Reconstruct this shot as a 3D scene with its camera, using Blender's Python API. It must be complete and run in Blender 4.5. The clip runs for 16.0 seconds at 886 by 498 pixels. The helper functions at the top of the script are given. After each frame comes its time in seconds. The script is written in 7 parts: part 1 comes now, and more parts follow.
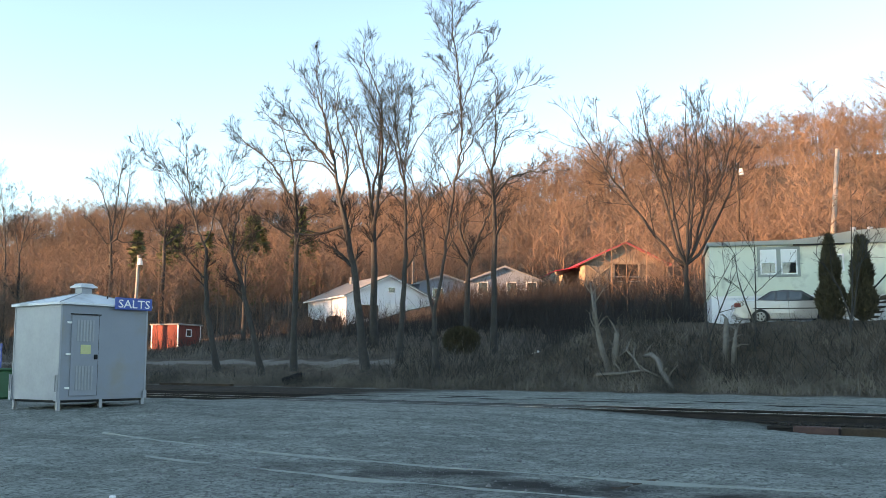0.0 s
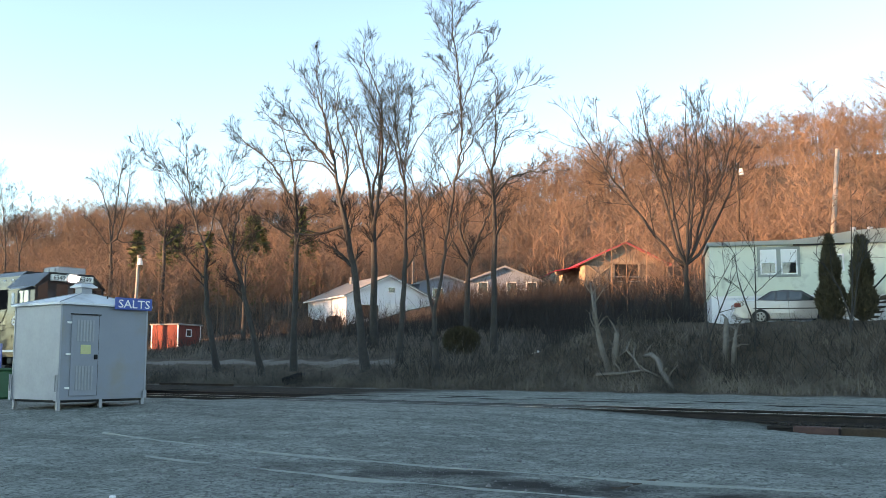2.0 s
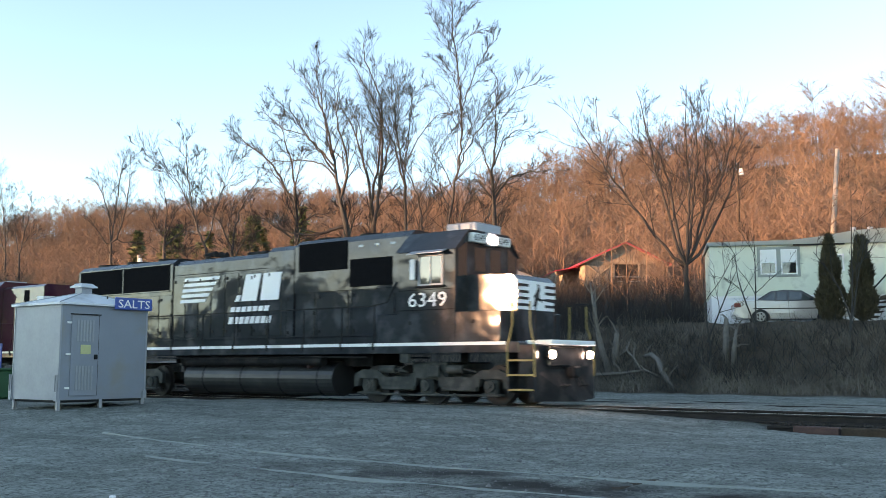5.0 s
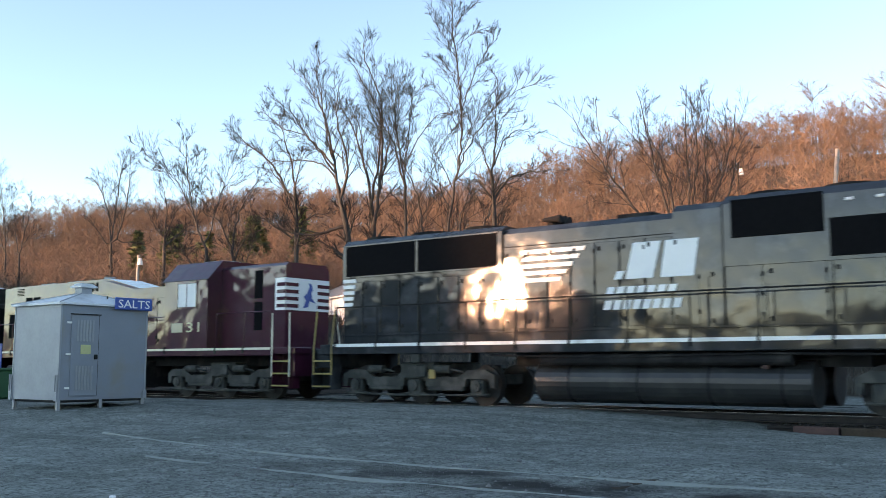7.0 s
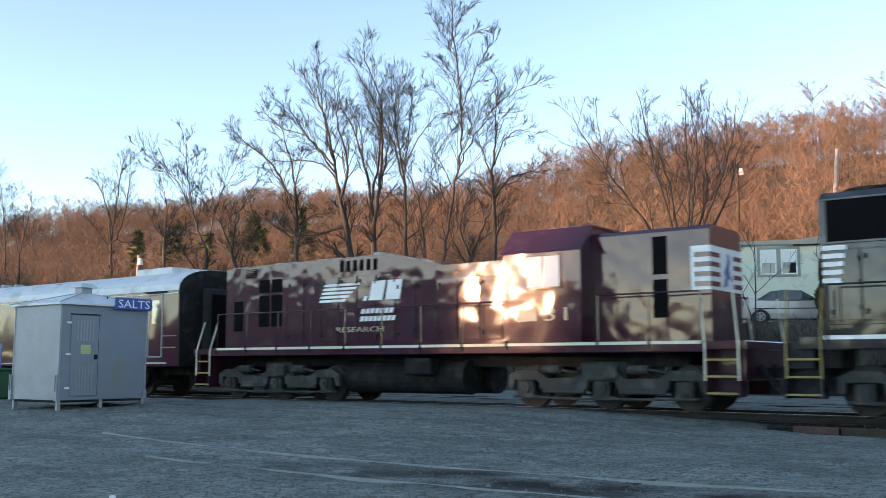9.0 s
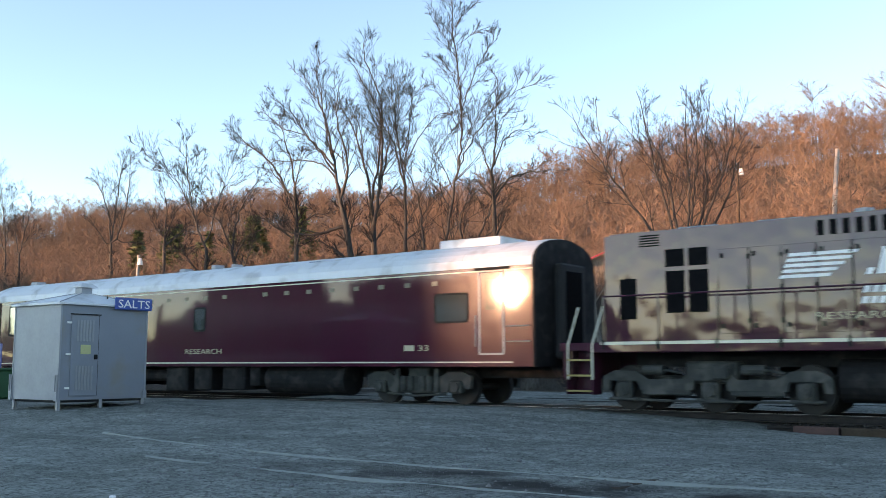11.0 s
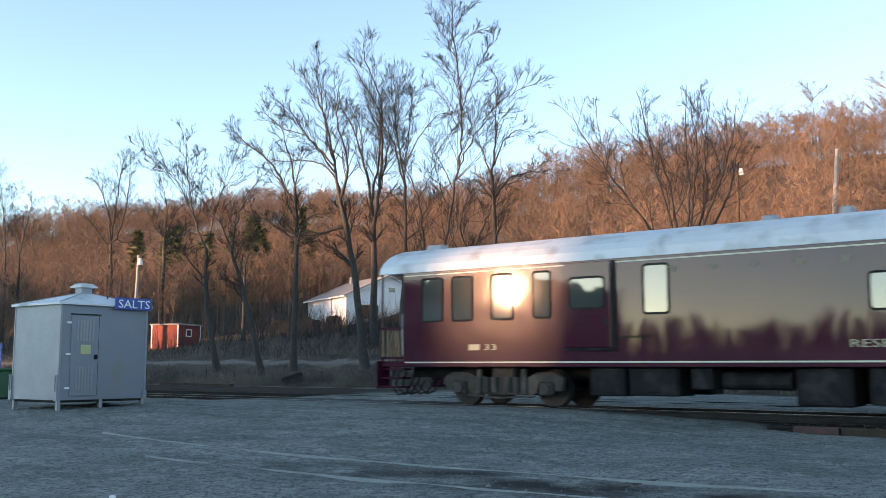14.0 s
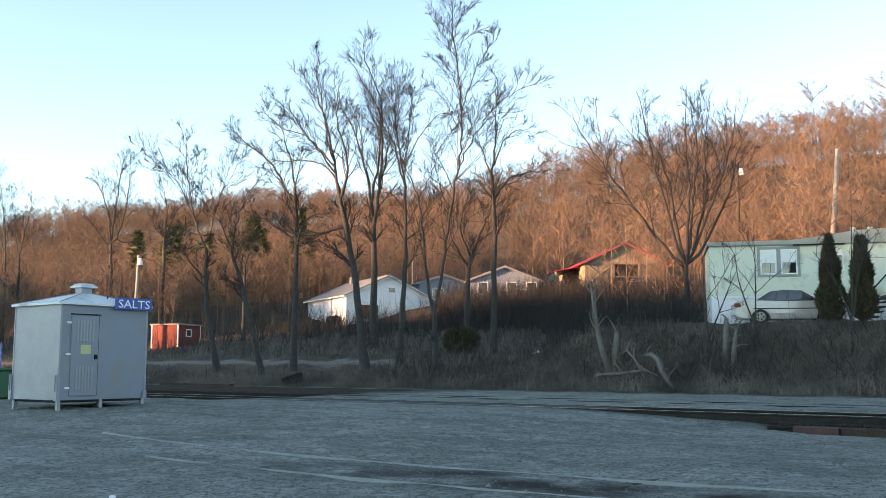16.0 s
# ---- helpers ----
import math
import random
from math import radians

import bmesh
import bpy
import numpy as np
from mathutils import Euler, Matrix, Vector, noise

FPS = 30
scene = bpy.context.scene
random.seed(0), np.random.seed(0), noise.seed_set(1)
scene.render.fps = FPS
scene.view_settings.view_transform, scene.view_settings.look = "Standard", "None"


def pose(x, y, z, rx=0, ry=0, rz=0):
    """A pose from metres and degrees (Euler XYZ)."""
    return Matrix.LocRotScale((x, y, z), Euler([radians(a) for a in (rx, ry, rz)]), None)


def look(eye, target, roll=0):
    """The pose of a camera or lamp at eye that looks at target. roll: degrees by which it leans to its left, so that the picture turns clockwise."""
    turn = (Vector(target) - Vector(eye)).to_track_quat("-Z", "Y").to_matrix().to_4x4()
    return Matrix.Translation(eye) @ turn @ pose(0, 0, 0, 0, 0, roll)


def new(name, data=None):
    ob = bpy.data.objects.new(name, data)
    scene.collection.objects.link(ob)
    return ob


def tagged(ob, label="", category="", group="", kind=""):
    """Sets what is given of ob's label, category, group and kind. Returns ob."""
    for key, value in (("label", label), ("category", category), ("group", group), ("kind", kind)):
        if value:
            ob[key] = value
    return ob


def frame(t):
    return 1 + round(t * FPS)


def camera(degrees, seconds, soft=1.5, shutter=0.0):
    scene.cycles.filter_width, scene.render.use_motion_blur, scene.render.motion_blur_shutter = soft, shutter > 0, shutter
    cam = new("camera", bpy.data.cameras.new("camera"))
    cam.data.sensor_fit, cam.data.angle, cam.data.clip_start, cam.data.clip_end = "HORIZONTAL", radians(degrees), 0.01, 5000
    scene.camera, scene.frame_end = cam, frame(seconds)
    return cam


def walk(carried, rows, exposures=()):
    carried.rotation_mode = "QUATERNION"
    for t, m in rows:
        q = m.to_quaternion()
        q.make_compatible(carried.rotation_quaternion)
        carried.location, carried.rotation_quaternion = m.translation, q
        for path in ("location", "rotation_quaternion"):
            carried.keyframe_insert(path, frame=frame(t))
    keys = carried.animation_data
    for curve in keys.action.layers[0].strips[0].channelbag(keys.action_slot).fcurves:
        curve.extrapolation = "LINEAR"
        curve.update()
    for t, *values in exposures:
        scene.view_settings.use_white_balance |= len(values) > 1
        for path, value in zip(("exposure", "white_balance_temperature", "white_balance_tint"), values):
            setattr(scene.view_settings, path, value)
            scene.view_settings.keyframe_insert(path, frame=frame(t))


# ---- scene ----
# World: x runs along the railway (trains run towards +x), y across it, z = 0 at the rail top.
cam = camera(48.6, 16.0, soft=0.85, shutter=0.4)
EYE = pose(0, 0, 1.03, 96.763, 0, 37.18)
walk(cam, [(0.0, EYE), (16.0, EYE)], exposures=[(0.0, 2.98, 10900, 12), (4.2, 2.98, 10900, 12), (6.3, 2.75, 9900, 16), (14.6, 2.69, 9700, 14), (16.0, 2.92, 10800, 12)])

# ---- light ----
SUN_DIR = Vector((-0.549, -0.839, 0.0745)).normalized()
world = bpy.data.worlds.new("sky_world")
scene.world = world
world.use_nodes = True
wn = world.node_tree
sky = wn.nodes.new("ShaderNodeTexSky")
sky.sky_type = "NISHITA"
sky.sun_disc = False
sky.sun_elevation = math.asin(SUN_DIR.z)
sky.sun_rotation = math.atan2(SUN_DIR.x, SUN_DIR.y)
sky.altitude = 250
sky.air_density = 0.6
sky.dust_density = 0.05
sky.ozone_density = 1.9
wn.links.new(sky.outputs[0], wn.nodes["Background"].inputs[0])
wn.nodes["Background"].inputs[1].default_value = 0.15
sun_data = bpy.data.lights.new("sun", "SUN")
sun_data.energy, sun_data.angle, sun_data.color = 2.9, radians(0.6), (0.88, 0.56, 0.42)
sun = new("sun", sun_data)
sun.matrix_world = look(SUN_DIR * 500, (0, 0, 0))


# ---- mesh building ----
class MB:
    """Collects vertices and faces of one mesh."""

    def __init__(self):
        self.v, self.f = [], []

    def add(self, vs, fs):
        k = len(self.v)
        self.v.extend(tuple(p) for p in vs)
        self.f.extend(tuple(i + k for i in q) for q in fs)
        return self

    def box(self, x0, x1, y0, y1, z0, z1, c=0.0):
        if c <= 0:
            vs = [(x, y, z) for z in (z0, z1) for x, y in ((x0, y0), (x1, y0), (x1, y1), (x0, y1))]
            return self.add(vs, [(3, 2, 1, 0), (4, 5, 6, 7), (0, 1, 5, 4), (1, 2, 6, 5), (2, 3, 7, 6), (3, 0, 4, 7)])
        c = min(c, (x1 - x0) / 3, (y1 - y0) / 3, (z1 - z0) / 3)
        bm = bmesh.new()
        bmesh.ops.create_cube(bm, size=1)
        for p in bm.verts:
            p.co = ((x0 + x1) / 2 + p.co.x * (x1 - x0), (y0 + y1) / 2 + p.co.y * (y1 - y0), (z0 + z1) / 2 + p.co.z * (z1 - z0))
        bmesh.ops.bevel(bm, geom=bm.edges[:], offset=c, segments=1, affect="EDGES")
        bm.verts.index_update()
        self.add([p.co[:] for p in bm.verts], [[p.index for p in q.verts] for q in bm.faces])
        bm.free()
        return self

    def prism(self, outline, a0, a1, axis="x", caps=True):
        """An outline extruded along an axis from a0 to a1 (outline in the two other axes, in order)."""
        def at(p, a):
            return {"x": (a, p[0], p[1]), "y": (p[0], a, p[1]), "z": (p[0], p[1], a)}[axis]
        n = len(outline)
        vs = [at(p, a0) for p in outline] + [at(p, a1) for p in outline]
        fs = [(i, (i + 1) % n, n + (i + 1) % n, n + i) for i in range(n)]
        if caps:
            fs += [tuple(range(n - 1, -1, -1)), tuple(range(n, 2 * n))]
        return self.add(vs, fs)

    def cyl(self, c, r, a0, a1, axis="y", n=20, r2=None):
        r2 = r if r2 is None else r2
        vs = []
        for a, q in ((a0, r), (a1, r2)):
            for i in range(n):
                u, w = q * math.cos(2 * math.pi * i / n), q * math.sin(2 * math.pi * i / n)
                vs.append({"x": (a, c[0] + u, c[1] + w), "y": (c[0] + u, a, c[1] + w), "z": (c[0] + u, c[1] + w, a)}[axis])
        fs = [(i, (i + 1) % n, n + (i + 1) % n, n + i) for i in range(n)]
        return self.add(vs, fs + [tuple(range(n - 1, -1, -1)), tuple(range(n, 2 * n))])

    def tube(self, pts, radii, n=6, caps=True):
        vs, fs = [], []
        m = len(pts)
        pts = [Vector(p) for p in pts]
        if not hasattr(radii, "__len__"):
            radii = [radii] * m
        ref = Vector((0.31, 0.74, 0.2)).normalized()
        for k, p in enumerate(pts):
            d = (pts[min(k + 1, m - 1)] - pts[max(k - 1, 0)])
            d = d.normalized() if d.length > 1e-9 else Vector((0, 0, 1))
            u = d.cross(ref)
            if u.length < 0.1:
                u = d.cross(Vector((1, 0, 0)))
            u.normalize()
            w = d.cross(u)
            for i in range(n):
                a = 2 * math.pi * i / n
                vs.append(p + (u * math.cos(a) + w * math.sin(a)) * radii[k])
        for k in range(m - 1):
            for i in range(n):
                j = (i + 1) % n
                fs.append((k * n + i, k * n + j, (k + 1) * n + j, (k + 1) * n + i))
        if caps:
            fs += [tuple(range(n - 1, -1, -1)), tuple((m - 1) * n + i for i in range(n))]
        return self.add(vs, fs)

    def quad(self, a, b, c, d):
        return self.add([a, b, c, d], [(0, 1, 2, 3)])

    def moved(self, m):
        self.v = [tuple(m @ Vector(p)) for p in self.v]
        return self

    def mesh(self, name, mat, smooth=False):
        me = bpy.data.meshes.new(name)
        me.from_pydata(self.v, [], self.f)
        bm = bmesh.new()
        bm.from_mesh(me)
        if len(self.f) < 40000:
            bmesh.ops.recalc_face_normals(bm, faces=bm.faces)
        bm.to_mesh(me)
        bm.free()
        for q in (mat if isinstance(mat, (list, tuple)) else [mat]):
            me.materials.append(q)
        if smooth:
            me.shade_smooth()
        return me


def part(name, mb, mat, parent, label="", smooth=False):
    """One mesh object under a thing or a part (in the thing's own space)."""
    ob = new(name, mb.mesh(name, mat, smooth))
    ob.parent = parent
    if label:
        ob["label"] = label
    return ob


def thing(name, label, category, group="", kind="", m=None):
    ob = tagged(new(name), label, category, group, kind)
    ob.matrix_basis = m if m is not None else Matrix.Identity(4)
    return ob


def solid(name, mb, mat, label, category, group="", kind="", m=None, smooth=False):
    ob = tagged(new(name, mb.mesh(name, mat, smooth)), label, category, group, kind)
    if m is not None:
        ob.matrix_basis = m
    return ob


def ss(v, a, b):
    t = np.clip((v - a) / (b - a), 0, 1)
    return t * t * (3 - 2 * t)


def lettering(name, text, size, m, material, parent, label="", depth=0.004, stretch=1.0):
    """Words in the built-in font as a thin solid, facing local +z before m."""
    cu = bpy.data.curves.new(name, "FONT")
    cu.body, cu.size, cu.extrude, cu.resolution_u = text, size, depth, 2
    tmp = bpy.data.objects.new(name, cu)
    me = bpy.data.meshes.new_from_object(tmp)
    bpy.data.objects.remove(tmp)
    me.name = name
    me.transform(m @ Matrix.Diagonal((stretch, 1, 1, 1)))
    me.materials.clear()
    me.materials.append(material)
    ob = new(name, me)
    ob.parent = parent
    if label:
        ob["label"] = label
    return ob


# ---- materials ----
def mat(name, base, rough=0.6, metal=0.0, var=0.15, scale=3.0, grain=40.0, bump=0.1, bump_scale=60.0, coat=0.0, dirt=None, dirt_amount=0.0, dirt_scale=1.2,
        spec=0.5, rand=0.0, wave=0.0, wave_scale=1.5, coat_rough=0.06, alt=None):
    """A principled surface with stains and grain at two scales, fine relief, and dirt with a shape of its own."""
    m = bpy.data.materials.new(name)
    m.use_nodes = True
    nt = m.node_tree
    p = nt.nodes["Principled BSDF"]
    tc = nt.nodes.new("ShaderNodeTexCoord")
    co = tc.outputs["Object"]

    def nz(sc, detail=4.0):
        n = nt.nodes.new("ShaderNodeTexNoise")
        n.inputs["Scale"].default_value, n.inputs["Detail"].default_value = sc, detail
        nt.links.new(co, n.inputs["Vector"])
        return n.outputs["Fac"]

    def mix(fac, a, b):
        n = nt.nodes.new("ShaderNodeMix")
        n.data_type = "RGBA"
        for k, q in ((0, fac), (6, a), (7, b)):
            if isinstance(q, (tuple, list)):
                n.inputs[k].default_value = (*q[:3], 1)
            elif isinstance(q, float):
                n.inputs[k].default_value = q
            else:
                nt.links.new(q, n.inputs[k])
        return n.outputs[2]

    def ramp(fac, lo, hi):
        n = nt.nodes.new("ShaderNodeMapRange")
        n.inputs[1].default_value, n.inputs[2].default_value = lo, hi
        nt.links.new(fac, n.inputs[0])
        return n.outputs[0]

    lo = tuple(c * (1 - var) for c in base)
    hi = tuple(min(1, c * (1 + var)) for c in (alt or base))
    c1 = mix(ramp(nz(scale), 0.35, 0.65), lo, hi)
    c2 = mix(ramp(nz(grain, 3.0), 0.3, 0.7), tuple(c * (1 - var * 0.7) for c in base), tuple(min(1, c * (1 + var * 0.7)) for c in base))
    col = mix(0.5, c1, c2)
    if dirt:
        col = mix(ramp(nz(dirt_scale, 6.0), 0.62 - 0.3 * dirt_amount, 0.75 - 0.2 * dirt_amount), col, dirt)
    if rand:
        oi = nt.nodes.new("ShaderNodeObjectInfo")
        col = mix(ramp(oi.outputs["Random"], 0.0, 1.0 / max(rand, 1e-3)), col, tuple(c * 0.45 for c in base))
    nt.links.new(col, p.inputs["Base Color"])
    p.inputs["Metallic"].default_value = metal
    p.inputs["Specular IOR Level"].default_value = spec
    rr = nt.nodes.new("ShaderNodeMapRange")
    rr.inputs[3].default_value, rr.inputs[4].default_value = max(0.02, rough - 0.08), min(1, rough + 0.1)
    nt.links.new(nz(scale * 2.3), rr.inputs[0])
    nt.links.new(rr.outputs[0], p.inputs["Roughness"])
    p.inputs["Coat Weight"].default_value = coat
    p.inputs["Coat Roughness"].default_value = coat_rough
    if bump or wave:
        b = nt.nodes.new("ShaderNodeBump")
        b.inputs["Strength"].default_value = min(1, bump if bump else 0.3)
        b.inputs["Distance"].default_value = 0.01
        nt.links.new(nz(bump_scale, 5.0), b.inputs["Height"])
        out = b.outputs[0]
        if wave:
            b2 = nt.nodes.new("ShaderNodeBump")
            b2.inputs["Strength"].default_value, b2.inputs["Distance"].default_value = 1.0, wave
            nt.links.new(nz(wave_scale, 1.0), b2.inputs["Height"])
            nt.links.new(out, b2.inputs["Normal"])
            nt.links.new(b2.outputs[0], p.inputs["Coat Normal"])
            out = b2.outputs[0]
        nt.links.new(out, p.inputs["Normal"])
    return m


def glow(name, color, strength):
    m = bpy.data.materials.new(name)
    m.use_nodes = True
    p = m.node_tree.nodes["Principled BSDF"]
    p.inputs["Base Color"].default_value = (*color, 1)
    p.inputs["Emission Color"].default_value, p.inputs["Emission Strength"].default_value = (*color, 1), strength
    return m


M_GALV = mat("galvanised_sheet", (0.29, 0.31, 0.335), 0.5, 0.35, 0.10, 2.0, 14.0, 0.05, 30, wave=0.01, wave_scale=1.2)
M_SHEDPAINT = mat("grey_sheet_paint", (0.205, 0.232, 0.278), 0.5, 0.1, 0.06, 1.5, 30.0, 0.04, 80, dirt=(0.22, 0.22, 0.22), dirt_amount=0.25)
M_SHEDDOOR = mat("grey_door_paint", (0.21, 0.235, 0.278), 0.45, 0.1, 0.06, 3, 40, 0.04, 80)
M_SIGNBLUE = mat("blue_enamel", (0.02, 0.08, 0.32), 0.3, 0, 0.08, 4, 50, 0.02, 80)
M_WHITEPAINT = mat("white_paint", (0.78, 0.78, 0.77), 0.45, 0, 0.05, 3, 40, 0.03, 60, dirt=(0.5, 0.48, 0.45), dirt_amount=0.2)
M_LETTER = mat("white_lettering", (0.8, 0.8, 0.8), 0.4, 0, 0.03, 3, 40, 0.0, 60)
M_YELLOWLABEL = mat("yellow_notice", (0.48, 0.48, 0.24), 0.6, 0, 0.08, 12, 60, 0.02, 80)
M_STEELDARK = mat("dark_steel", (0.016, 0.016, 0.017), 0.75, 0.0, 0.25, 4, 40, 0.12, 40, spec=0.1, dirt=(0.035, 0.034, 0.033), dirt_amount=0.4, dirt_scale=2.5)
M_TRUCK = mat("truck_steel", (0.036, 0.04, 0.038), 0.7, 0.0, 0.3, 4, 40, 0.15, 40, spec=0.25, dirt=(0.075, 0.076, 0.07), dirt_amount=0.5, dirt_scale=3)
M_TANK = mat("tank_paint", (0.02, 0.021, 0.022), 0.38, 0, 0.25, 2, 30, 0.05, 40, spec=0.4, dirt=(0.04, 0.04, 0.039), dirt_amount=0.35, dirt_scale=1.6, wave=0.008, wave_scale=1.2)
M_WHEEL = mat("wheel_steel", (0.017, 0.016, 0.016), 0.7, 0.1, 0.2, 6, 50, 0.08, 50, dirt=(0.025, 0.023, 0.022), dirt_amount=0.5, dirt_scale=4)
M_BLACKPAINT = mat("black_loco_paint", (0.022, 0.025, 0.029), 0.5, 0, 0.25, 2.0, 30, 0.03, 40, spec=0.03, coat=0.85, coat_rough=0.05, dirt=(0.055, 0.062, 0.07), dirt_amount=0.4, dirt_scale=1.4, wave=0.012, wave_scale=1.5)
M_MAROON = mat("maroon_loco_paint", (0.052, 0.009, 0.024), 0.32, 0, 0.18, 2.0, 30, 0.03, 40, spec=0.08, coat=1.0, coat_rough=0.05, dirt=(0.07, 0.03, 0.03), dirt_amount=0.18, dirt_scale=1.3, wave=0.016, wave_scale=1.5)
M_CARMAROON = mat("maroon_coach_paint", (0.058, 0.009, 0.022), 0.22, 0, 0.08, 1.2, 30, 0.01, 40, spec=0.05, coat=0.8, coat_rough=0.03, wave=0.004, wave_scale=0.9)
M_ROOFSILVER = mat("silver_roof_paint", (0.62, 0.64, 0.66), 0.5, 0.15, 0.08, 1.0, 20, 0.04, 40, dirt=(0.42, 0.42, 0.42), dirt_amount=0.35, dirt_scale=1.5)
M_GRILLE = mat("grille_black", (0.008, 0.008, 0.009), 0.9, 0, 0.2, 8, 60, 0.3, 90, spec=0.03)
M_DULLGOLD = mat("dull_gold_lettering", (0.16, 0.125, 0.085), 0.35, 0, 0.1, 4, 40, 0.0, 40)
M_GOLD = mat("gold_lettering", (0.45, 0.39, 0.27), 0.4, 0, 0.05, 4, 40, 0.0, 40)
M_SIDERAIL = mat("dull_siding_rail", (0.24, 0.275, 0.28), 0.7, 0, 0.15, 4, 40, 0.05, 50, spec=0.05)
M_CREAMSTRIPE = mat("cream_stripe", (0.66, 0.62, 0.5), 0.4, 0, 0.08, 4, 40, 0.02, 40)
M_HANDRAIL = mat("handrail_paint", (0.27, 0.20, 0.065), 0.5, 0, 0.2, 6, 40, 0.03, 40)
M_LIMB = mat("grey_bark", (0.04, 0.037, 0.035), 0.9, 0, 0.35, 4, 26, 0.6, 22)
M_TWIG = mat("twig_bark", (0.026, 0.022, 0.021), 0.9, 0, 0.3, 2, 30, 0.2, 40)
M_PALEBARK = mat("pale_dead_wood", (0.135, 0.12, 0.105), 0.85, 0, 0.35, 5, 30, 0.5, 24)
M_WOOD = mat("forest_bark", (0.115, 0.082, 0.064), 0.95, 0, 0.4, 0.04, 0.4, 0.2, 3, alt=(0.16, 0.10, 0.071))
M_PINE = mat("pine_needles", (0.055, 0.075, 0.03), 0.9, 0, 0.35, 0.4, 3, 0.2, 8)
M_DARKPAINT = mat("dark_car_roof", (0.05, 0.047, 0.045), 0.3, 0.2, 0.05, 2, 30, 0.0, 40, coat=0.6)
M_CEDAR = mat("arborvitae_leaves", (0.06, 0.05, 0.026), 0.9, 0, 0.4, 2.0, 16, 0.4, 20)
M_BRUSH = mat("dry_brush", (0.105, 0.094, 0.082), 0.95, 0, 0.5, 0.5, 8, 0.1, 30, alt=(0.205, 0.18, 0.15))
M_RAIL = mat("rail_steel", (0.034, 0.030, 0.028), 0.85, 0.0, 0.25, 5, 50, 0.15, 50, spec=0.05)
M_RAILHEAD = mat("polished_rail_head", (0.42, 0.43, 0.44), 0.35, 0.85, 0.1, 4, 30, 0.02, 50)
M_TIE = mat("creosoted_tie", (0.075, 0.055, 0.042), 0.85, 0, 0.35, 3, 24, 0.4, 30, rand=0.5, spec=0.05)
M_STONE = mat("gravel_stone", (0.15, 0.15, 0.153), 0.85, 0, 0.35, 3.0, 30, 0.3, 30)
M_BALLAST = mat("dark_ballast_stone", (0.05, 0.044, 0.04), 0.9, 0, 0.4, 3.0, 30, 0.3, 30, spec=0.1)
M_REDTIMBER = mat("red_painted_timber", (0.075, 0.036, 0.031), 0.8, 0, 0.3, 4, 26, 0.4, 24)
M_SIDING = mat("pale_green_siding", (0.62, 0.66, 0.555), 0.55, 0, 0.06, 1.2, 24, 0.05, 30, dirt=(0.36, 0.38, 0.32), dirt_amount=0.2)
M_SIDINGTRIM = mat("grey_green_trim", (0.26, 0.29, 0.27), 0.55, 0, 0.08, 3, 30, 0.03, 40)
M_WHITESIDING = mat("white_siding", (0.74, 0.76, 0.79), 0.6, 0, 0.06, 1.0, 20, 0.05, 30)
# pale siding with the trees' shade put into its colour
M_SHADEDSIDING = mat("shade_darkened_siding", (0.19, 0.225, 0.28), 0.7, 0, 0.1, 1.0, 20, 0.05, 30)
M_SHINGLE = mat("grey_shingle", (0.24, 0.23, 0.22), 0.9, 0, 0.2, 1.5, 18, 0.4, 14)
M_BARNBOARD = mat("weathered_barn_board", (0.30, 0.22, 0.16), 0.85, 0, 0.3, 1.5, 12, 0.3, 16, rand=0.5)
M_REDROOF = mat("red_metal_roof", (0.42, 0.03, 0.055), 0.4, 0.1, 0.12, 1, 20, 0.05, 20)
M_REDSHED = mat("red_shed_board", (0.19, 0.036, 0.026), 0.8, 0, 0.2, 2, 20, 0.2, 20)
M_INTERIORSHADE = mat("painted_interior_shade", (0.02, 0.018, 0.016), 0.9, 0, 0.2, 2, 20, 0.1, 20)
M_BEIGECAR = mat("beige_car_paint", (0.44, 0.41, 0.39), 0.3, 0.4, 0.05, 2, 30, 0.0, 40, coat=0.8, coat_rough=0.08)
M_TYRE = mat("tyre_rubber", (0.02, 0.02, 0.021), 0.85, 0, 0.2, 6, 40, 0.2, 60)
M_ALLOY = mat("alloy_rim", (0.25, 0.25, 0.25), 0.35, 0.8, 0.1, 6, 40, 0.02, 40)
M_POLE = mat("weathered_pole", (0.30, 0.26, 0.23), 0.85, 0, 0.25, 3, 20, 0.3, 20)
M_GREENPLASTIC = mat("green_plastic", (0.02, 0.10, 0.045), 0.5, 0, 0.1, 4, 30, 0.03, 40)
# white for window blinds, and for sky reflections painted on the locomotives
M_BLINDSKYWHITE = mat("white_blind_and_sky_reflection", (0.75, 0.76, 0.76), 0.7, 0, 0.05, 6, 40, 0.05, 40)
M_LAMP = glow("headlight_glow", (1.0, 0.86, 0.95), 30.0)
M_DITCH = glow("ditch_light_glow", (1.0, 0.82, 0.88), 22.0)


def glass(name, tint, rough=0.03):
    m = bpy.data.materials.new(name)
    m.use_nodes = True
    p = m.node_tree.nodes["Principled BSDF"]
    p.inputs["Base Color"].default_value = (*tint, 1)
    p.inputs["Roughness"].default_value = rough
    p.inputs["Specular IOR Level"].default_value = 1.0
    p.inputs["Coat Weight"].default_value = 1.0
    p.inputs["Coat Roughness"].default_value = 0.02
    return m


M_GLASS = glass("dark_glass", (0.02, 0.022, 0.025))
M_GLASSGREEN = glass("coach_glass", (0.05, 0.06, 0.058))


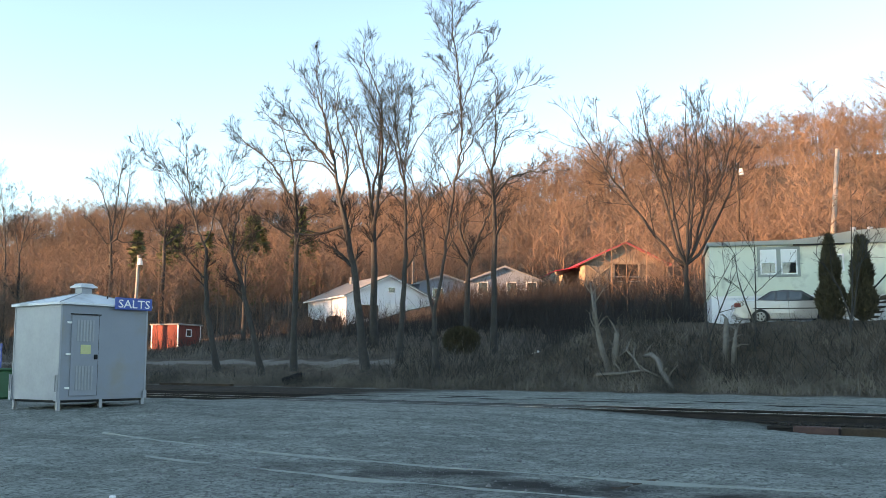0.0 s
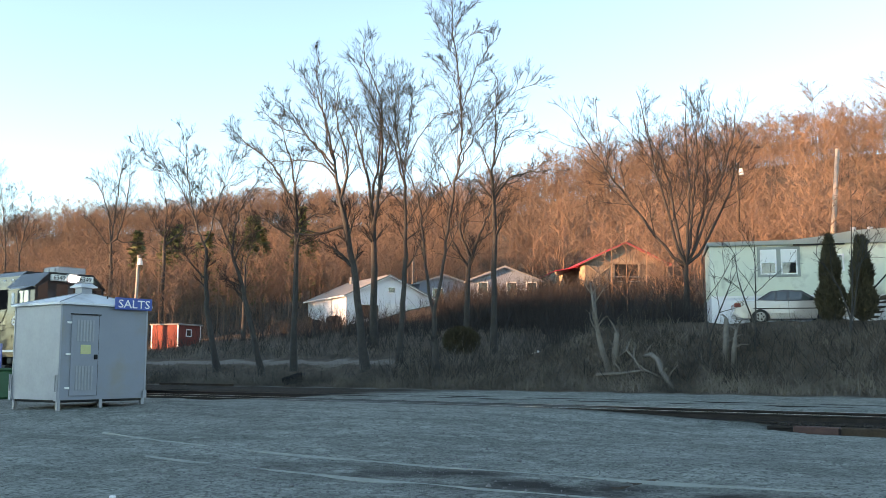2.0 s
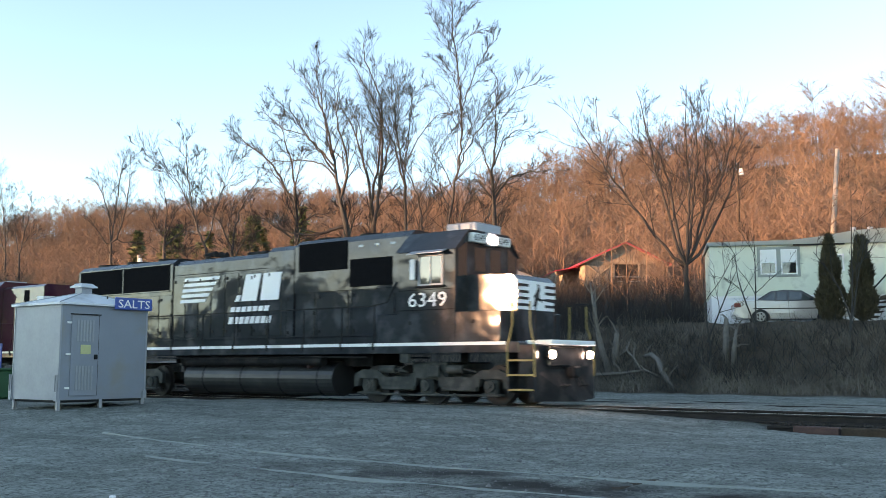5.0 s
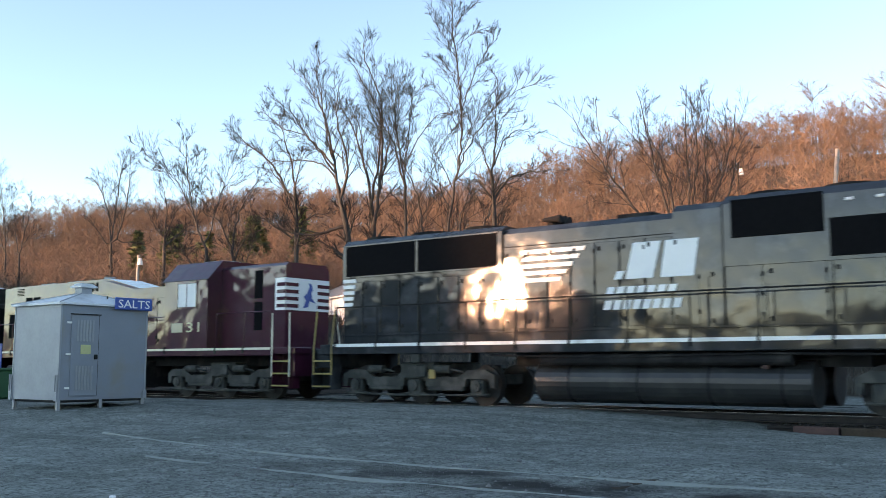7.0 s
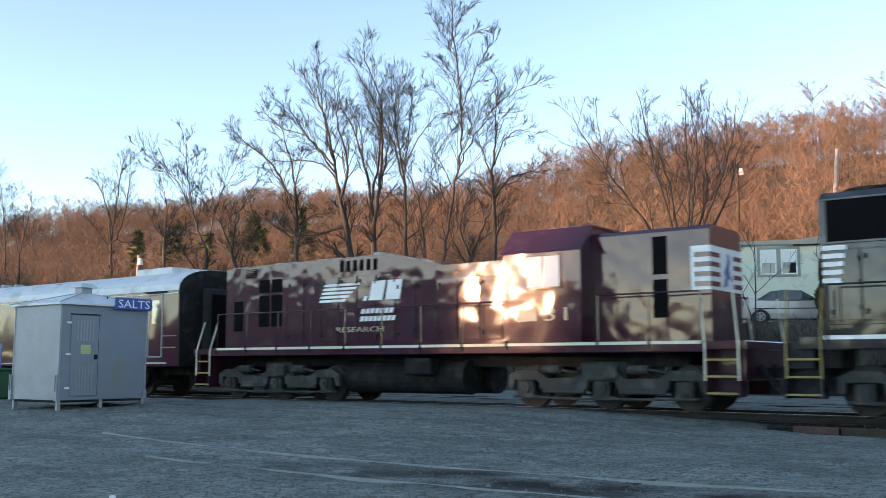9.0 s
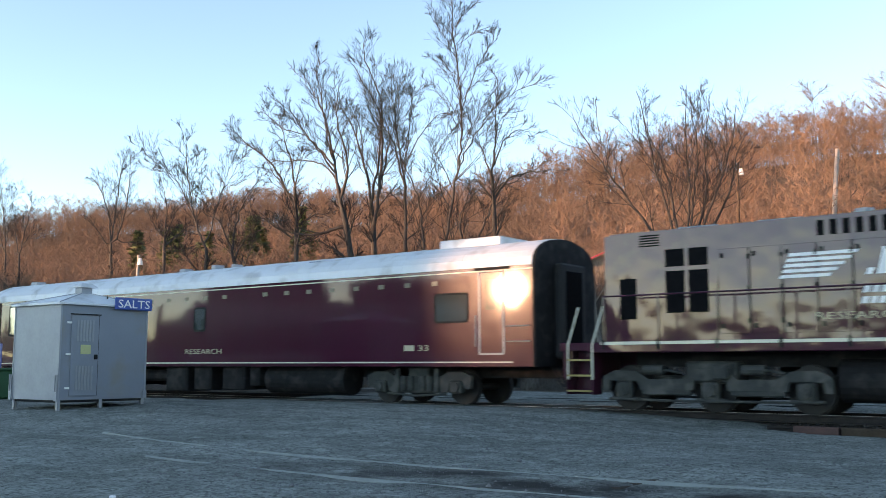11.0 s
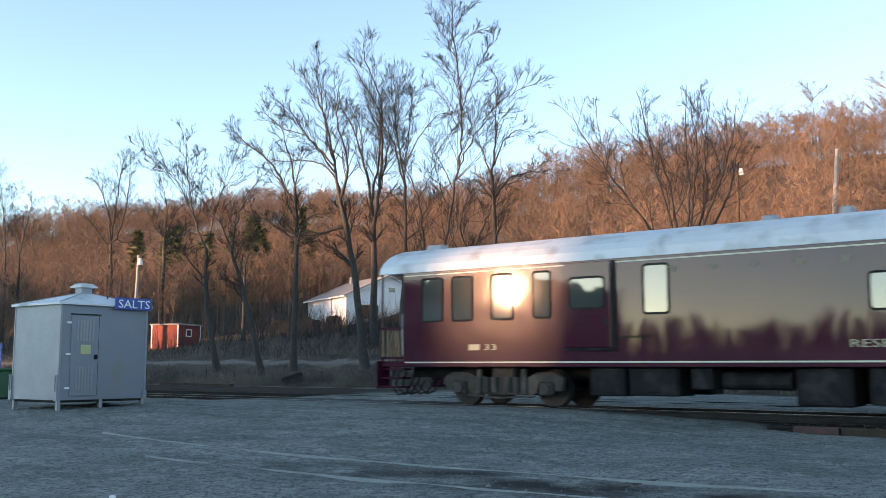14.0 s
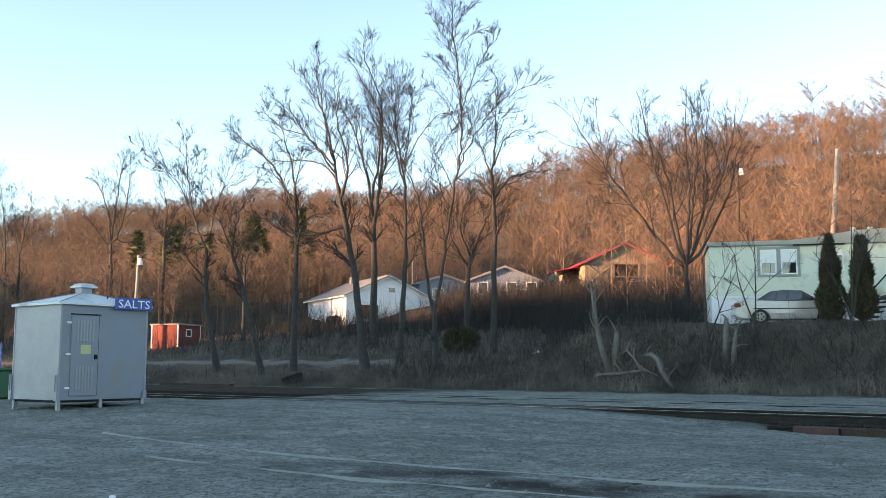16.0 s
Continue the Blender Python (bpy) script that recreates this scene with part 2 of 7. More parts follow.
# ---- ground ----
def ground_z(x, y):
    x, y = np.asarray(x, float), np.asarray(y, float)
    rgt = ss(x, -13.0, -7.0)
    z = -0.20 + 0.19 * ss(y, 10, 18) * (1 - rgt) - 0.08 * rgt * ss(y, 11, 16.5) * (1 - ss(y, 20.7, 21.0)) + 0.19 * rgt * ss(y, 23.5, 24.2) + 0.06 * ss(-x, 17, 24) * ss(y, 11.5, 14.5) * (1 - ss(y, 18.4, 19.6))
    # lower bed of the railway outside the crossing
    edge = np.maximum(19.5, 14.46 - 0.87 * x)
    right = ss(y, edge - 0.1, edge + 0.15) * (1 - ss(y, 20.75, 20.95)) * ss(x, -12.3, -11.0)
    left = ss(-x, 23.6, 26.4) * ss(y, 19.4, 20.6) * (1 - ss(y, 25.5, 27))
    z = z - 0.14 * np.maximum(right, 0) - 0.20 * left
    # bank, terrace and rising country beyond
    r = ss(x, -27, -19)
    steep = 2.75 * ss(y, 34, 39.4) + 2.2 * ss(y, 47, 62)
    gentle = 1.0 * ss(y, 34.0, 38.5) + 0.14 * np.clip(y - 38, 0, 30)
    z = z + np.where(y > 33.5, r * steep + (1 - r) * gentle, 0)
    z = z + 3.3 * ss(y, 62, 82) + 29.5 * ss(y, 88, 185) + 4 * ss(y, 88, 185) * np.sin(x * 0.021 + 1) + 1.6 * ss(y, 80, 120) * np.sin(x * 0.06)
    z = z - 20 * ss(y, 230, 420)
    # rise behind the viewer
    z = z + 4.0 * ss(-y, 30, 120)
    # unseen knoll added to raise the pines that block the low sun
    q, r = x * 0.839 - y * 0.549, -x * 0.549 - y * 0.839
    z = z + 18.0 * ss(q, -145, -128) * (1 - ss(q, -2, 14)) * ss(r, 240, 292) * (1 - ss(r, 330, 420))
    return z


def axis_steps(stops):
    out = []
    for (a, b, d) in stops:
        out += list(np.arange(a, b, d))
    return np.array(out + [stops[-1][1]])


def bump_field(x, y):
    return 0.02 * np.sin(x * 1.7 + 0.6 * y) * np.sin(y * 1.3 - 0.4 * x) + 0.012 * np.sin(x * 4.1 + 2 * np.sin(y * 2.3)) * np.sin(y * 5.2)


def build_ground():
    xs = axis_steps([(-1500, -400, 100), (-400, -120, 8), (-120, -45, 1.5), (-45, 6, 0.22), (6, 60, 2), (60, 400, 17), (400, 1500, 100)])
    ys = axis_steps([(-1200, -400, 80), (-400, -60, 10), (-60, 2, 2.5), (2, 40, 0.22), (40, 100, 1.5), (100, 240, 5), (240, 500, 20), (500, 1500, 100)])
    X, Y = np.meshgrid(xs, ys)
    near = ss(Y, 0, 4) * (1 - ss(Y, 60, 90))
    rough = 1 + 4.0 * ss(Y, 34, 37)
    Z = ground_z(X, Y) + near * rough * bump_field(X, Y) * np.where((Y > 19.2) & (Y < 24), 0.3, 1.0)
    n, m = len(xs), len(ys)
    v = np.stack([X.ravel(), Y.ravel(), Z.ravel()], 1)
    idx = np.arange(n * m).reshape(m, n)
    f = np.stack([idx[:-1, :-1].ravel(), idx[:-1, 1:].ravel(), idx[1:, 1:].ravel(), idx[1:, :-1].ravel()], 1)
    me = bpy.data.meshes.new("ground")
    me.from_pydata(v.tolist(), [], f.tolist())
    me.shade_smooth()
    ob = tagged(new("ground", me), "grey gravel lot running up to a leaf-littered bank and hillside", "ground", kind="structure")
    m_ = bpy.data.materials.new("gravel_and_leaf_litter")
    m_.use_nodes = True
    nt = m_.node_tree
    p = nt.nodes["Principled BSDF"]
    p.inputs["Roughness"].default_value = 0.92
    p.inputs["Specular IOR Level"].default_value = 0.1
    geo = nt.nodes.new("ShaderNodeNewGeometry")
    sep = nt.nodes.new("ShaderNodeSeparateXYZ")
    nt.links.new(geo.outputs["Position"], sep.inputs[0])

    def nz(sc, det=5.0, vec=None):
        q = nt.nodes.new("ShaderNodeTexNoise")
        q.inputs["Scale"].default_value, q.inputs["Detail"].default_value = sc, det
        nt.links.new(vec or geo.outputs["Position"], q.inputs["Vector"])
        return q.outputs["Fac"]

    def mr(x, a, b, c=0.0, d=1.0):
        q = nt.nodes.new("ShaderNodeMapRange")
        for i, k in enumerate((a, b, c, d)):
            q.inputs[i + 1].default_value = k
        nt.links.new(x, q.inputs[0])
        return q.outputs[0]

    def mix(fac, a, b):
        q = nt.nodes.new("ShaderNodeMix")
        q.data_type = "RGBA"
        for k, val in ((0, fac), (6, a), (7, b)):
            if isinstance(val, tuple):
                q.inputs[k].default_value = (*val, 1)
            elif isinstance(val, float):
                q.inputs[k].default_value = val
            else:
                nt.links.new(val, q.inputs[k])
        return q.outputs[2]

    def maths(op, a, b):
        q = nt.nodes.new("ShaderNodeMath")
        q.operation = op
        for k, val in ((0, a), (1, b)):
            if isinstance(val, float):
                q.inputs[k].default_value = val
            else:
                nt.links.new(val, q.inputs[k])
        return q.outputs[0]

    vor = nt.nodes.new("ShaderNodeTexVoronoi")
    vor.inputs["Scale"].default_value = 28.0
    nt.links.new(geo.outputs["Position"], vor.inputs["Vector"])
    stretch = nt.nodes.new("ShaderNodeMapping")
    stretch.inputs["Scale"].default_value = (0.35, 0.9, 1.0)
    nt.links.new(geo.outputs["Position"], stretch.inputs["Vector"])
    fine = nt.nodes.new("ShaderNodeTexVoronoi")
    fine.inputs["Scale"].default_value = 75.0
    nt.links.new(geo.outputs["Position"], fine.inputs["Vector"])
    gravel = mix(mr(nz(0.35, 6), 0.40, 0.60), (0.20, 0.222, 0.205), (0.305, 0.335, 0.31))
    gravel = mix(mr(nz(1.1, 7, stretch.outputs[0]), 0.50, 0.60, 0.0, 0.7), gravel, (0.125, 0.145, 0.13))
    gravel = mix(mr(nz(2.6, 8), 0.50, 0.66, 0.0, 0.65), gravel, (0.42, 0.455, 0.42))
    gravel = mix(mr(nz(6.5, 8), 0.50, 0.64, 0.0, 0.75), gravel, (0.10, 0.112, 0.10))
    gravel = mix(mr(fine.outputs["Color"], 0.25, 0.85, 0.0, 0.5), gravel, (0.42, 0.45, 0.415))
    gravel = mix(mr(vor.outputs["Color"], 0.62, 0.9, 0.0, 0.75), gravel, (0.05, 0.055, 0.052))
    gravel = mix(mr(nz(22, 4), 0.54, 0.68, 0.0, 0.6), gravel, (0.055, 0.06, 0.058))
    # darker strip between the rails over the crossing
    strip = maths("MULTIPLY", mr(sep.outputs[1], 20.6, 21.3), mr(sep.outputs[1], 22.7, 23.6, 1.0, 0.0))
    gravel = mix(maths("MULTIPLY", strip, 0.75), gravel, (0.05, 0.054, 0.054))
    litter = mix(mr(nz(1.3, 6), 0.35, 0.65), (0.072, 0.063, 0.053), (0.14, 0.118, 0.098))
    litter = mix(mr(nz(16, 5), 0.4, 0.65), litter, (0.14, 0.105, 0.08))
    ballast = mix(mr(vor.outputs["Distance"], 0.05, 0.6), (0.018, 0.015, 0.013), (0.06, 0.048, 0.04))
    wob = maths("ADD", sep.outputs[1], maths("MULTIPLY", nz(0.9, 4), 2.2))
    col = mix(mr(wob, 34.6, 35.4), gravel, litter)
    path = maths("MULTIPLY", mr(sep.outputs[0], -34, -30, 1.0, 0.0), maths("MULTIPLY", mr(wob, 39.4, 39.9), mr(wob, 41.0, 41.6, 1.0, 0.0)))
    col = mix(path, col, (0.24, 0.215, 0.19))
    edge = maths("MAXIMUM", 19.5, maths("ADD", 14.46, maths("MULTIPLY", sep.outputs[0], -0.87)))
    past = maths("SUBTRACT", maths("ADD", sep.outputs[1], maths("MULTIPLY", nz(3.0, 4), 0.4)), edge)
    trench = maths("MULTIPLY", mr(past, 0.1, 0.4), maths("MULTIPLY", mr(sep.outputs[1], 23.5, 23.9, 1.0, 0.0), mr(sep.outputs[0], -12.3, -11.6)))
    leftbed = maths("MULTIPLY", mr(sep.outputs[0], -26.2, -22.5, 1.0, 0.0), maths("MULTIPLY", mr(sep.outputs[1], 19.6, 20.4), mr(sep.outputs[1], 33, 34, 1.0, 0.0)))
    col = mix(maths("MAXIMUM", trench, leftbed), col, ballast)
    # dark damp bed of the old siding close by
    sid = maths("MULTIPLY", mr(sep.outputs[1], 7.6, 8.6), maths("MULTIPLY", mr(sep.outputs[1], 9.2, 9.9, 1.0, 0.0), mr(sep.outputs[0], -10.5, -6.5)))
    col = mix(maths("MULTIPLY", sid, mr(nz(1.1, 5), 0.38, 0.55)), col, (0.05, 0.048, 0.046))
    nt.links.new(col, p.inputs["Base Color"])
    b = nt.nodes.new("ShaderNodeBump")
    b.inputs["Strength"].default_value, b.inputs["Distance"].default_value = 1.0, 0.05
    nt.links.new(maths("ADD", maths("ADD", nz(24, 5), maths("MULTIPLY", fine.outputs["Distance"], 0.5)), maths("MULTIPLY", nz(3, 5), 1.8)), b.inputs["Height"])
    nt.links.new(b.outputs[0], p.inputs["Normal"])
    me.materials.append(m_)
    return ob


build_ground()
# ---- woods ----
CAM_RIGHT = Vector((0.797, 0.604, 0))
CAM_AWAY = Vector((-0.604, 0.797, 0))


def bare_proto(rng, height, twigs):
    """A far bare forest tree as triangles: stem, limbs and fine twigs."""
    v, f = [], []

    def blade(a, b, w):
        d = b - a
        side = np.cross(d, rng.normal(size=3))
        side = side / (np.linalg.norm(side) + 1e-9) * w
        k = len(v)
        v.extend([a - side, a + side, b])
        f.append((k, k + 1, k + 2))

    top = np.array([rng.normal() * 0.5, rng.normal() * 0.5, height])
    n = 4
    for i, (h, r) in enumerate(((0.0, 0.085), (0.5, 0.055), (0.88, 0.012))):
        for k in range(n):
            a = 2 * math.pi * k / n
            v.append(top * h + np.array([math.cos(a) * r, math.sin(a) * r, 0]))
    for i in range(2):
        for k in range(n):
            a, b = i * n + k, i * n + (k + 1) % n
            f.append((a, b, b + n))
            f.append((a, b + n, a + n))
    limbs = 17
    for i in range(limbs):
        h = rng.uniform(0.22, 0.88)
        az = rng.uniform(0, 6.283)
        ln = height * rng.uniform(0.16, 0.34) * (1.25 - h * 0.6)
        up = rng.uniform(0.5, 1.3)
        d = np.array([math.cos(az), math.sin(az), up])
        d = d / np.linalg.norm(d)
        a = top * h
        b = a + d * ln
        blade(a, b, 0.055)
        for _ in range(twigs):
            t = rng.uniform(0.25, 1)
            q = a + (b - a) * t
            e = d + rng.normal(size=3) * 0.55
            e = e / np.linalg.norm(e) * ln * rng.uniform(0.3, 0.55)
            blade(q, q + e, 0.036)
            blade(q + e * 0.5, q + e * 0.5 + rng.normal(size=3) * ln * 0.2, 0.026)
    return np.array(v), np.array(f)


def pine_proto(rng, height, clumps, low=0.18):
    v, f = [], []
    for i in range(clumps):
        h = rng.uniform(low, 1.0)
        r = (1.05 - h) * height * 0.24 * rng.uniform(0.3, 1.0)
        az = rng.uniform(0, 6.283)
        c = np.array([math.cos(az) * r, math.sin(az) * r, h * height])
        for _ in range(4):
            e = rng.normal(size=(3, 3)) * np.array([0.5, 0.5, 0.22]) * height * 0.055
            k = len(v)
            v.extend([c + e[0], c + e[1], c + e[2]])
            f.append((k, k + 1, k + 2))
    k = len(v)
    v.extend([np.array([0.15, 0, 0]), np.array([-0.1, 0.12, 0]), np.array([-0.1, -0.12, 0]), np.array([0, 0, height])])
    f.extend([(k, k + 1, k + 3), (k + 1, k + 2, k + 3), (k + 2, k, k + 3)])
    return np.array(v), np.array(f)


def scatter(name, protos, places, material, label, category, rng):
    vs, fs, k = [], [], 0
    for x, y, s in places:
        pv, pf = protos[rng.integers(len(protos))]
        a = rng.uniform(0, 6.283)
        c, q = math.cos(a), math.sin(a)
        w = pv * s
        z = float(ground_z(x, y))
        vs.append(np.stack([w[:, 0] * c - w[:, 1] * q + x, w[:, 0] * q + w[:, 1] * c + y, w[:, 2] + z - 0.1], 1))
        fs.append(pf + k)
        k += len(pv)
    v, f = np.concatenate(vs), np.concatenate(fs)
    me = bpy.data.meshes.new(name)
    me.from_pydata(v.tolist(), [], f.tolist())
    me.materials.append(material)
    return tagged(new(name, me), label, category, kind="stuff")


def build_woods():
    rng = np.random.default_rng(5)
    protos = [bare_proto(rng, rng.uniform(11, 15), 9) for _ in range(9)]
    pl = []
    for x in np.arange(-440, 70, 3.4):
        for y in np.arange(90, 205, 3.5):
            px, py = x + rng.uniform(-2, 2), y + rng.uniform(-2, 2)
            d = px * -0.604 + py * 0.797
            r = px * 0.797 + py * 0.604
            if abs(r) > 0.50 * d + 14 or d < 70:
                continue
            pl.append((px, py, rng.uniform(0.5, 0.86) * (1.25 if rng.uniform() < 0.06 else 1.0)))
    for _ in range(1100):
        px, py = rng.uniform(-330, 60), rng.uniform(155, 200)
        d, r = px * -0.604 + py * 0.797, px * 0.797 + py * 0.604
        if abs(r) < 0.50 * d + 14:
            pl.append((px, py, rng.uniform(0.35, 0.75)))
    for _ in range(1500):
        px, py = rng.uniform(-190, 60), rng.uniform(160, 206)
        d, r = px * -0.604 + py * 0.797, px * 0.797 + py * 0.604
        if abs(r) < 0.50 * d + 14:
            pl.append((px, py, rng.uniform(0.2, 0.42)))
    scatter("hillside_woods", protos, pl, M_WOOD, "leafless reddish-brown woods covering the hillside", "woods", rng)
    # scrubby young growth at the foot of the hill and round the houses
    pl = []
    for _ in range(2600):
        px, py = rng.uniform(-260, -8), rng.uniform(46, 96)
        d, r = px * -0.604 + py * 0.797, px * 0.797 + py * 0.604
        if abs(r) > 0.5 * d + 8 or (-64 < px < -46 and 58 < py < 74) or (-62 < px < -34 and 70 < py < 91):
            continue
        if px > -66 and py < 66 + 0.1 * (px + 66) and not (px > -30 and py > 56):
            continue
        pl.append((px, py, rng.uniform(0.25, 0.62)))
    scatter("young_woods", protos, pl, M_WOOD, "leafless young trees at the foot of the hill", "woods", rng)
    pines = [pine_proto(rng, rng.uniform(10, 14), 220) for _ in range(4)]
    pl = []
    for _ in range(26):
        d, px_ = rng.uniform(105, 150), rng.uniform(230, 560)
        r = (px_ - 784) / 1736 * d
        pl.append((0.797 * r - 0.604 * d, 0.604 * r + 0.797 * d, rng.uniform(0.6, 0.95)))
    scatter("pine_trees", pines, pl, M_PINE, "dark green pines among the bare woods", "woods", rng)
    # unseen pine rows added towards the low sun to shade the lot, with gaps
    dense = [pine_proto(rng, rng.uniform(13, 16), 900, 0.0) for _ in range(3)]
    pl = []
    for q0, q1, top in ((-126, -86.5, 31.5), (-76.5, -66, 29.5), (-66, -40, 30.5), (-40, -24.0, 31.8), (-21.2, -8, 30.0), (-8, 2, 28.5), (2, 12, 26.5)):
        for q in np.arange(q0, q1, 1.0):
            for r in (296, 300, 304):
                qq, rr = q + rng.uniform(-0.4, 0.4), r + rng.uniform(-1.5, 1.5)
                x, y = qq * 0.839 - rr * 0.549, -qq * 0.549 - rr * 0.839
                pl.append((x, y, (top - float(ground_z(x, y))) / 14.5 * rng.uniform(0.92, 1.1)))
    low = [pine_proto(rng, rng.uniform(7, 10), 420) for _ in range(4)]
    far = []
    for s in np.arange(-620, 160, 2.6):
        for k in range(3):
            d = -190 - 9 * k + rng.uniform(-4, 4) + max(0.0, -s - 140) * 0.75
            if d > -40:
                continue
            far.append((s + rng.uniform(-2, 2), d, rng.uniform(0.8, 1.05) * (1.6 if rng.uniform() < 0.05 else 1.0)))
    scatter("far_treeline", low, far, M_PINE, "dark far treeline closing the lot", "woods", rng)
    scatter("evergreen_windbreak", dense, pl, M_PINE, "unseen dense pines on a far knoll, added to block the low sun", "woods", rng)


# ---- single bare trees ----
def grow(rng, mbs, start, d, length, radius, level, droop=0.0, bend=0.30, kids=(11, 7, 5)):
    """A limb that wanders, tapers and branches; mbs: thick wood, thin wood."""
    segs = 9 if level == 0 else (6 if level == 1 else 4)
    curl = Vector((rng.gauss(0, 1), rng.gauss(0, 1), rng.gauss(0.3, 0.7))) * (0.022, 0.06, 0.06, 0.06)[level]
    pts, rad = [Vector(start)], [radius]
    d = Vector(d).normalized()
    step = length / segs
    for i in range(segs):
        d = (d + Vector((rng.gauss(0, 1), rng.gauss(0, 1), rng.gauss(0, 0.8))) * bend * (0.17 if level == 0 else 0.26) + curl + Vector((0, 0, 0.03))).normalized()
        pts.append(pts[-1] + d * step)
        rad.append(max(0.006, radius * (1 - (0.74 if level < 2 else 0.6) * (i + 1) / segs)))
    n = 8 if level == 0 else (5 if level == 1 else 3)
    (mbs[0] if level < 2 else mbs[1]).tube(pts, rad, n, caps=False)
    if level >= 3:
        return
    for _ in range(kids[level]):
        t = rng.uniform(0.28, 0.98) if level else 0.3 + 0.69 * rng.uniform(0, 1) ** 0.75
        i = min(segs - 1, int(t * segs))
        p = pts[i].lerp(pts[i + 1], t * segs - i)
        axis = (pts[i + 1] - pts[i]).normalized()
        az = Vector((rng.gauss(0, 1), rng.gauss(0, 1), rng.gauss(0, 0.6)))
        side = (az - axis * az.dot(axis)).normalized()
        ang = rng.uniform(0.45, 0.95) if level == 0 else rng.uniform(0.35, 0.9)
        nd = axis * math.cos(ang) + side * math.sin(ang) + Vector((0, 0, 0.1))
        grow(rng, mbs, p, nd, length * ((0.66, 0.62, 0.6)[level] - (0.36, 0.2, 0.1)[level] * t) * rng.uniform(0.65, 1.25), max((0.011, 0.010, 0.007)[level], rad[i] * (0.62 if level == 0 else 0.56)), level + 1, droop, bend, kids)


def bare_tree(x, y, height, girth, stems, seed, label, trunk=0.3, lean=0.0, bark=None, kids=(11, 7, 5), group="bare trees on the bank", name="bare_tree"):
    """stems: (lean to the viewer's right in degrees, lean away in degrees, share of the height)."""
    rng = random.Random(seed)
    z = float(ground_z(x, y)) - 0.15
    ob = thing(name, label, "tree", group, m=pose(x, y, z))
    thin, bole, limbs = MB(), MB(), []
    ht = height * trunk
    tdir = (Vector((0, 0, 1)) + CAM_RIGHT * math.tan(radians(lean))).normalized()
    pts, rad = [], []
    for i in range(6):
        t = i / 5
        w = Vector((math.sin(seed + t * 5), math.cos(seed * 2 + t * 4), 0)) * 0.05 * t
        pts.append(tdir * ht * t + w)
        rad.append(girth * (1.25 - 0.45 * min(1, t * 3)) if t < 0.34 else girth * (0.86 - 0.12 * t))
    bole.tube(pts, rad, 10, caps=False)
    for a, b, share in stems:
        d = Vector((0, 0, 1)) + CAM_RIGHT * math.tan(radians(a)) + CAM_AWAY * math.tan(radians(b))
        wood = MB()
        limbs.append(wood)
        grow(rng, (wood, thin), pts[-1] - d.normalized() * 0.15, d, height * share, girth * (0.75 if len(stems) < 3 else 0.58), 0, kids=kids)
    part("trunk", bole, bark or M_LIMB, ob, smooth=True)
    for wood in limbs:
        part("limb", wood, bark or M_LIMB, ob, smooth=True)
    tagged(part("crown", thin, M_TWIG if bark is None else bark, ob), kind="stuff")
    return ob


def spline(pts, n):
    """Smooth points through a few guide points."""
    pts = [pts[0] * 2 - pts[1]] + list(pts) + [pts[-1] * 2 - pts[-2]]
    out = []
    for k in range(1, len(pts) - 2):
        a, b, c, d = pts[k - 1:k + 3]
        for i in range(n):
            t = i / n
            out.append((b * 2 + (c - a) * t + (a * 2 - b * 5 + c * 4 - d) * t * t + (b * 3 - a - c * 3 + d) * t ** 3) * 0.5)
    return out + [pts[-2]]


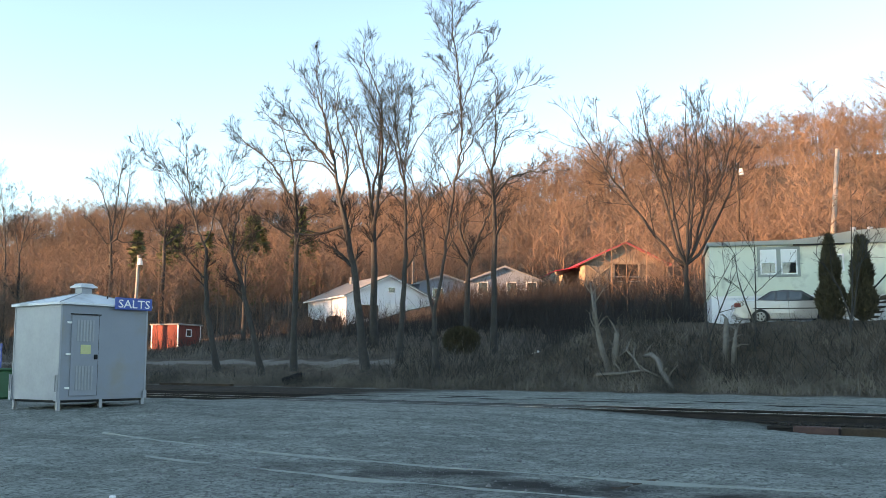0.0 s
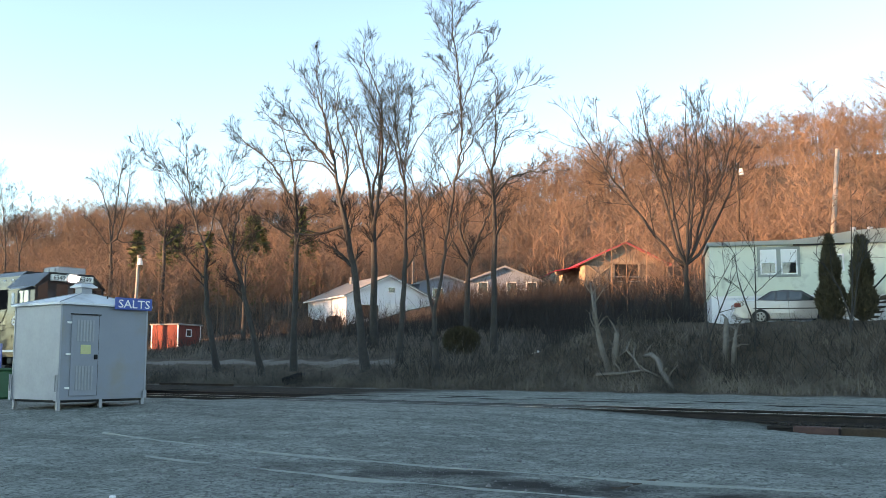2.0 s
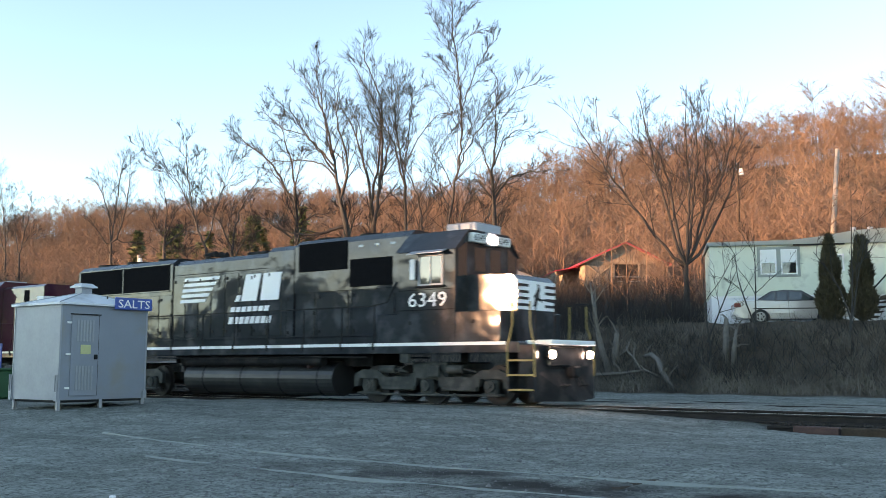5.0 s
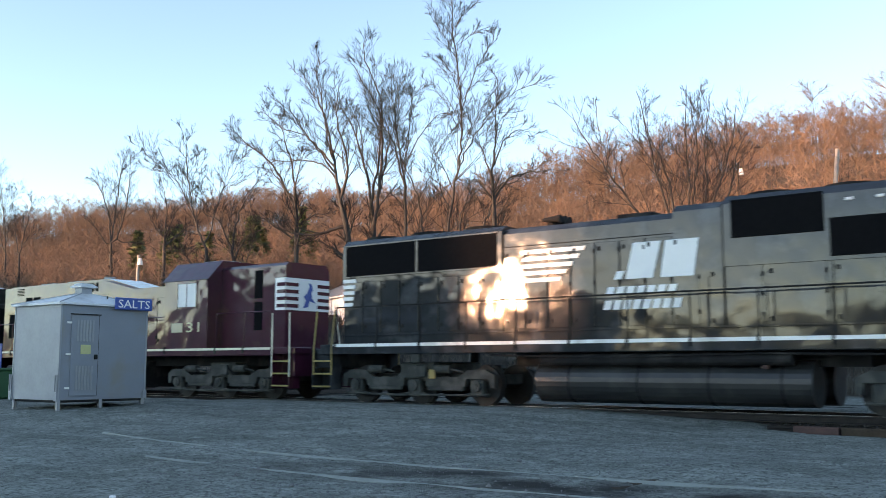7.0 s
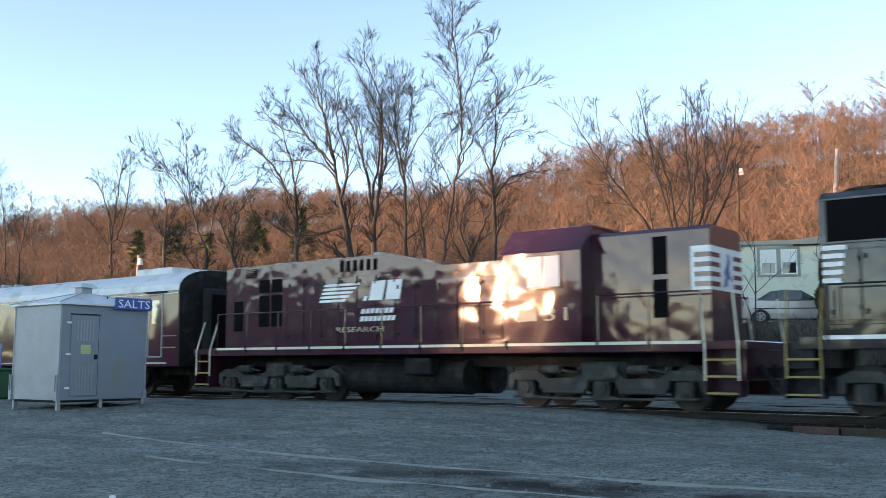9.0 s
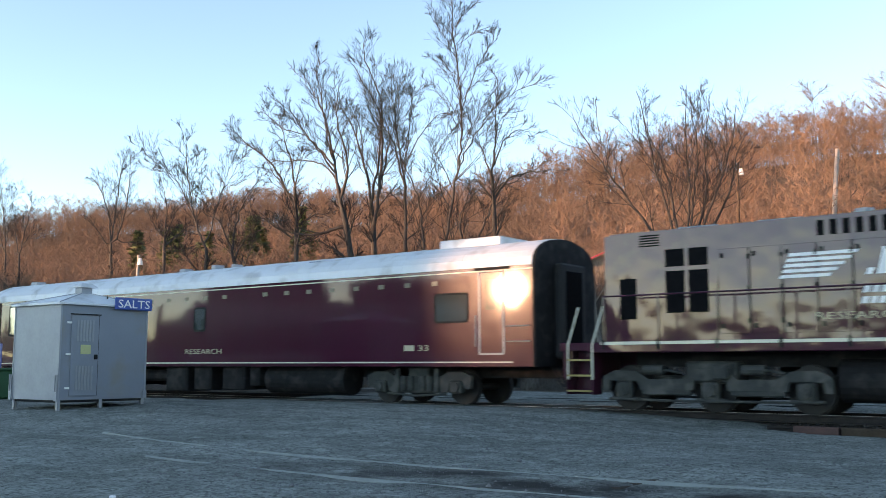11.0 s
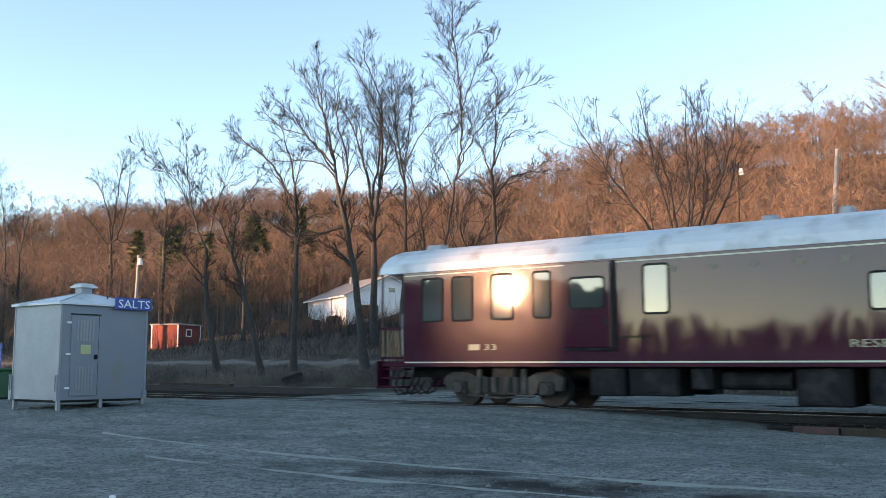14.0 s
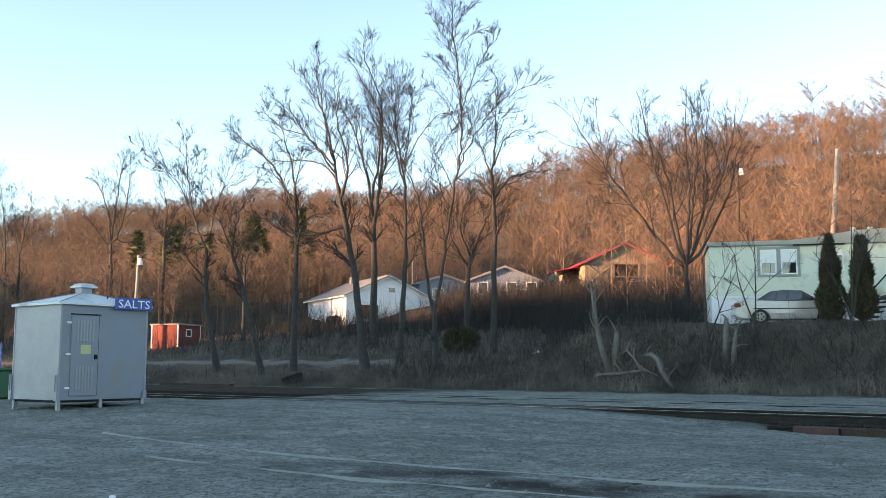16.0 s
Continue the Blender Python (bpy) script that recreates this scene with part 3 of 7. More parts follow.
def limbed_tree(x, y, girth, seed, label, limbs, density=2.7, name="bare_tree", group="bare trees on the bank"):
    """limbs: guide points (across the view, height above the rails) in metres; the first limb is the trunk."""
    rng = random.Random(seed)
    zg = float(ground_z(x, y)) - 0.15
    ob = thing(name, label, "tree", group, m=pose(x, y, zg))
    thin = MB()
    drawn = []
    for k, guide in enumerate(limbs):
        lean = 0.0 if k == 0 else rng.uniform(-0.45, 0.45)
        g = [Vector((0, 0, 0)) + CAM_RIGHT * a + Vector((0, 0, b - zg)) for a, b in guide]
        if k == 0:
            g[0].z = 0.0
        radius, root = girth, Vector((0, 0, 0))
        if k:
            best = None
            for line, rad in drawn:
                for i, p in enumerate(line):
                    d = (Vector((p.x, p.y, p.z)) - g[0] - CAM_AWAY * (p.dot(CAM_AWAY))).length
                    if best is None or d < best[0]:
                        best = (d, p, rad[i])
            root, radius = best[1], best[2] * (0.78 if len(guide) > 3 else 0.6)
        length = sum((b - a).length for a, b in zip(g, g[1:]))
        pts = spline(g, 6)
        if k:
            pts = pts[:-2]
        m = len(pts) - 1
        away0 = root.dot(CAM_AWAY) if k else 0.0
        if k:
            pts[0] = Vector(root)
        for i in range(1, m + 1):
            t = i / m
            w = Vector((rng.gauss(0, 1), rng.gauss(0, 1), rng.gauss(0, 1))) * (0.035 if k else 0.02) * min(1.0, length / 5)
            pts[i] = pts[i] + CAM_AWAY * (away0 + lean * length * t * 0.8) + w
        tip = 0.45 if k == 0 else 0.16
        rad = [max(0.012, radius * (1 - (1 - tip) * (i / m) ** 0.8) * (1.0 if k or i > 1 else 1.3 - 0.15 * i)) for i in range(m + 1)]
        drawn.append((pts, rad))
        wood = MB()
        wood.tube(pts, rad, 9 if k == 0 else 6, caps=False)
        n = int(length * (density if len(limbs) < 11 else 1.5) * (0.35 if k == 0 else 1.0))
        for q in range(n):
            t = rng.uniform(0.55, 0.97) if k == 0 else 0.16 + 0.84 * (q + rng.uniform(0, 1)) / max(1, n)
            i = min(m - 1, int(t * m))
            axis = (pts[i + 1] - pts[i]).normalized()
            az = Vector((rng.gauss(0, 1), rng.gauss(0, 1), rng.gauss(0, 0.7)))
            side = (az - axis * az.dot(axis)).normalized()
            ang = rng.uniform(0.4, 0.95)
            ln = (0.55 + 0.27 * length * (1 - 0.8 * t)) * rng.uniform(0.55, 1.15)
            grow(rng, (wood, thin), pts[i], axis * math.cos(ang) + side * math.sin(ang) + Vector((0, 0, 0.12)), min(2.6, ln), max(0.012, rad[i] * 0.45), 1, kids=(0, 6, 4))
        part("trunk" if k == 0 else "limb", wood, M_LIMB, ob, smooth=True)
    tagged(part("crown", thin, M_TWIG, ob), kind="stuff")
    return ob


def at_px(px, y):
    """Place on the line y seen px across the view."""
    a = (px - 784) / 1736.2
    s, c = 0.6043, 0.7968
    dx, dy = c * a - s * 0.993, s * a + c * 0.993
    return dx / dy * y


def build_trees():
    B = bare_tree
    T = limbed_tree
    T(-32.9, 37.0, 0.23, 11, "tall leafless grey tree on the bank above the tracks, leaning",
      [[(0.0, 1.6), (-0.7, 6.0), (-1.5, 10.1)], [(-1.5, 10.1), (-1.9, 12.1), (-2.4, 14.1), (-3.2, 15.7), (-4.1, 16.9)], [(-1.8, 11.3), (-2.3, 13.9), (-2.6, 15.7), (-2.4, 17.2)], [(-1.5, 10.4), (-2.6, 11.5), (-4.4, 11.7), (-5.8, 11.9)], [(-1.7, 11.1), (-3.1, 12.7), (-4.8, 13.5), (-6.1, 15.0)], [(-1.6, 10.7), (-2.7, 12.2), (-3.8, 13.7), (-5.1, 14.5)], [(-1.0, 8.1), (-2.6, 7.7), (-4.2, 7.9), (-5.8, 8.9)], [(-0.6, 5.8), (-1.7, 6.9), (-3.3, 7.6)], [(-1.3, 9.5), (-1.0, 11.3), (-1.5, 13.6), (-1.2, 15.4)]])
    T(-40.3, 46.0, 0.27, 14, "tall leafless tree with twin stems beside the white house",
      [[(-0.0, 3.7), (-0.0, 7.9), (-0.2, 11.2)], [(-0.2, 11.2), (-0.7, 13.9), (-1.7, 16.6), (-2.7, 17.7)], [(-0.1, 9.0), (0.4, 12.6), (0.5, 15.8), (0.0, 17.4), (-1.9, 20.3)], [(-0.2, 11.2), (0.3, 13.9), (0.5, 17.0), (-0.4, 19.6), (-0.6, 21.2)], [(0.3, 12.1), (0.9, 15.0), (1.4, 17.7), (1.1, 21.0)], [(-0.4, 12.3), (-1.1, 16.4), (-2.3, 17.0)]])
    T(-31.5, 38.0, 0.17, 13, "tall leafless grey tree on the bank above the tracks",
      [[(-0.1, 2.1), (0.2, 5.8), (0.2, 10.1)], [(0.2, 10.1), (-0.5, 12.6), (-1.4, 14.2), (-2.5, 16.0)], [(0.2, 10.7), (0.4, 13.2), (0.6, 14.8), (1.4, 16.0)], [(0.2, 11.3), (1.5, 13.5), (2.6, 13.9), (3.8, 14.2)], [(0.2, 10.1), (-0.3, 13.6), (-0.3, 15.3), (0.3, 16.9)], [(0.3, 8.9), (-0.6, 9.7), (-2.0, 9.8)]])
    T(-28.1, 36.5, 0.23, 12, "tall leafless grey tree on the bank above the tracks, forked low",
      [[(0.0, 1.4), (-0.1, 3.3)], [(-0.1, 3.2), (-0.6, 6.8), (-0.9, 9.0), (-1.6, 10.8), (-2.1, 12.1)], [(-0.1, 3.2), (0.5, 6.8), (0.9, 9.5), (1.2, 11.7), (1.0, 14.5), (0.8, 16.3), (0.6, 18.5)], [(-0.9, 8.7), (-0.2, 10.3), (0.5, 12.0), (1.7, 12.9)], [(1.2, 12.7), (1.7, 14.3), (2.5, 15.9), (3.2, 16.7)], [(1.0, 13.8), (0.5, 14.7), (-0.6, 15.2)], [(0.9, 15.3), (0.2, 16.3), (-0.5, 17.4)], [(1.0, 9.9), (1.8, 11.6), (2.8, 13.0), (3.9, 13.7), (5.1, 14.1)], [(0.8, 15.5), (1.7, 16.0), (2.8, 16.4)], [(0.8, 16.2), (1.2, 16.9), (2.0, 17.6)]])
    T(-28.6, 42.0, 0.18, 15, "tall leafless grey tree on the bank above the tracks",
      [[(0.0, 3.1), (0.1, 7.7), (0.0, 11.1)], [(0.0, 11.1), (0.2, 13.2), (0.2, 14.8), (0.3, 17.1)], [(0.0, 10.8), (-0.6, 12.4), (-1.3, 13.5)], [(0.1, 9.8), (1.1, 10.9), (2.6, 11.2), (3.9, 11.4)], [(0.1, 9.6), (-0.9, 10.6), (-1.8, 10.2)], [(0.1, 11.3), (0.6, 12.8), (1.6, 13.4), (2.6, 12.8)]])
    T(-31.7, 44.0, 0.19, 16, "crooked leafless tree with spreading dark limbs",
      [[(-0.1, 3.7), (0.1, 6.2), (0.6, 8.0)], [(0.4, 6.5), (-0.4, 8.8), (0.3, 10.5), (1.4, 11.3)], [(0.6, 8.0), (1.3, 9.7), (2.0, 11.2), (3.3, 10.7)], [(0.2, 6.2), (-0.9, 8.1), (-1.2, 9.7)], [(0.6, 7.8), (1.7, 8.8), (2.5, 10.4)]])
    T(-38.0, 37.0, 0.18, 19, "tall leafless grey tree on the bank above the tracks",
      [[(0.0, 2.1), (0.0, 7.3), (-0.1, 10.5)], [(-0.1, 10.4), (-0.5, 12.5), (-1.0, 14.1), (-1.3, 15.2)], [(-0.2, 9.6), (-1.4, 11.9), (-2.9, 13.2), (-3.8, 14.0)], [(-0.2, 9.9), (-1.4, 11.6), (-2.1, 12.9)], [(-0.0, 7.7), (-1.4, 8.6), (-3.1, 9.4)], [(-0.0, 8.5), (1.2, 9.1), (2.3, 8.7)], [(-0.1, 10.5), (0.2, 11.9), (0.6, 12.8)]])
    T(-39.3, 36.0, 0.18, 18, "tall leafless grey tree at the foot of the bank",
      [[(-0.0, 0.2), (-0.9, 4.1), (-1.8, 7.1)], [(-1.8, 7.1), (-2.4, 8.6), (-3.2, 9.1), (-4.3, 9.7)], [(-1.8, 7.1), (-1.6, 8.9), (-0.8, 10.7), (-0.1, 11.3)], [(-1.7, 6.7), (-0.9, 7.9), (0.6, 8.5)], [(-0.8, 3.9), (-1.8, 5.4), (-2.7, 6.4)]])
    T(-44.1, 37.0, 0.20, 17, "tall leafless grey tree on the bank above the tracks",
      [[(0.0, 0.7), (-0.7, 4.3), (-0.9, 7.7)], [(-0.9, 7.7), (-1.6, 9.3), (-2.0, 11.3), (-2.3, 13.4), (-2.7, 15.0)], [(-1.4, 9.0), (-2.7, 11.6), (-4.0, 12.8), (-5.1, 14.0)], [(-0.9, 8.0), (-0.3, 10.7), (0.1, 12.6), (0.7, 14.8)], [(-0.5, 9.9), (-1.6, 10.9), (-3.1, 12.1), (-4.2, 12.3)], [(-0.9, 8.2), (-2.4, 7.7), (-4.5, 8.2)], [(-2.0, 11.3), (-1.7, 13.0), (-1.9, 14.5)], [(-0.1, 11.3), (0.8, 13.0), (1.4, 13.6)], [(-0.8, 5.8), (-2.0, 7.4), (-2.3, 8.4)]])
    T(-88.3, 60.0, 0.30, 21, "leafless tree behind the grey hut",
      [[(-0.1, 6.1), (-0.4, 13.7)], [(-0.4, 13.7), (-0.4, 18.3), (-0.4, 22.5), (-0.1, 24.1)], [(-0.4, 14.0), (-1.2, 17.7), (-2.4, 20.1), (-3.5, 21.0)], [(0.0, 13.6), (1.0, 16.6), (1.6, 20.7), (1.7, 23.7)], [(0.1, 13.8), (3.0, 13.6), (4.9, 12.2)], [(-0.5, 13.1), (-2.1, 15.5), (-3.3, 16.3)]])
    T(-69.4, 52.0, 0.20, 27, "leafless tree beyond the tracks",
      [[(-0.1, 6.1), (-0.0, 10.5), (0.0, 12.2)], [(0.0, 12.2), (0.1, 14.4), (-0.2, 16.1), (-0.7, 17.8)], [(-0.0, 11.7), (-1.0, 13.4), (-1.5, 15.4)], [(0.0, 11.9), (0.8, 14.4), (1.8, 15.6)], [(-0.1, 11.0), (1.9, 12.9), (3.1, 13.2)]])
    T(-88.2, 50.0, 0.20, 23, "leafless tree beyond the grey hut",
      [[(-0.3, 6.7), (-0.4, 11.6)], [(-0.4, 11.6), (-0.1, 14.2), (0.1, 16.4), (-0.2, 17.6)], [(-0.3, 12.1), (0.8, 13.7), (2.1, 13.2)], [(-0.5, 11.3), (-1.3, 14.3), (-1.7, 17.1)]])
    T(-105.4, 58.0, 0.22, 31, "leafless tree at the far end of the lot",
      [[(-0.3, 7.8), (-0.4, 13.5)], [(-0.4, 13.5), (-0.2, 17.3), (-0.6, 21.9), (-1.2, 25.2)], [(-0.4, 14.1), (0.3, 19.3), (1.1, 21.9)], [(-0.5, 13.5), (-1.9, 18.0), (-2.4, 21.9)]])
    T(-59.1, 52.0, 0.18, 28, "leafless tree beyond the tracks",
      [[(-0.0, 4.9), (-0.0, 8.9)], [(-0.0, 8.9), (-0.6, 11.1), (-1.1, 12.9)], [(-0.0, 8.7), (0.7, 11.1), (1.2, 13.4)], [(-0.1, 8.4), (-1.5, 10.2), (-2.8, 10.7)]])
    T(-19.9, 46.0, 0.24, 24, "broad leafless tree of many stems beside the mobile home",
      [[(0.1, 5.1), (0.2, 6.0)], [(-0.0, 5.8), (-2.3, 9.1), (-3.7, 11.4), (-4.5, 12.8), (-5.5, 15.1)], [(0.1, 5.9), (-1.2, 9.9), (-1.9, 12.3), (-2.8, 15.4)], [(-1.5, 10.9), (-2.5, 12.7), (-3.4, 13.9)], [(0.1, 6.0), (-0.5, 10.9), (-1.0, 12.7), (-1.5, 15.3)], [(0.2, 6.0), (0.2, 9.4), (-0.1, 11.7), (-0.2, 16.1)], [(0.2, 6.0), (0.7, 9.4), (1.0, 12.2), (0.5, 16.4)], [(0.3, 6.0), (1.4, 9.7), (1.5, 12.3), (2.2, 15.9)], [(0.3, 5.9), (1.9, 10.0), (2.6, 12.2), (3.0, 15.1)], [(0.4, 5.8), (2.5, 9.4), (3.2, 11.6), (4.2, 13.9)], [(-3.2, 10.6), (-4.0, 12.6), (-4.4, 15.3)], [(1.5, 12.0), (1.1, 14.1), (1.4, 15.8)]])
    B(at_px(1072, 36), 36, 4.4, 0.15, [(-16, 0, 0.7), (-8, 10, 0.4)], 25, "pale weathered dying tree low on the bank", 0.22, -10, M_PALEBARK, (4, 3, 2))
    B(at_px(1500, 37), 37, 6.0, 0.06, [(2, 0, 0.7), (-14, 4, 0.5), (18, 0, 0.5)], 26, "thin leafless sapling in front of the mobile home", 0.2, 0, kids=(4, 3, 2))
    B(at_px(1330, 37), 37, 5.2, 0.05, [(12, 0, 0.7), (-14, 4, 0.6)], 29, "thin leafless sapling in front of the parked car", 0.2, 0, kids=(4, 3, 2))
    B(at_px(1250, 36.5), 36.5, 5.0, 0.05, [(-4, 0, 0.8), (20, 4, 0.6)], 30, "thin leafless sapling on the bank", 0.2, 0, kids=(4, 3, 2))


build_woods()
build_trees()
# ---- grey hut beside the track ----
def build_hut():
    x0, x1, y0, y1, zb, zt = -24.12, -22.05, 13.55, 16.06, 0.18, 2.53
    ob = thing("equipment_hut", "grey sheet-metal railway equipment hut on short legs", "hut")
    P = M_SHEDPAINT
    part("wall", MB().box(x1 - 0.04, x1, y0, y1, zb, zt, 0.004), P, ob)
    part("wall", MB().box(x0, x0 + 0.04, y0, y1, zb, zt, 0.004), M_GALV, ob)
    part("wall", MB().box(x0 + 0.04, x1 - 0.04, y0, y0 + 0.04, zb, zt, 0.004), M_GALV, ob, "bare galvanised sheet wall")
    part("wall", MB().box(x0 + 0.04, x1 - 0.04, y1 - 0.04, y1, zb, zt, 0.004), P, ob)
    part("floor_pan", MB().box(x0 + 0.02, x1 - 0.02, y0 + 0.02, y1 - 0.02, zb - 0.06, zb + 0.02), M_STEELDARK, ob)
    for x, y in ((x1, y0), (x0, y0), (x1, y1), (x0, y1)):
        part("corner_strip", MB().box(x - 0.035, x + 0.012, y - 0.012 if y == y0 else y - 0.035, y + 0.035 if y == y0 else y + 0.012, zb, zt), M_GALV, ob)
    e, cx, cy = 0.09, (x0 + x1) / 2, (y0 + y1) / 2
    rf = MB()
    a = [(x0 - e, y0 - e, zt), (x1 + e, y0 - e, zt), (x1 + e, y1 + e, zt), (x0 - e, y1 + e, zt)]
    b = [(p[0], p[1], zt + 0.05) for p in a]
    c = [(cx - 0.15, cy - 0.15, zt + 0.36), (cx + 0.15, cy - 0.15, zt + 0.36), (cx + 0.15, cy + 0.15, zt + 0.36), (cx - 0.15, cy + 0.15, zt + 0.36)]
    rf.add(a + b + c, [(3, 2, 1, 0), (0, 1, 5, 4), (1, 2, 6, 5), (2, 3, 7, 6), (3, 0, 4, 7), (4, 5, 9, 8), (5, 6, 10, 9), (6, 7, 11, 10), (7, 4, 8, 11), (8, 9, 10, 11)])
    roof = part("roof", rf, M_ROOFSILVER, ob, "pale metal hipped roof")
    for p, q in zip(b, c):
        part("hip_seam", MB().tube([p, q], 0.018, 6), M_GALV, roof)
    part("vent_neck", MB().box(cx - 0.15, cx + 0.15, cy - 0.15, cy + 0.15, zt + 0.33, zt + 0.52), M_GALV, roof)
    cap = MB()
    z = zt + 0.52
    o = [(cx - 0.25, cy - 0.25, z), (cx + 0.25, cy - 0.25, z), (cx + 0.25, cy + 0.25, z), (cx - 0.25, cy + 0.25, z)]
    t = [(cx - 0.15, cy - 0.15, z + 0.11), (cx + 0.15, cy - 0.15, z + 0.11), (cx + 0.15, cy + 0.15, z + 0.11), (cx - 0.15, cy + 0.15, z + 0.11)]
    o2 = [(p[0], p[1], p[2] + 0.025) for p in o]
    cap.add(o + o2 + t, [(3, 2, 1, 0), (0, 1, 5, 4), (1, 2, 6, 5), (2, 3, 7, 6), (3, 0, 4, 7), (4, 5, 9, 8), (5, 6, 10, 9), (6, 7, 11, 10), (7, 4, 8, 11), (8, 9, 10, 11)])
    part("vent_cap", cap, M_ROOFSILVER, roof)
    part("roof_bolt", MB().cyl((cx + 0.55, cy + 0.35), 0.02, zt + 0.15, zt + 0.3, "z", 8), M_STEELDARK, roof)
    d0, d1 = 13.84, 14.60
    door = part("door", MB().box(x1 + 0.002, x1 + 0.035, d0, d1, 0.28, 2.28, 0.006), M_SHEDDOOR, ob, "grey steel door")
    part("door_head", MB().box(x1 + 0.002, x1 + 0.07, d0 - 0.03, d1 + 0.03, 2.285, 2.31), M_STEELDARK, door)
    part("door_gap", MB().box(x1 + 0.001, x1 + 0.008, d1, d1 + 0.025, 0.28, 2.28), M_STEELDARK, door)
    for z0, z1 in ((1.62, 2.16), (0.42, 1.02)):
        for k in range(6):
            y = d0 + 0.14 + k * 0.085
            part("louvre", MB().box(x1 + 0.034, x1 + 0.052, y, y + 0.05, z0, z1, 0.006), M_GALV, door)
    part("notice", MB().box(x1 + 0.036, x1 + 0.042, 14.10, 14.38, 1.31, 1.54), M_YELLOWLABEL, door, "faded yellow notice plate")
    part("lock", MB().box(x1 + 0.036, x1 + 0.09, 14.48, 14.56, 1.18, 1.30, 0.01), M_STEELDARK, door)
    for z in (0.45, 1.28, 2.06):
        part("hinge", MB().box(x1 + 0.003, x1 + 0.03, d0 - 0.13, d0 + 0.03, z, z + 0.05, 0.006), M_WHITEPAINT, door)
    for x, y in ((x1 - 0.04, y0 + 0.04), (x0 + 0.06, y0 + 0.04), (x1 - 0.04, y1 - 0.06), (x0 + 0.06, y1 - 0.06), (x1 - 0.04, 14.75)):
        g = float(ground_z(x, y))
        part("leg", MB().box(x - 0.04, x + 0.04, y - 0.04, y + 0.04, g - 0.05, zb), M_GALV, ob)
    for x, y, dx in ((x1, y0, 1), (x0, y0, -1)):
        br = part("lifting_bracket", MB().box(x - 0.11, x + 0.02, y - 0.05, y - 0.002, zb - 0.02, zb + 0.2, 0.01), M_GALV, ob, "galvanised lifting bracket")
        for k in (-0.09, -0.01):
            part("bracket_bar", MB().box(x + k - 0.015, x + k + 0.015, y - 0.05, y - 0.015, zb + 0.2, zb + 0.62, 0.005), M_GALV, br)
    part("corner_foot", MB().box(x1 + 0.002, x1 + 0.06, y1 - 0.1, y1 + 0.02, zb, zb + 0.2, 0.01), M_GALV, ob)
    # station name board
    sg = thing("station_sign", "blue enamel name board with white letters on the hut", "sign")
    part("board", MB().box(-22.05 + 0.10, -22.05 + 0.14, 14.98, 16.10, 2.46, 2.77, 0.01), M_SIGNBLUE, sg)
    tx = lettering("name", "SALTS", 0.30, pose(-21.905, 15.07, 2.51, 90, 0, 90), M_LETTER, sg, "white letters")
    lo, hi = min(v.co.y for v in tx.data.vertices), max(v.co.y for v in tx.data.vertices)
    for v in tx.data.vertices:
        v.co.y = 15.07 + (v.co.y - lo) * 0.95 / (hi - lo)
    # bin just beyond
    bn = thing("waste_bin", "dark green plastic bin behind the hut", "bin", m=pose(-29.2, 15.95, float(ground_z(-29.2, 15.95))))
    part("body", MB().box(-0.35, 0.35, -0.35, 0.35, 0, 0.85, 0.05), M_GREENPLASTIC, bn)
    part("lid", MB().box(-0.38, 0.38, -0.38, 0.38, 0.85, 0.93, 0.03), M_GREENPLASTIC, bn)
    # notice posts with dark blue boards behind the hut
    bd = thing("notice_board", "purple and blue board partly hidden behind the hut", "sign", m=pose(-31.5, 17.1, float(ground_z(-31.5, 17.1)) - 0.05))
    part("post", MB().box(-0.04, 0.04, -0.04, 0.04, 0, 2.5), M_STEELDARK, bd)
    part("board", MB().box(-0.4, 0.4, -0.08, -0.04, 0.9, 1.75, 0.01), M_SIGNBLUE, bd)
    part("letter_bar", MB().box(-0.1, 0.3, -0.085, -0.08, 1.35, 1.5), M_LETTER, bd, "white letter as a plain bar")


# ---- houses ----
def gable_building(name, label, category, origin, rz, w, d, hw, hp, wall_mat, roof_mat, over=0.35, boards=0):
    """Local x along the gable, y along the long side; walls with thickness, pitched roof with eaves."""
    ox, oy = origin
    z = float(ground_z(ox, oy)) - 0.3
    ob = thing(name, label, category, m=pose(ox, oy, z, 0, 0, rz))
    hw, hp = hw + 0.3, hp + 0.3
    t = 0.18
    pent = [(0, 0), (w, 0), (w, hw), (w / 2, hp), (0, hw)]
    part("gable_wall", MB().prism(pent, 0, t, "y"), wall_mat, ob)
    part("gable_wall", MB().prism(pent, d - t, d, "y"), wall_mat, ob)
    part("side_wall", MB().box(0, t, t, d - t, 0, hw), wall_mat, ob)
    part("side_wall", MB().box(w - t, w, t, d - t, 0, hw), wall_mat, ob)
    k = (hp - hw) / (w / 2)
    for s in (0, 1):
        e = [(-over, hw - k * over), (w / 2, hp), (w / 2, hp + 0.12), (-over, hw - k * over + 0.12)]
        if s:
            e = [(w - a, b) for a, b in e]
        part("roof_slope", MB().prism(e, -over, d + over, "y"), roof_mat, ob)
        part("rake_board", MB().prism([(a, b - 0.06) for a, b in e[:2]] + [(a, b) for a, b in reversed(e[:2])], -over - 0.02, -over + 0.03, "y"), M_WHITEPAINT if wall_mat is M_WHITESIDING else wall_mat, ob)
        x = -over if s == 0 else w + over
        part("gutter", MB().box(x - 0.05, x + 0.05, -over, d + over, hw - k * over - 0.02, hw - k * over + 0.1, 0.02), M_WHITEPAINT if wall_mat is M_WHITESIDING else roof_mat, ob)
    return ob, hw, hp


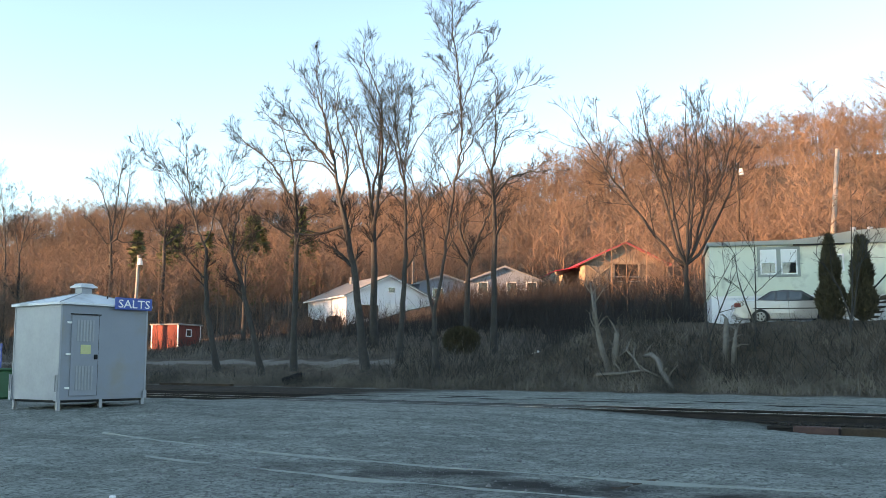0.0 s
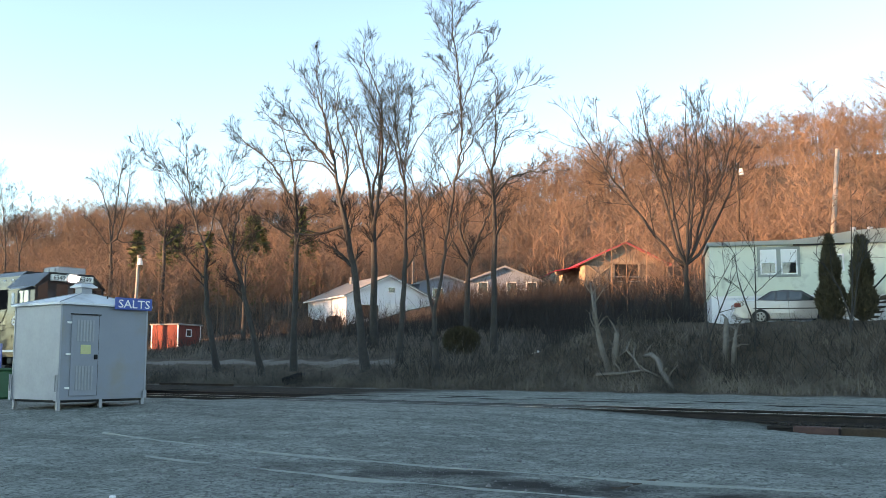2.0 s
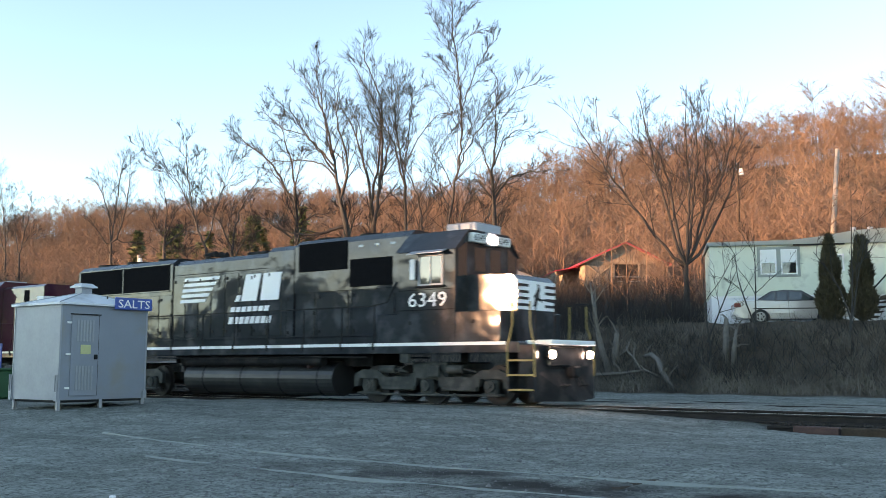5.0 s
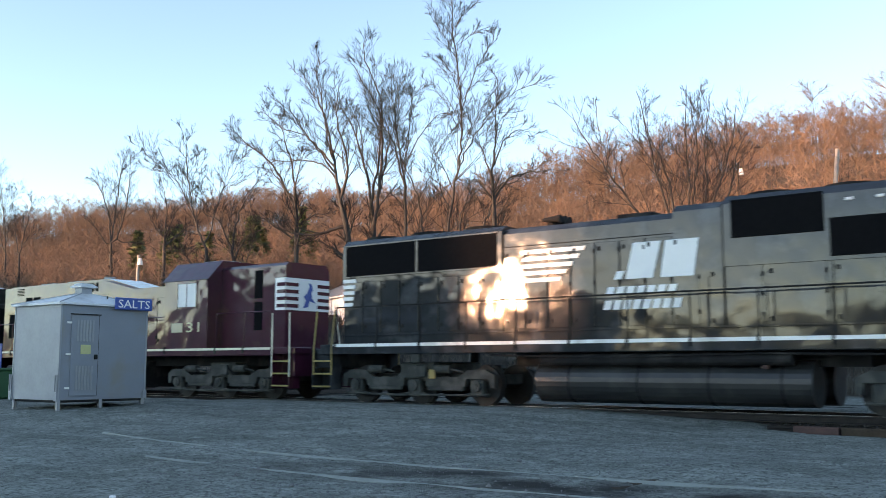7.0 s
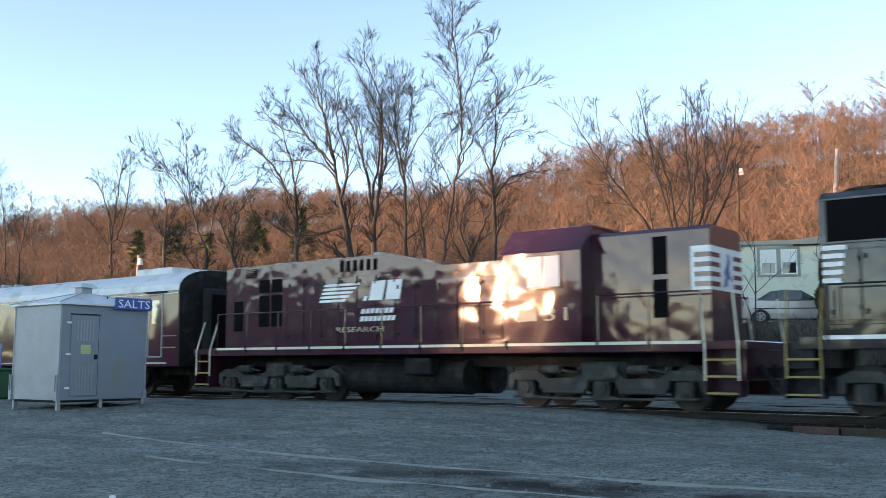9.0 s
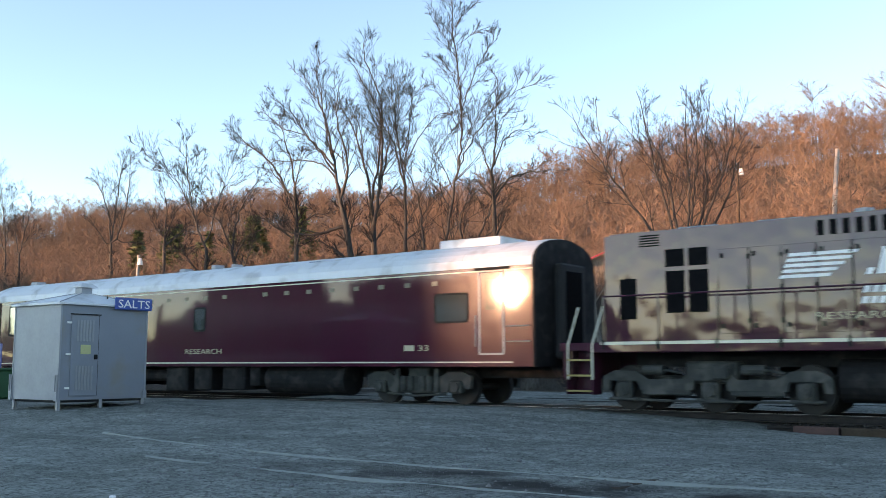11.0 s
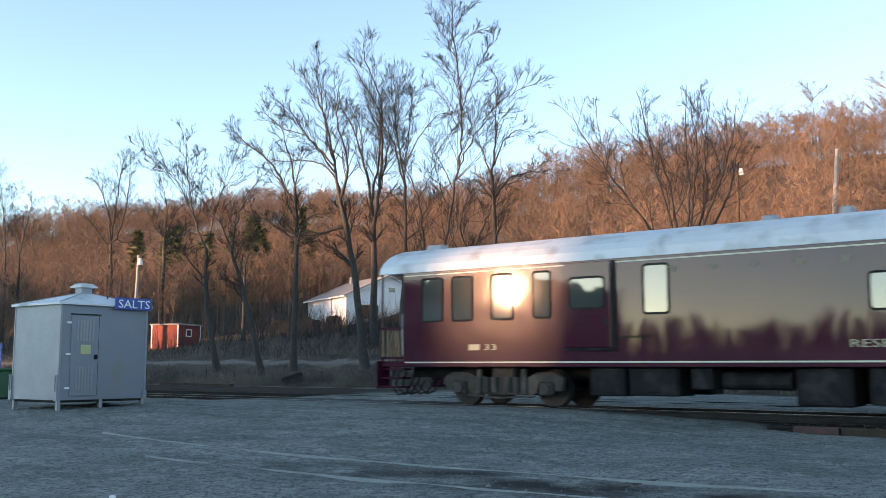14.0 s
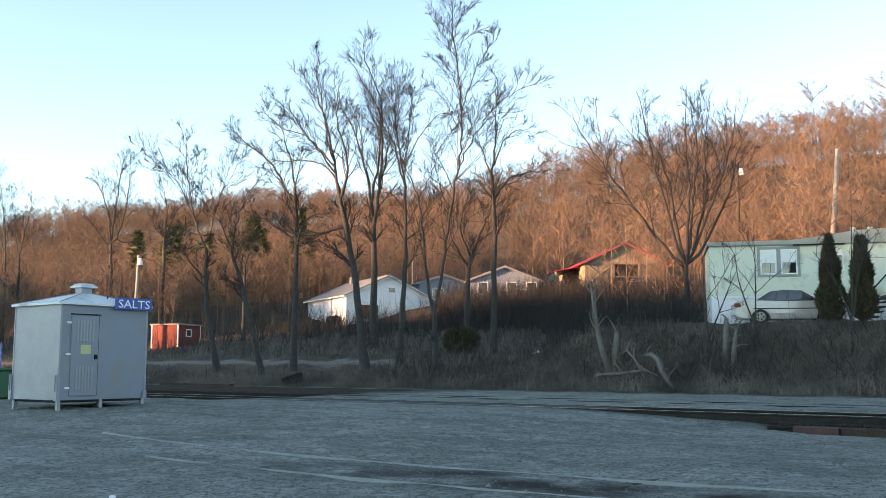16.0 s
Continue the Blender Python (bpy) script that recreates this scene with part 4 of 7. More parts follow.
def window(ob, x0, x1, z0, z1, y, frame_mat, glass_mat):
    f = part("window_frame", ring([(x0 - 0.07, z0 - 0.07), (x1 + 0.07, z0 - 0.07), (x1 + 0.07, z1 + 0.07), (x0 - 0.07, z1 + 0.07)], [(x0, z0), (x1, z0), (x1, z1), (x0, z1)], y - 0.05, y + 0.02), frame_mat, ob)
    part("pane", MB().box(x0, x1, y - 0.02, y - 0.01, z0, z1), glass_mat, f)
    return f


def ring(outer, inner, y0, y1):
    mb = MB()
    n = len(outer)
    vs = [(x, y0, z) for x, z in outer] + [(x, y0, z) for x, z in inner] + [(x, y1, z) for x, z in outer] + [(x, y1, z) for x, z in inner]
    fs = []
    for i in range(n):
        j = (i + 1) % n
        fs += [(i, j, n + j, n + i), (2 * n + i, 2 * n + j, 3 * n + j, 3 * n + i), (i, j, 2 * n + j, 2 * n + i), (n + i, n + j, 3 * n + j, 3 * n + i)]
    return mb.add(vs, fs)


def build_houses():
    # white single-storey house
    ob, hw, hp = gable_building("white_house", "white clapboard single-storey house with grey shingle roof", "house", (-58.2, 62.8), 64, 8.1, 10, 2.65, 4.45, M_WHITESIDING, M_SHINGLE)
    for k in range(12):
        part("clapboard", MB().box(0.02, 8.08, -0.012, 0.0, 0.4 + k * 0.2, 0.58 + k * 0.2), M_WHITESIDING, ob)
        part("clapboard", MB().box(-0.012, 0.0, 0.02, 9.98, 0.4 + k * 0.2, 0.58 + k * 0.2), M_WHITESIDING, ob)
    window(ob, 1.3, 3.0, 0.9, 2.1, -0.02, M_WHITEPAINT, M_GLASS)
    part("garage_door", MB().box(3.7, 6.6, -0.04, -0.01, 0.3, 2.3, 0.01), M_WHITEPAINT, ob)
    window(ob, 4.0, 4.6, 3.3, 3.7, -0.02, M_WHITEPAINT, M_GLASS)
    part("chimney", MB().box(3.2, 3.7, 7.0, 7.5, 3.2, 5.2, 0.02), M_SHINGLE, ob)
    part("oil_tank", MB().cyl((-0.5, 0.8), 0.4, 1.0, 2.6, "y", 14), M_STEELDARK, ob)
    # second pale house
    ob, hw, hp = gable_building("pale_house", "pale house half hidden by trees on the slope", "house", (-51.3, 71.6), 40, 6.3, 7, 1.9, 3.1, M_SHADEDSIDING, M_SHINGLE)
    for x in (0.8, 3.4, 5.2):
        window(ob, x, x + 0.8, 1.0, 2.0, -0.02, M_WHITEPAINT, M_GLASS)
    ob, hw, hp = gable_building("small_house", "small low pale house beside the trees", "house", (-55.6, 69.8), 52, 4.5, 5.0, 2.2, 2.9, M_SHADEDSIDING, M_SHINGLE)
    window(ob, 1.2, 2.2, 1.0, 2.0, -0.02, M_WHITEPAINT, M_GLASS)
    # barn with red roof
    ob, hw, hp = gable_building("barn", "weathered plank barn with a red metal roof and open doorway", "barn", (-42.9, 77.6), 42.5, 7.45, 10.8, 2.15, 3.9, M_BARNBOARD, M_REDROOF, 0.45)
    n = 30
    for k in range(n):
        x0 = 0.02 + k * 7.41 / n
        xc = x0 + 0.12
        ztop = hw + (hp - hw) * (1 - abs(xc - 3.725) / 3.725) - 0.06
        lo = 2.35 if 2.3 < xc < 5.1 else 0.3
        part("plank", MB().box(x0, x0 + 0.22, -0.03, 0.0, lo, ztop), M_BARNBOARD, ob)
    # opening is a flat dark sheet, the shade inside painted on the wall
    part("doorway", MB().box(2.75, 4.9, -0.012, 0.005, 0.3, 2.3), M_INTERIORSHADE, ob)
    for x in (2.55, 4.9):
        part("door_post", MB().box(x, x + 0.2, -0.08, 0.0, 0.2, 2.35), M_BARNBOARD, ob)
    part("door_lintel", MB().box(0.1, 7.3, -0.09, -0.03, 2.3, 2.48), M_BARNBOARD, ob)
    for z in (0.7, 1.1):
        part("gate_rail", MB().box(2.6, 5.1, -0.3, -0.24, z, z + 0.08), M_GALV, ob)
    for a, b in ((0.3, 2.5), (5.2, 7.2)):
        part("brace", MB().tube([(a, -0.05, 0.5), (b, -0.05, 2.2)], 0.05, 4), M_BARNBOARD, ob)
        part("brace", MB().tube([(a, -0.05, 2.2), (b, -0.05, 0.5)], 0.05, 4), M_BARNBOARD, ob)
    # lean-to roof on the barn's sunny side
    part("lean_to_roof", MB().prism([(-2.4, 1.75), (0, 2.2), (0, 2.28), (-2.4, 1.83)], 1.5, 9.0, "y"), M_REDROOF, ob)
    part("lean_to_wall", MB().box(-2.3, -2.15, 1.6, 8.9, 0, 1.75), M_BARNBOARD, ob)
    # small red shed
    x, y = -61.6, 47.7
    ob = thing("red_shed", "small red shed with pale corner boards and flat roof", "shed", m=pose(x, y, float(ground_z(x, y)) - 0.1, 0, 0, 108))
    part("body", MB().box(0, 3.0, 0, 2.35, 0, 1.85, 0.01), M_REDSHED, ob)
    part("roof", MB().box(-0.15, 3.15, -0.15, 2.5, 1.85, 1.97, 0.02), M_SHINGLE, ob)
    for a, b in ((0, 0), (0, 2.35), (3.0, 0)):
        part("corner_board", MB().box(a - 0.03, a + 0.06, b - 0.03, b + 0.06, 0, 1.85), M_WHITEPAINT, ob)
    window(ob, 1.1, 1.7, 1.05, 1.5, 0.0, M_WHITEPAINT, M_GLASS)


def build_mobile_home():
    ox, oy, z = -16.67, 41.5, 2.73
    ob = thing("mobile_home", "pale green mobile home with white skirting", "mobile home", m=pose(ox, oy, z - 0.1, 0, 0, 25))
    b = 0.1
    part("wall", MB().box(0, 16, 0, 0.12, 1.32 + b, 3.53 + b), M_SIDING, ob)
    part("wall", MB().box(0, 0.12, 0.12, 4.2, 1.32 + b, 3.53 + b), M_SIDING, ob)
    part("wall", MB().box(15.88, 16, 0.12, 4.2, 1.32 + b, 3.53 + b), M_SIDING, ob)
    part("wall", MB().box(0, 16, 4.2, 4.32, 1.32 + b, 3.53 + b), M_SIDING, ob)
    for k in range(7):
        part("siding_board", MB().box(0.01, 16, -0.014, 0.0, 1.34 + b + k * 0.14, 1.465 + b + k * 0.14), M_SIDING, ob)
    for k in range(38):
        part("panel_rib", MB().box(0.2 + k * 0.41, 0.225 + k * 0.41, -0.010, 0.0, 2.36 + b, 3.52 + b), M_SIDING, ob)
    part("skirting", MB().box(0.02, 15.98, 0.03, 0.1, -0.3, 1.30 + b), M_WHITESIDING, ob, "white skirting panels")
    part("skirting", MB().box(0.02, 0.1, 0.1, 4.2, -0.3, 1.30 + b), M_WHITESIDING, ob)
    for k in range(26):
        part("skirting_rib", MB().box(0.1 + k * 0.6, 0.13 + k * 0.6, 0.015, 0.03, -0.2, 1.28 + b), M_WHITESIDING, ob)
    part("skirting_rail", MB().box(0, 16, -0.02, 0.03, 1.22 + b, 1.31 + b), M_WHITEPAINT, ob)
    prof = [(-0.1, 3.52), (16.1, 3.52), (16.1, 4.28), (8, 4.16), (6.1, 4.06), (4.4, 3.80), (3.4, 3.70), (-0.1, 3.68)]
    part("fascia", MB().prism([(x, q + b) for x, q in prof], -0.16, -0.08, "y"), M_SIDINGTRIM, ob, "grey-green fascia")
    part("roof", MB().prism([(x, q + b + 0.02) for x, q in prof], -0.08, 4.5, "y"), M_SHINGLE, ob)
    part("eave_strip", MB().box(3.5, 7.4 - 1.8, -0.2, -0.02, 3.47 + b, 3.52 + b), M_STEELDARK, ob)
    wf = part("window_surround", MB().box(2.0, 3.78, -0.05, 0.0, 2.12 + b, 3.44 + b, 0.01), M_SIDINGTRIM, ob, "grey-green window surround")
    for x0 in (2.12, 2.98):
        sash = part("sash", ring([(x0, 2.22 + b), (x0 + 0.68, 2.22 + b), (x0 + 0.68, 3.32 + b), (x0, 3.32 + b)], [(x0 + 0.06, 2.28 + b), (x0 + 0.62, 2.28 + b), (x0 + 0.62, 3.26 + b), (x0 + 0.06, 3.26 + b)], -0.075, -0.04), M_WHITEPAINT, wf)
        part("blind", MB().box(x0 + 0.06, x0 + 0.62, -0.06, -0.052, 2.78 + b, 3.26 + b), M_BLINDSKYWHITE, sash, "white roller blind")
        part("pane", MB().box(x0 + 0.06, x0 + 0.62, -0.06, -0.052, 2.28 + b, 2.74 + b), M_GLASS, sash)
        part("meeting_rail", MB().box(x0 + 0.05, x0 + 0.63, -0.07, -0.05, 2.74 + b, 2.78 + b), M_WHITEPAINT, sash)
    window(ob, 4.95, 5.5, 2.4 + b, 3.0 + b, -0.02, M_WHITEPAINT, M_GLASS)
    window(ob, 7.75, 8.5, 2.2 + b, 2.9 + b, -0.02, M_SIDINGTRIM, M_BLINDSKYWHITE)
    for x in (6.3, 7.0, 7.9):
        part("roof_vent", MB().cyl((x, 1.5), 0.12, 4.1 + b, 4.4 + b, "z", 12), M_GALV, ob)
    # porch
    pc = thing("porch", "dark wooden porch with railing beside the mobile home", "porch", m=pose(ox, oy, z, 0, 0, 25))
    part("deck", MB().box(6.9, 9.5, -1.6, -0.2, 1.05, 1.2), M_TIE, pc)
    for x in (7.0, 8.1, 9.3):
        part("post", MB().box(x, x + 0.1, -1.6, -1.5, -0.1, 2.1), M_TIE, pc)
    part("top_rail", MB().box(6.95, 9.5, -1.6, -1.5, 2.02, 2.1), M_STEELDARK, pc)
    for k in range(16):
        part("baluster", MB().box(7.12 + k * 0.14, 7.15 + k * 0.14, -1.57, -1.54, 1.2, 2.02), M_STEELDARK, pc)
    part("stair_rail", MB().tube([(6.0, -1.55, 1.0), (6.95, -1.55, 2.06)], 0.03, 6), M_STEELDARK, pc)
    for k in range(5):
        part("stair_tread", MB().box(6.1 + k * 0.17, 6.4 + k * 0.17, -1.55, -0.5, 0.05 + k * 0.21, 0.1 + k * 0.21), M_TIE, pc)


def build_car():
    x, y = -15.0, 39.85
    ob = thing("sedan", "beige four-door sedan parked beside the mobile home", "car", m=pose(x, y, float(ground_z(-13.5, 40.3)) - 0.02, 0, 0, 25))
    n = 2
    low = [(0.0, 0.42), (0.04, 0.30), (0.4, 0.24), (0.62, 0.24), (0.7, 0.45), (0.85, 0.58), (1.02, 0.62), (1.2, 0.58), (1.34, 0.45), (1.42, 0.22), (3.2, 0.22), (3.28, 0.45), (3.42, 0.58), (3.6, 0.62), (3.78, 0.58), (3.92, 0.45), (4.0, 0.26), (4.5, 0.3), (4.62, 0.5),
           (4.55, 0.72), (4.3, 0.84), (3.3, 0.96), (2.2, 0.94), (0.9, 0.98), (0.12, 0.96), (0.0, 0.8)]
    body = MB().prism(low, 0, 1.72, "y")
    # tuck the flanks in a little
    body.v = [(a, 0.86 + (b - 0.86) * (1 - 0.10 * max(0, abs(c - 0.6) - 0.1)), c) for a, b, c in body.v]
    bd = part("body", body, M_BEIGECAR, ob)
    cabin = MB()
    o = [(0.85, 0.97), (1.45, 1.36), (2.0, 1.42), (2.7, 1.38), (3.35, 0.95)]
    o2 = [(0.85, 0.97), (1.5, 1.33), (2.0, 1.39), (2.65, 1.35), (3.35, 0.95)]
    cabin.add([(a, 0.06 + (c - 0.96) * 0.30, c) for a, c in o] + [(a, 1.66 - (c - 0.96) * 0.30, c) for a, c in o], [(0, 1, 2, 3, 4), (9, 8, 7, 6, 5), (0, 5, 6, 1), (1, 6, 7, 2), (2, 7, 8, 3), (3, 8, 9, 4), (4, 9, 5, 0)])
    part("cabin", cabin, M_DARKPAINT, ob)
    for s in (0, 1):
        def gl(pts, n):
            q = [(a, (0.055 + (c - 0.96) * 0.30) if s == 0 else (1.665 - (c - 0.96) * 0.30), c) for a, c in pts]
            d = -0.006 if s == 0 else 0.006
            part(n, MB().add(q + [(a, b + d, c) for a, b, c in q], [(0, 1, 2, 3), (7, 6, 5, 4), (0, 4, 5, 1), (1, 5, 6, 2), (2, 6, 7, 3), (3, 7, 4, 0)]), M_GLASSGREEN, ob, "car window reflecting the sky")
        gl([(1.12, 1.0), (1.5, 1.28), (1.62, 1.30), (1.62, 1.0)], "side_window")
        gl([(1.7, 1.0), (1.7, 1.31), (2.08, 1.345), (2.12, 1.0)], "side_window")
        gl([(2.2, 1.0), (2.16, 1.34), (2.62, 1.31), (3.08, 1.0)], "side_window")
        part("door_line", MB().box(2.14, 2.155, (0.0 if s == 0 else 1.712), (0.008 if s == 0 else 1.72), 0.3, 0.94), M_STEELDARK, ob)
        part("door_handle", MB().box(1.95, 2.08, (-0.012 if s == 0 else 1.72), (0.0 if s == 0 else 1.732), 0.78, 0.81), M_BEIGECAR, ob)
        part("tail_light", MB().box(-0.01, 0.25, (0.0 if s == 0 else 1.5), (0.22 if s == 0 else 1.72), 0.70, 0.88, 0.02), M_REDSHED, ob)
        part("rub_strip", MB().box(0.75, 3.9, (-0.008 if s == 0 else 1.715), (0.005 if s == 0 else 1.728), 0.62, 0.66), M_STEELDARK, ob)
        part("mirror", MB().box(2.95, 3.1, (-0.14 if s == 0 else 1.72), (0.0 if s == 0 else 1.86), 0.95, 1.07, 0.03), M_STEELDARK, ob)
        for x in (1.02, 3.6):
            y0, y1 = (0.0, 0.2) if s == 0 else (1.52, 1.72)
            wh = part("wheel", MB().cyl((x, 0.31), 0.31, y0, y1, "y", 22), M_TYRE, ob)
            part("rim", MB().cyl((x, 0.31), 0.2, y0 - 0.01, y1 + 0.01, "y", 18), M_ALLOY, wh, "alloy rim")
            for k in range(5):
                a = k * 1.2566
                part("rim_slot", MB().cyl((x + 0.12 * math.cos(a), 0.31 + 0.12 * math.sin(a)), 0.04, y0 - 0.014, y1 + 0.014, "y", 8), M_STEELDARK, wh)
    part("rear_screen", MB().add([(0.93, 0.2, 1.03), (0.93, 1.52, 1.03), (1.4, 1.4, 1.34), (1.4, 0.32, 1.34), (0.95, 0.2, 1.01), (0.95, 1.52, 1.01), (1.42, 1.4, 1.32), (1.42, 0.32, 1.32)], [(0, 1, 2, 3), (7, 6, 5, 4)]), M_GLASS, ob)
    part("bumper", MB().box(-0.06, 0.1, 0.05, 1.67, 0.38, 0.58, 0.03), M_BEIGECAR, ob)


def leafy_cone(name, label, x, y, h, r, seed, material, clumps=900, power=0.8, round_top=False, squash=1.0):
    rng = np.random.default_rng(seed)
    z = float(ground_z(x, y)) - 0.05
    ob = thing(name, label, "shrub", m=pose(x, y, z))
    part("trunk", MB().tube([(0, 0, 0), (0, 0, h * 0.6)], [0.06, 0.03], 6), M_LIMB, ob)
    v, f = [], []
    for _ in range(clumps):
        t = rng.uniform(0.02, 1)
        if round_top:
            rr = r * math.sqrt(max(0, 1 - (2 * t - 1) ** 2))
        else:
            rr = r * min(1, (t / 0.12) ** 0.5) * (1 - t) ** power * (1 + 0.15 * math.sin(seed + t * 17))
        az = rng.uniform(0, 6.283)
        q = rr * (1 - 0.45 * rng.uniform(0, 1) ** 2.5)
        c = np.array([math.cos(az) * q, math.sin(az) * q * squash, t * h])
        for _ in range(4):
            d = np.array([math.cos(az) * 0.5, math.sin(az) * 0.5, 1.0]) + rng.normal(size=3) * 0.45
            d = d / np.linalg.norm(d) * rng.uniform(0.10, 0.24)
            sd = np.cross(d, rng.normal(size=3))
            sd = sd / (np.linalg.norm(sd) + 1e-9) * 0.035
            k = len(v)
            v.extend([tuple(c - sd), tuple(c + sd), tuple(c + d)])
            f.append((k, k + 1, k + 2))
    mb = MB()
    mb.v, mb.f = v, f
    cr = part("crown", mb, material, ob)
    cr["kind"] = "stuff"
    core = MB()
    pts, rad = [], []
    for k in range(9):
        t = k / 8
        rr = r * math.sqrt(max(0.002, 1 - (2 * t - 1) ** 2)) if round_top else r * min(1, (max(t, 0.01) / 0.12) ** 0.5) * (1 - t) ** power
        pts.append((0, 0, t * h))
        rad.append(max(0.02, rr * 0.66))
    part("inner_mass", core.tube(pts, rad, 12), material, ob)
    return ob


def utility_pole(label, x, y, h, lean, r=0.13, lamp=False, z=None, material=None):
    z = float(ground_z(x, y)) - 0.2 if z is None else z
    ob = thing("utility_pole", label, "pole", m=pose(x, y, z))
    t = CAM_RIGHT * lean
    part("shaft", MB().tube([(0, 0, 0), tuple(t * 0.5 + Vector((0, 0, h / 2))), tuple(t + Vector((0, 0, h)))], [r, r * 0.85, r * 0.7], 10), material or M_POLE, ob, smooth=True)
    if lamp:
        part("lamp_head", MB().cyl((t.x * 0.9 + 0.25, t.y * 0.9), 0.22, h * 0.9, h * 0.9 + 0.5, "z", 12, 0.12), M_WHITEPAINT, ob)
        part("lamp_arm", MB().tube([tuple(t * 0.9 + Vector((0, 0, h * 0.93))), tuple(t * 0.9 + Vector((0.3, 0, h * 0.93)))], 0.03, 6), M_GALV, ob)
    return ob


build_hut()
build_houses()
build_mobile_home()
build_car()
leafy_cone("evergreen_shrub", "tall narrow dark evergreen shrub beside the parked car", -10.85, 38.9, 3.35, 0.57, 3, M_CEDAR, 1500, 0.62)
leafy_cone("evergreen_shrub", "tall narrow dark evergreen shrub with a rounded tip", -9.75, 39.15, 3.2, 0.52, 4, M_CEDAR, 1500, 0.5)
leafy_cone("round_bush", "rounded dark evergreen bush on the slope", -30.8, 42.2, 1.45, 0.95, 5, M_CEDAR, 1100, 0.6, True)
utility_pole("leaning grey utility pole behind the mobile home", -17.0, 61.7, 6.5, 0.6, 0.17, z=7.8)
utility_pole("dark utility pole with a yard lamp", -27.0, 72.9, 9.3, 0.2, 0.13, True, z=7.2, material=M_TIE)
utility_pole("pale utility pole with a transformer lit by the sun", -64.0, 45.4, 7.6, 0.2, 0.14, True)
utility_pole("thin pale pole behind the white house", -59.5, 73.6, 5.2, 0.0, 0.12, z=6.0, material=M_PALEBARK)
# ---- rolling stock ----
def side_text(name, text, x0, x1, z0, h, y, material, parent, label=""):
    ob = lettering(name, text, h / 0.70, pose(x0, y, z0, 90, 0, 0), material, parent, label)
    w = max(v.co.x for v in ob.data.vertices) - min(v.co.x for v in ob.data.vertices)
    k = (x1 - x0) / w
    for v in ob.data.vertices:
        v.co.x = x0 + (v.co.x - x0) * k
    return ob


def side_bar(mb, x0, x1, z0, z1, y, slant=0.0, t=0.008):
    o = [(x0, z0), (x1, z0), (x1 + slant, z1), (x0 + slant, z1)]
    return mb.prism(o, y - t, y + t, "y")


def wheelset(parent, x, r):
    mb = MB()
    for s in (-1, 1):
        mb.cyl((0, 0), r, s * 0.70, s * 0.83, "y", 28)
        mb.cyl((0, 0), r + 0.03, s * 0.67, s * 0.70, "y", 28)
        mb.cyl((0, 0), 0.13, s * 0.83, s * 1.02, "y", 14)
        for k in range(6):
            a = k * math.pi / 3
            mb.cyl((0.3 * r / 0.5 * math.cos(a), 0.3 * r / 0.5 * math.sin(a)), 0.035, s * 0.83, s * 0.845, "y", 8)
    mb.cyl((0, 0), 0.09, -1.02, 1.02, "y", 12)
    ob = part("wheelset", mb, M_WHEEL, parent, "steel wheels on one axle")
    ob.matrix_basis = pose(x, 0, r)
    ROLLING.append((ob, x, r))
    return ob


ROLLING = []


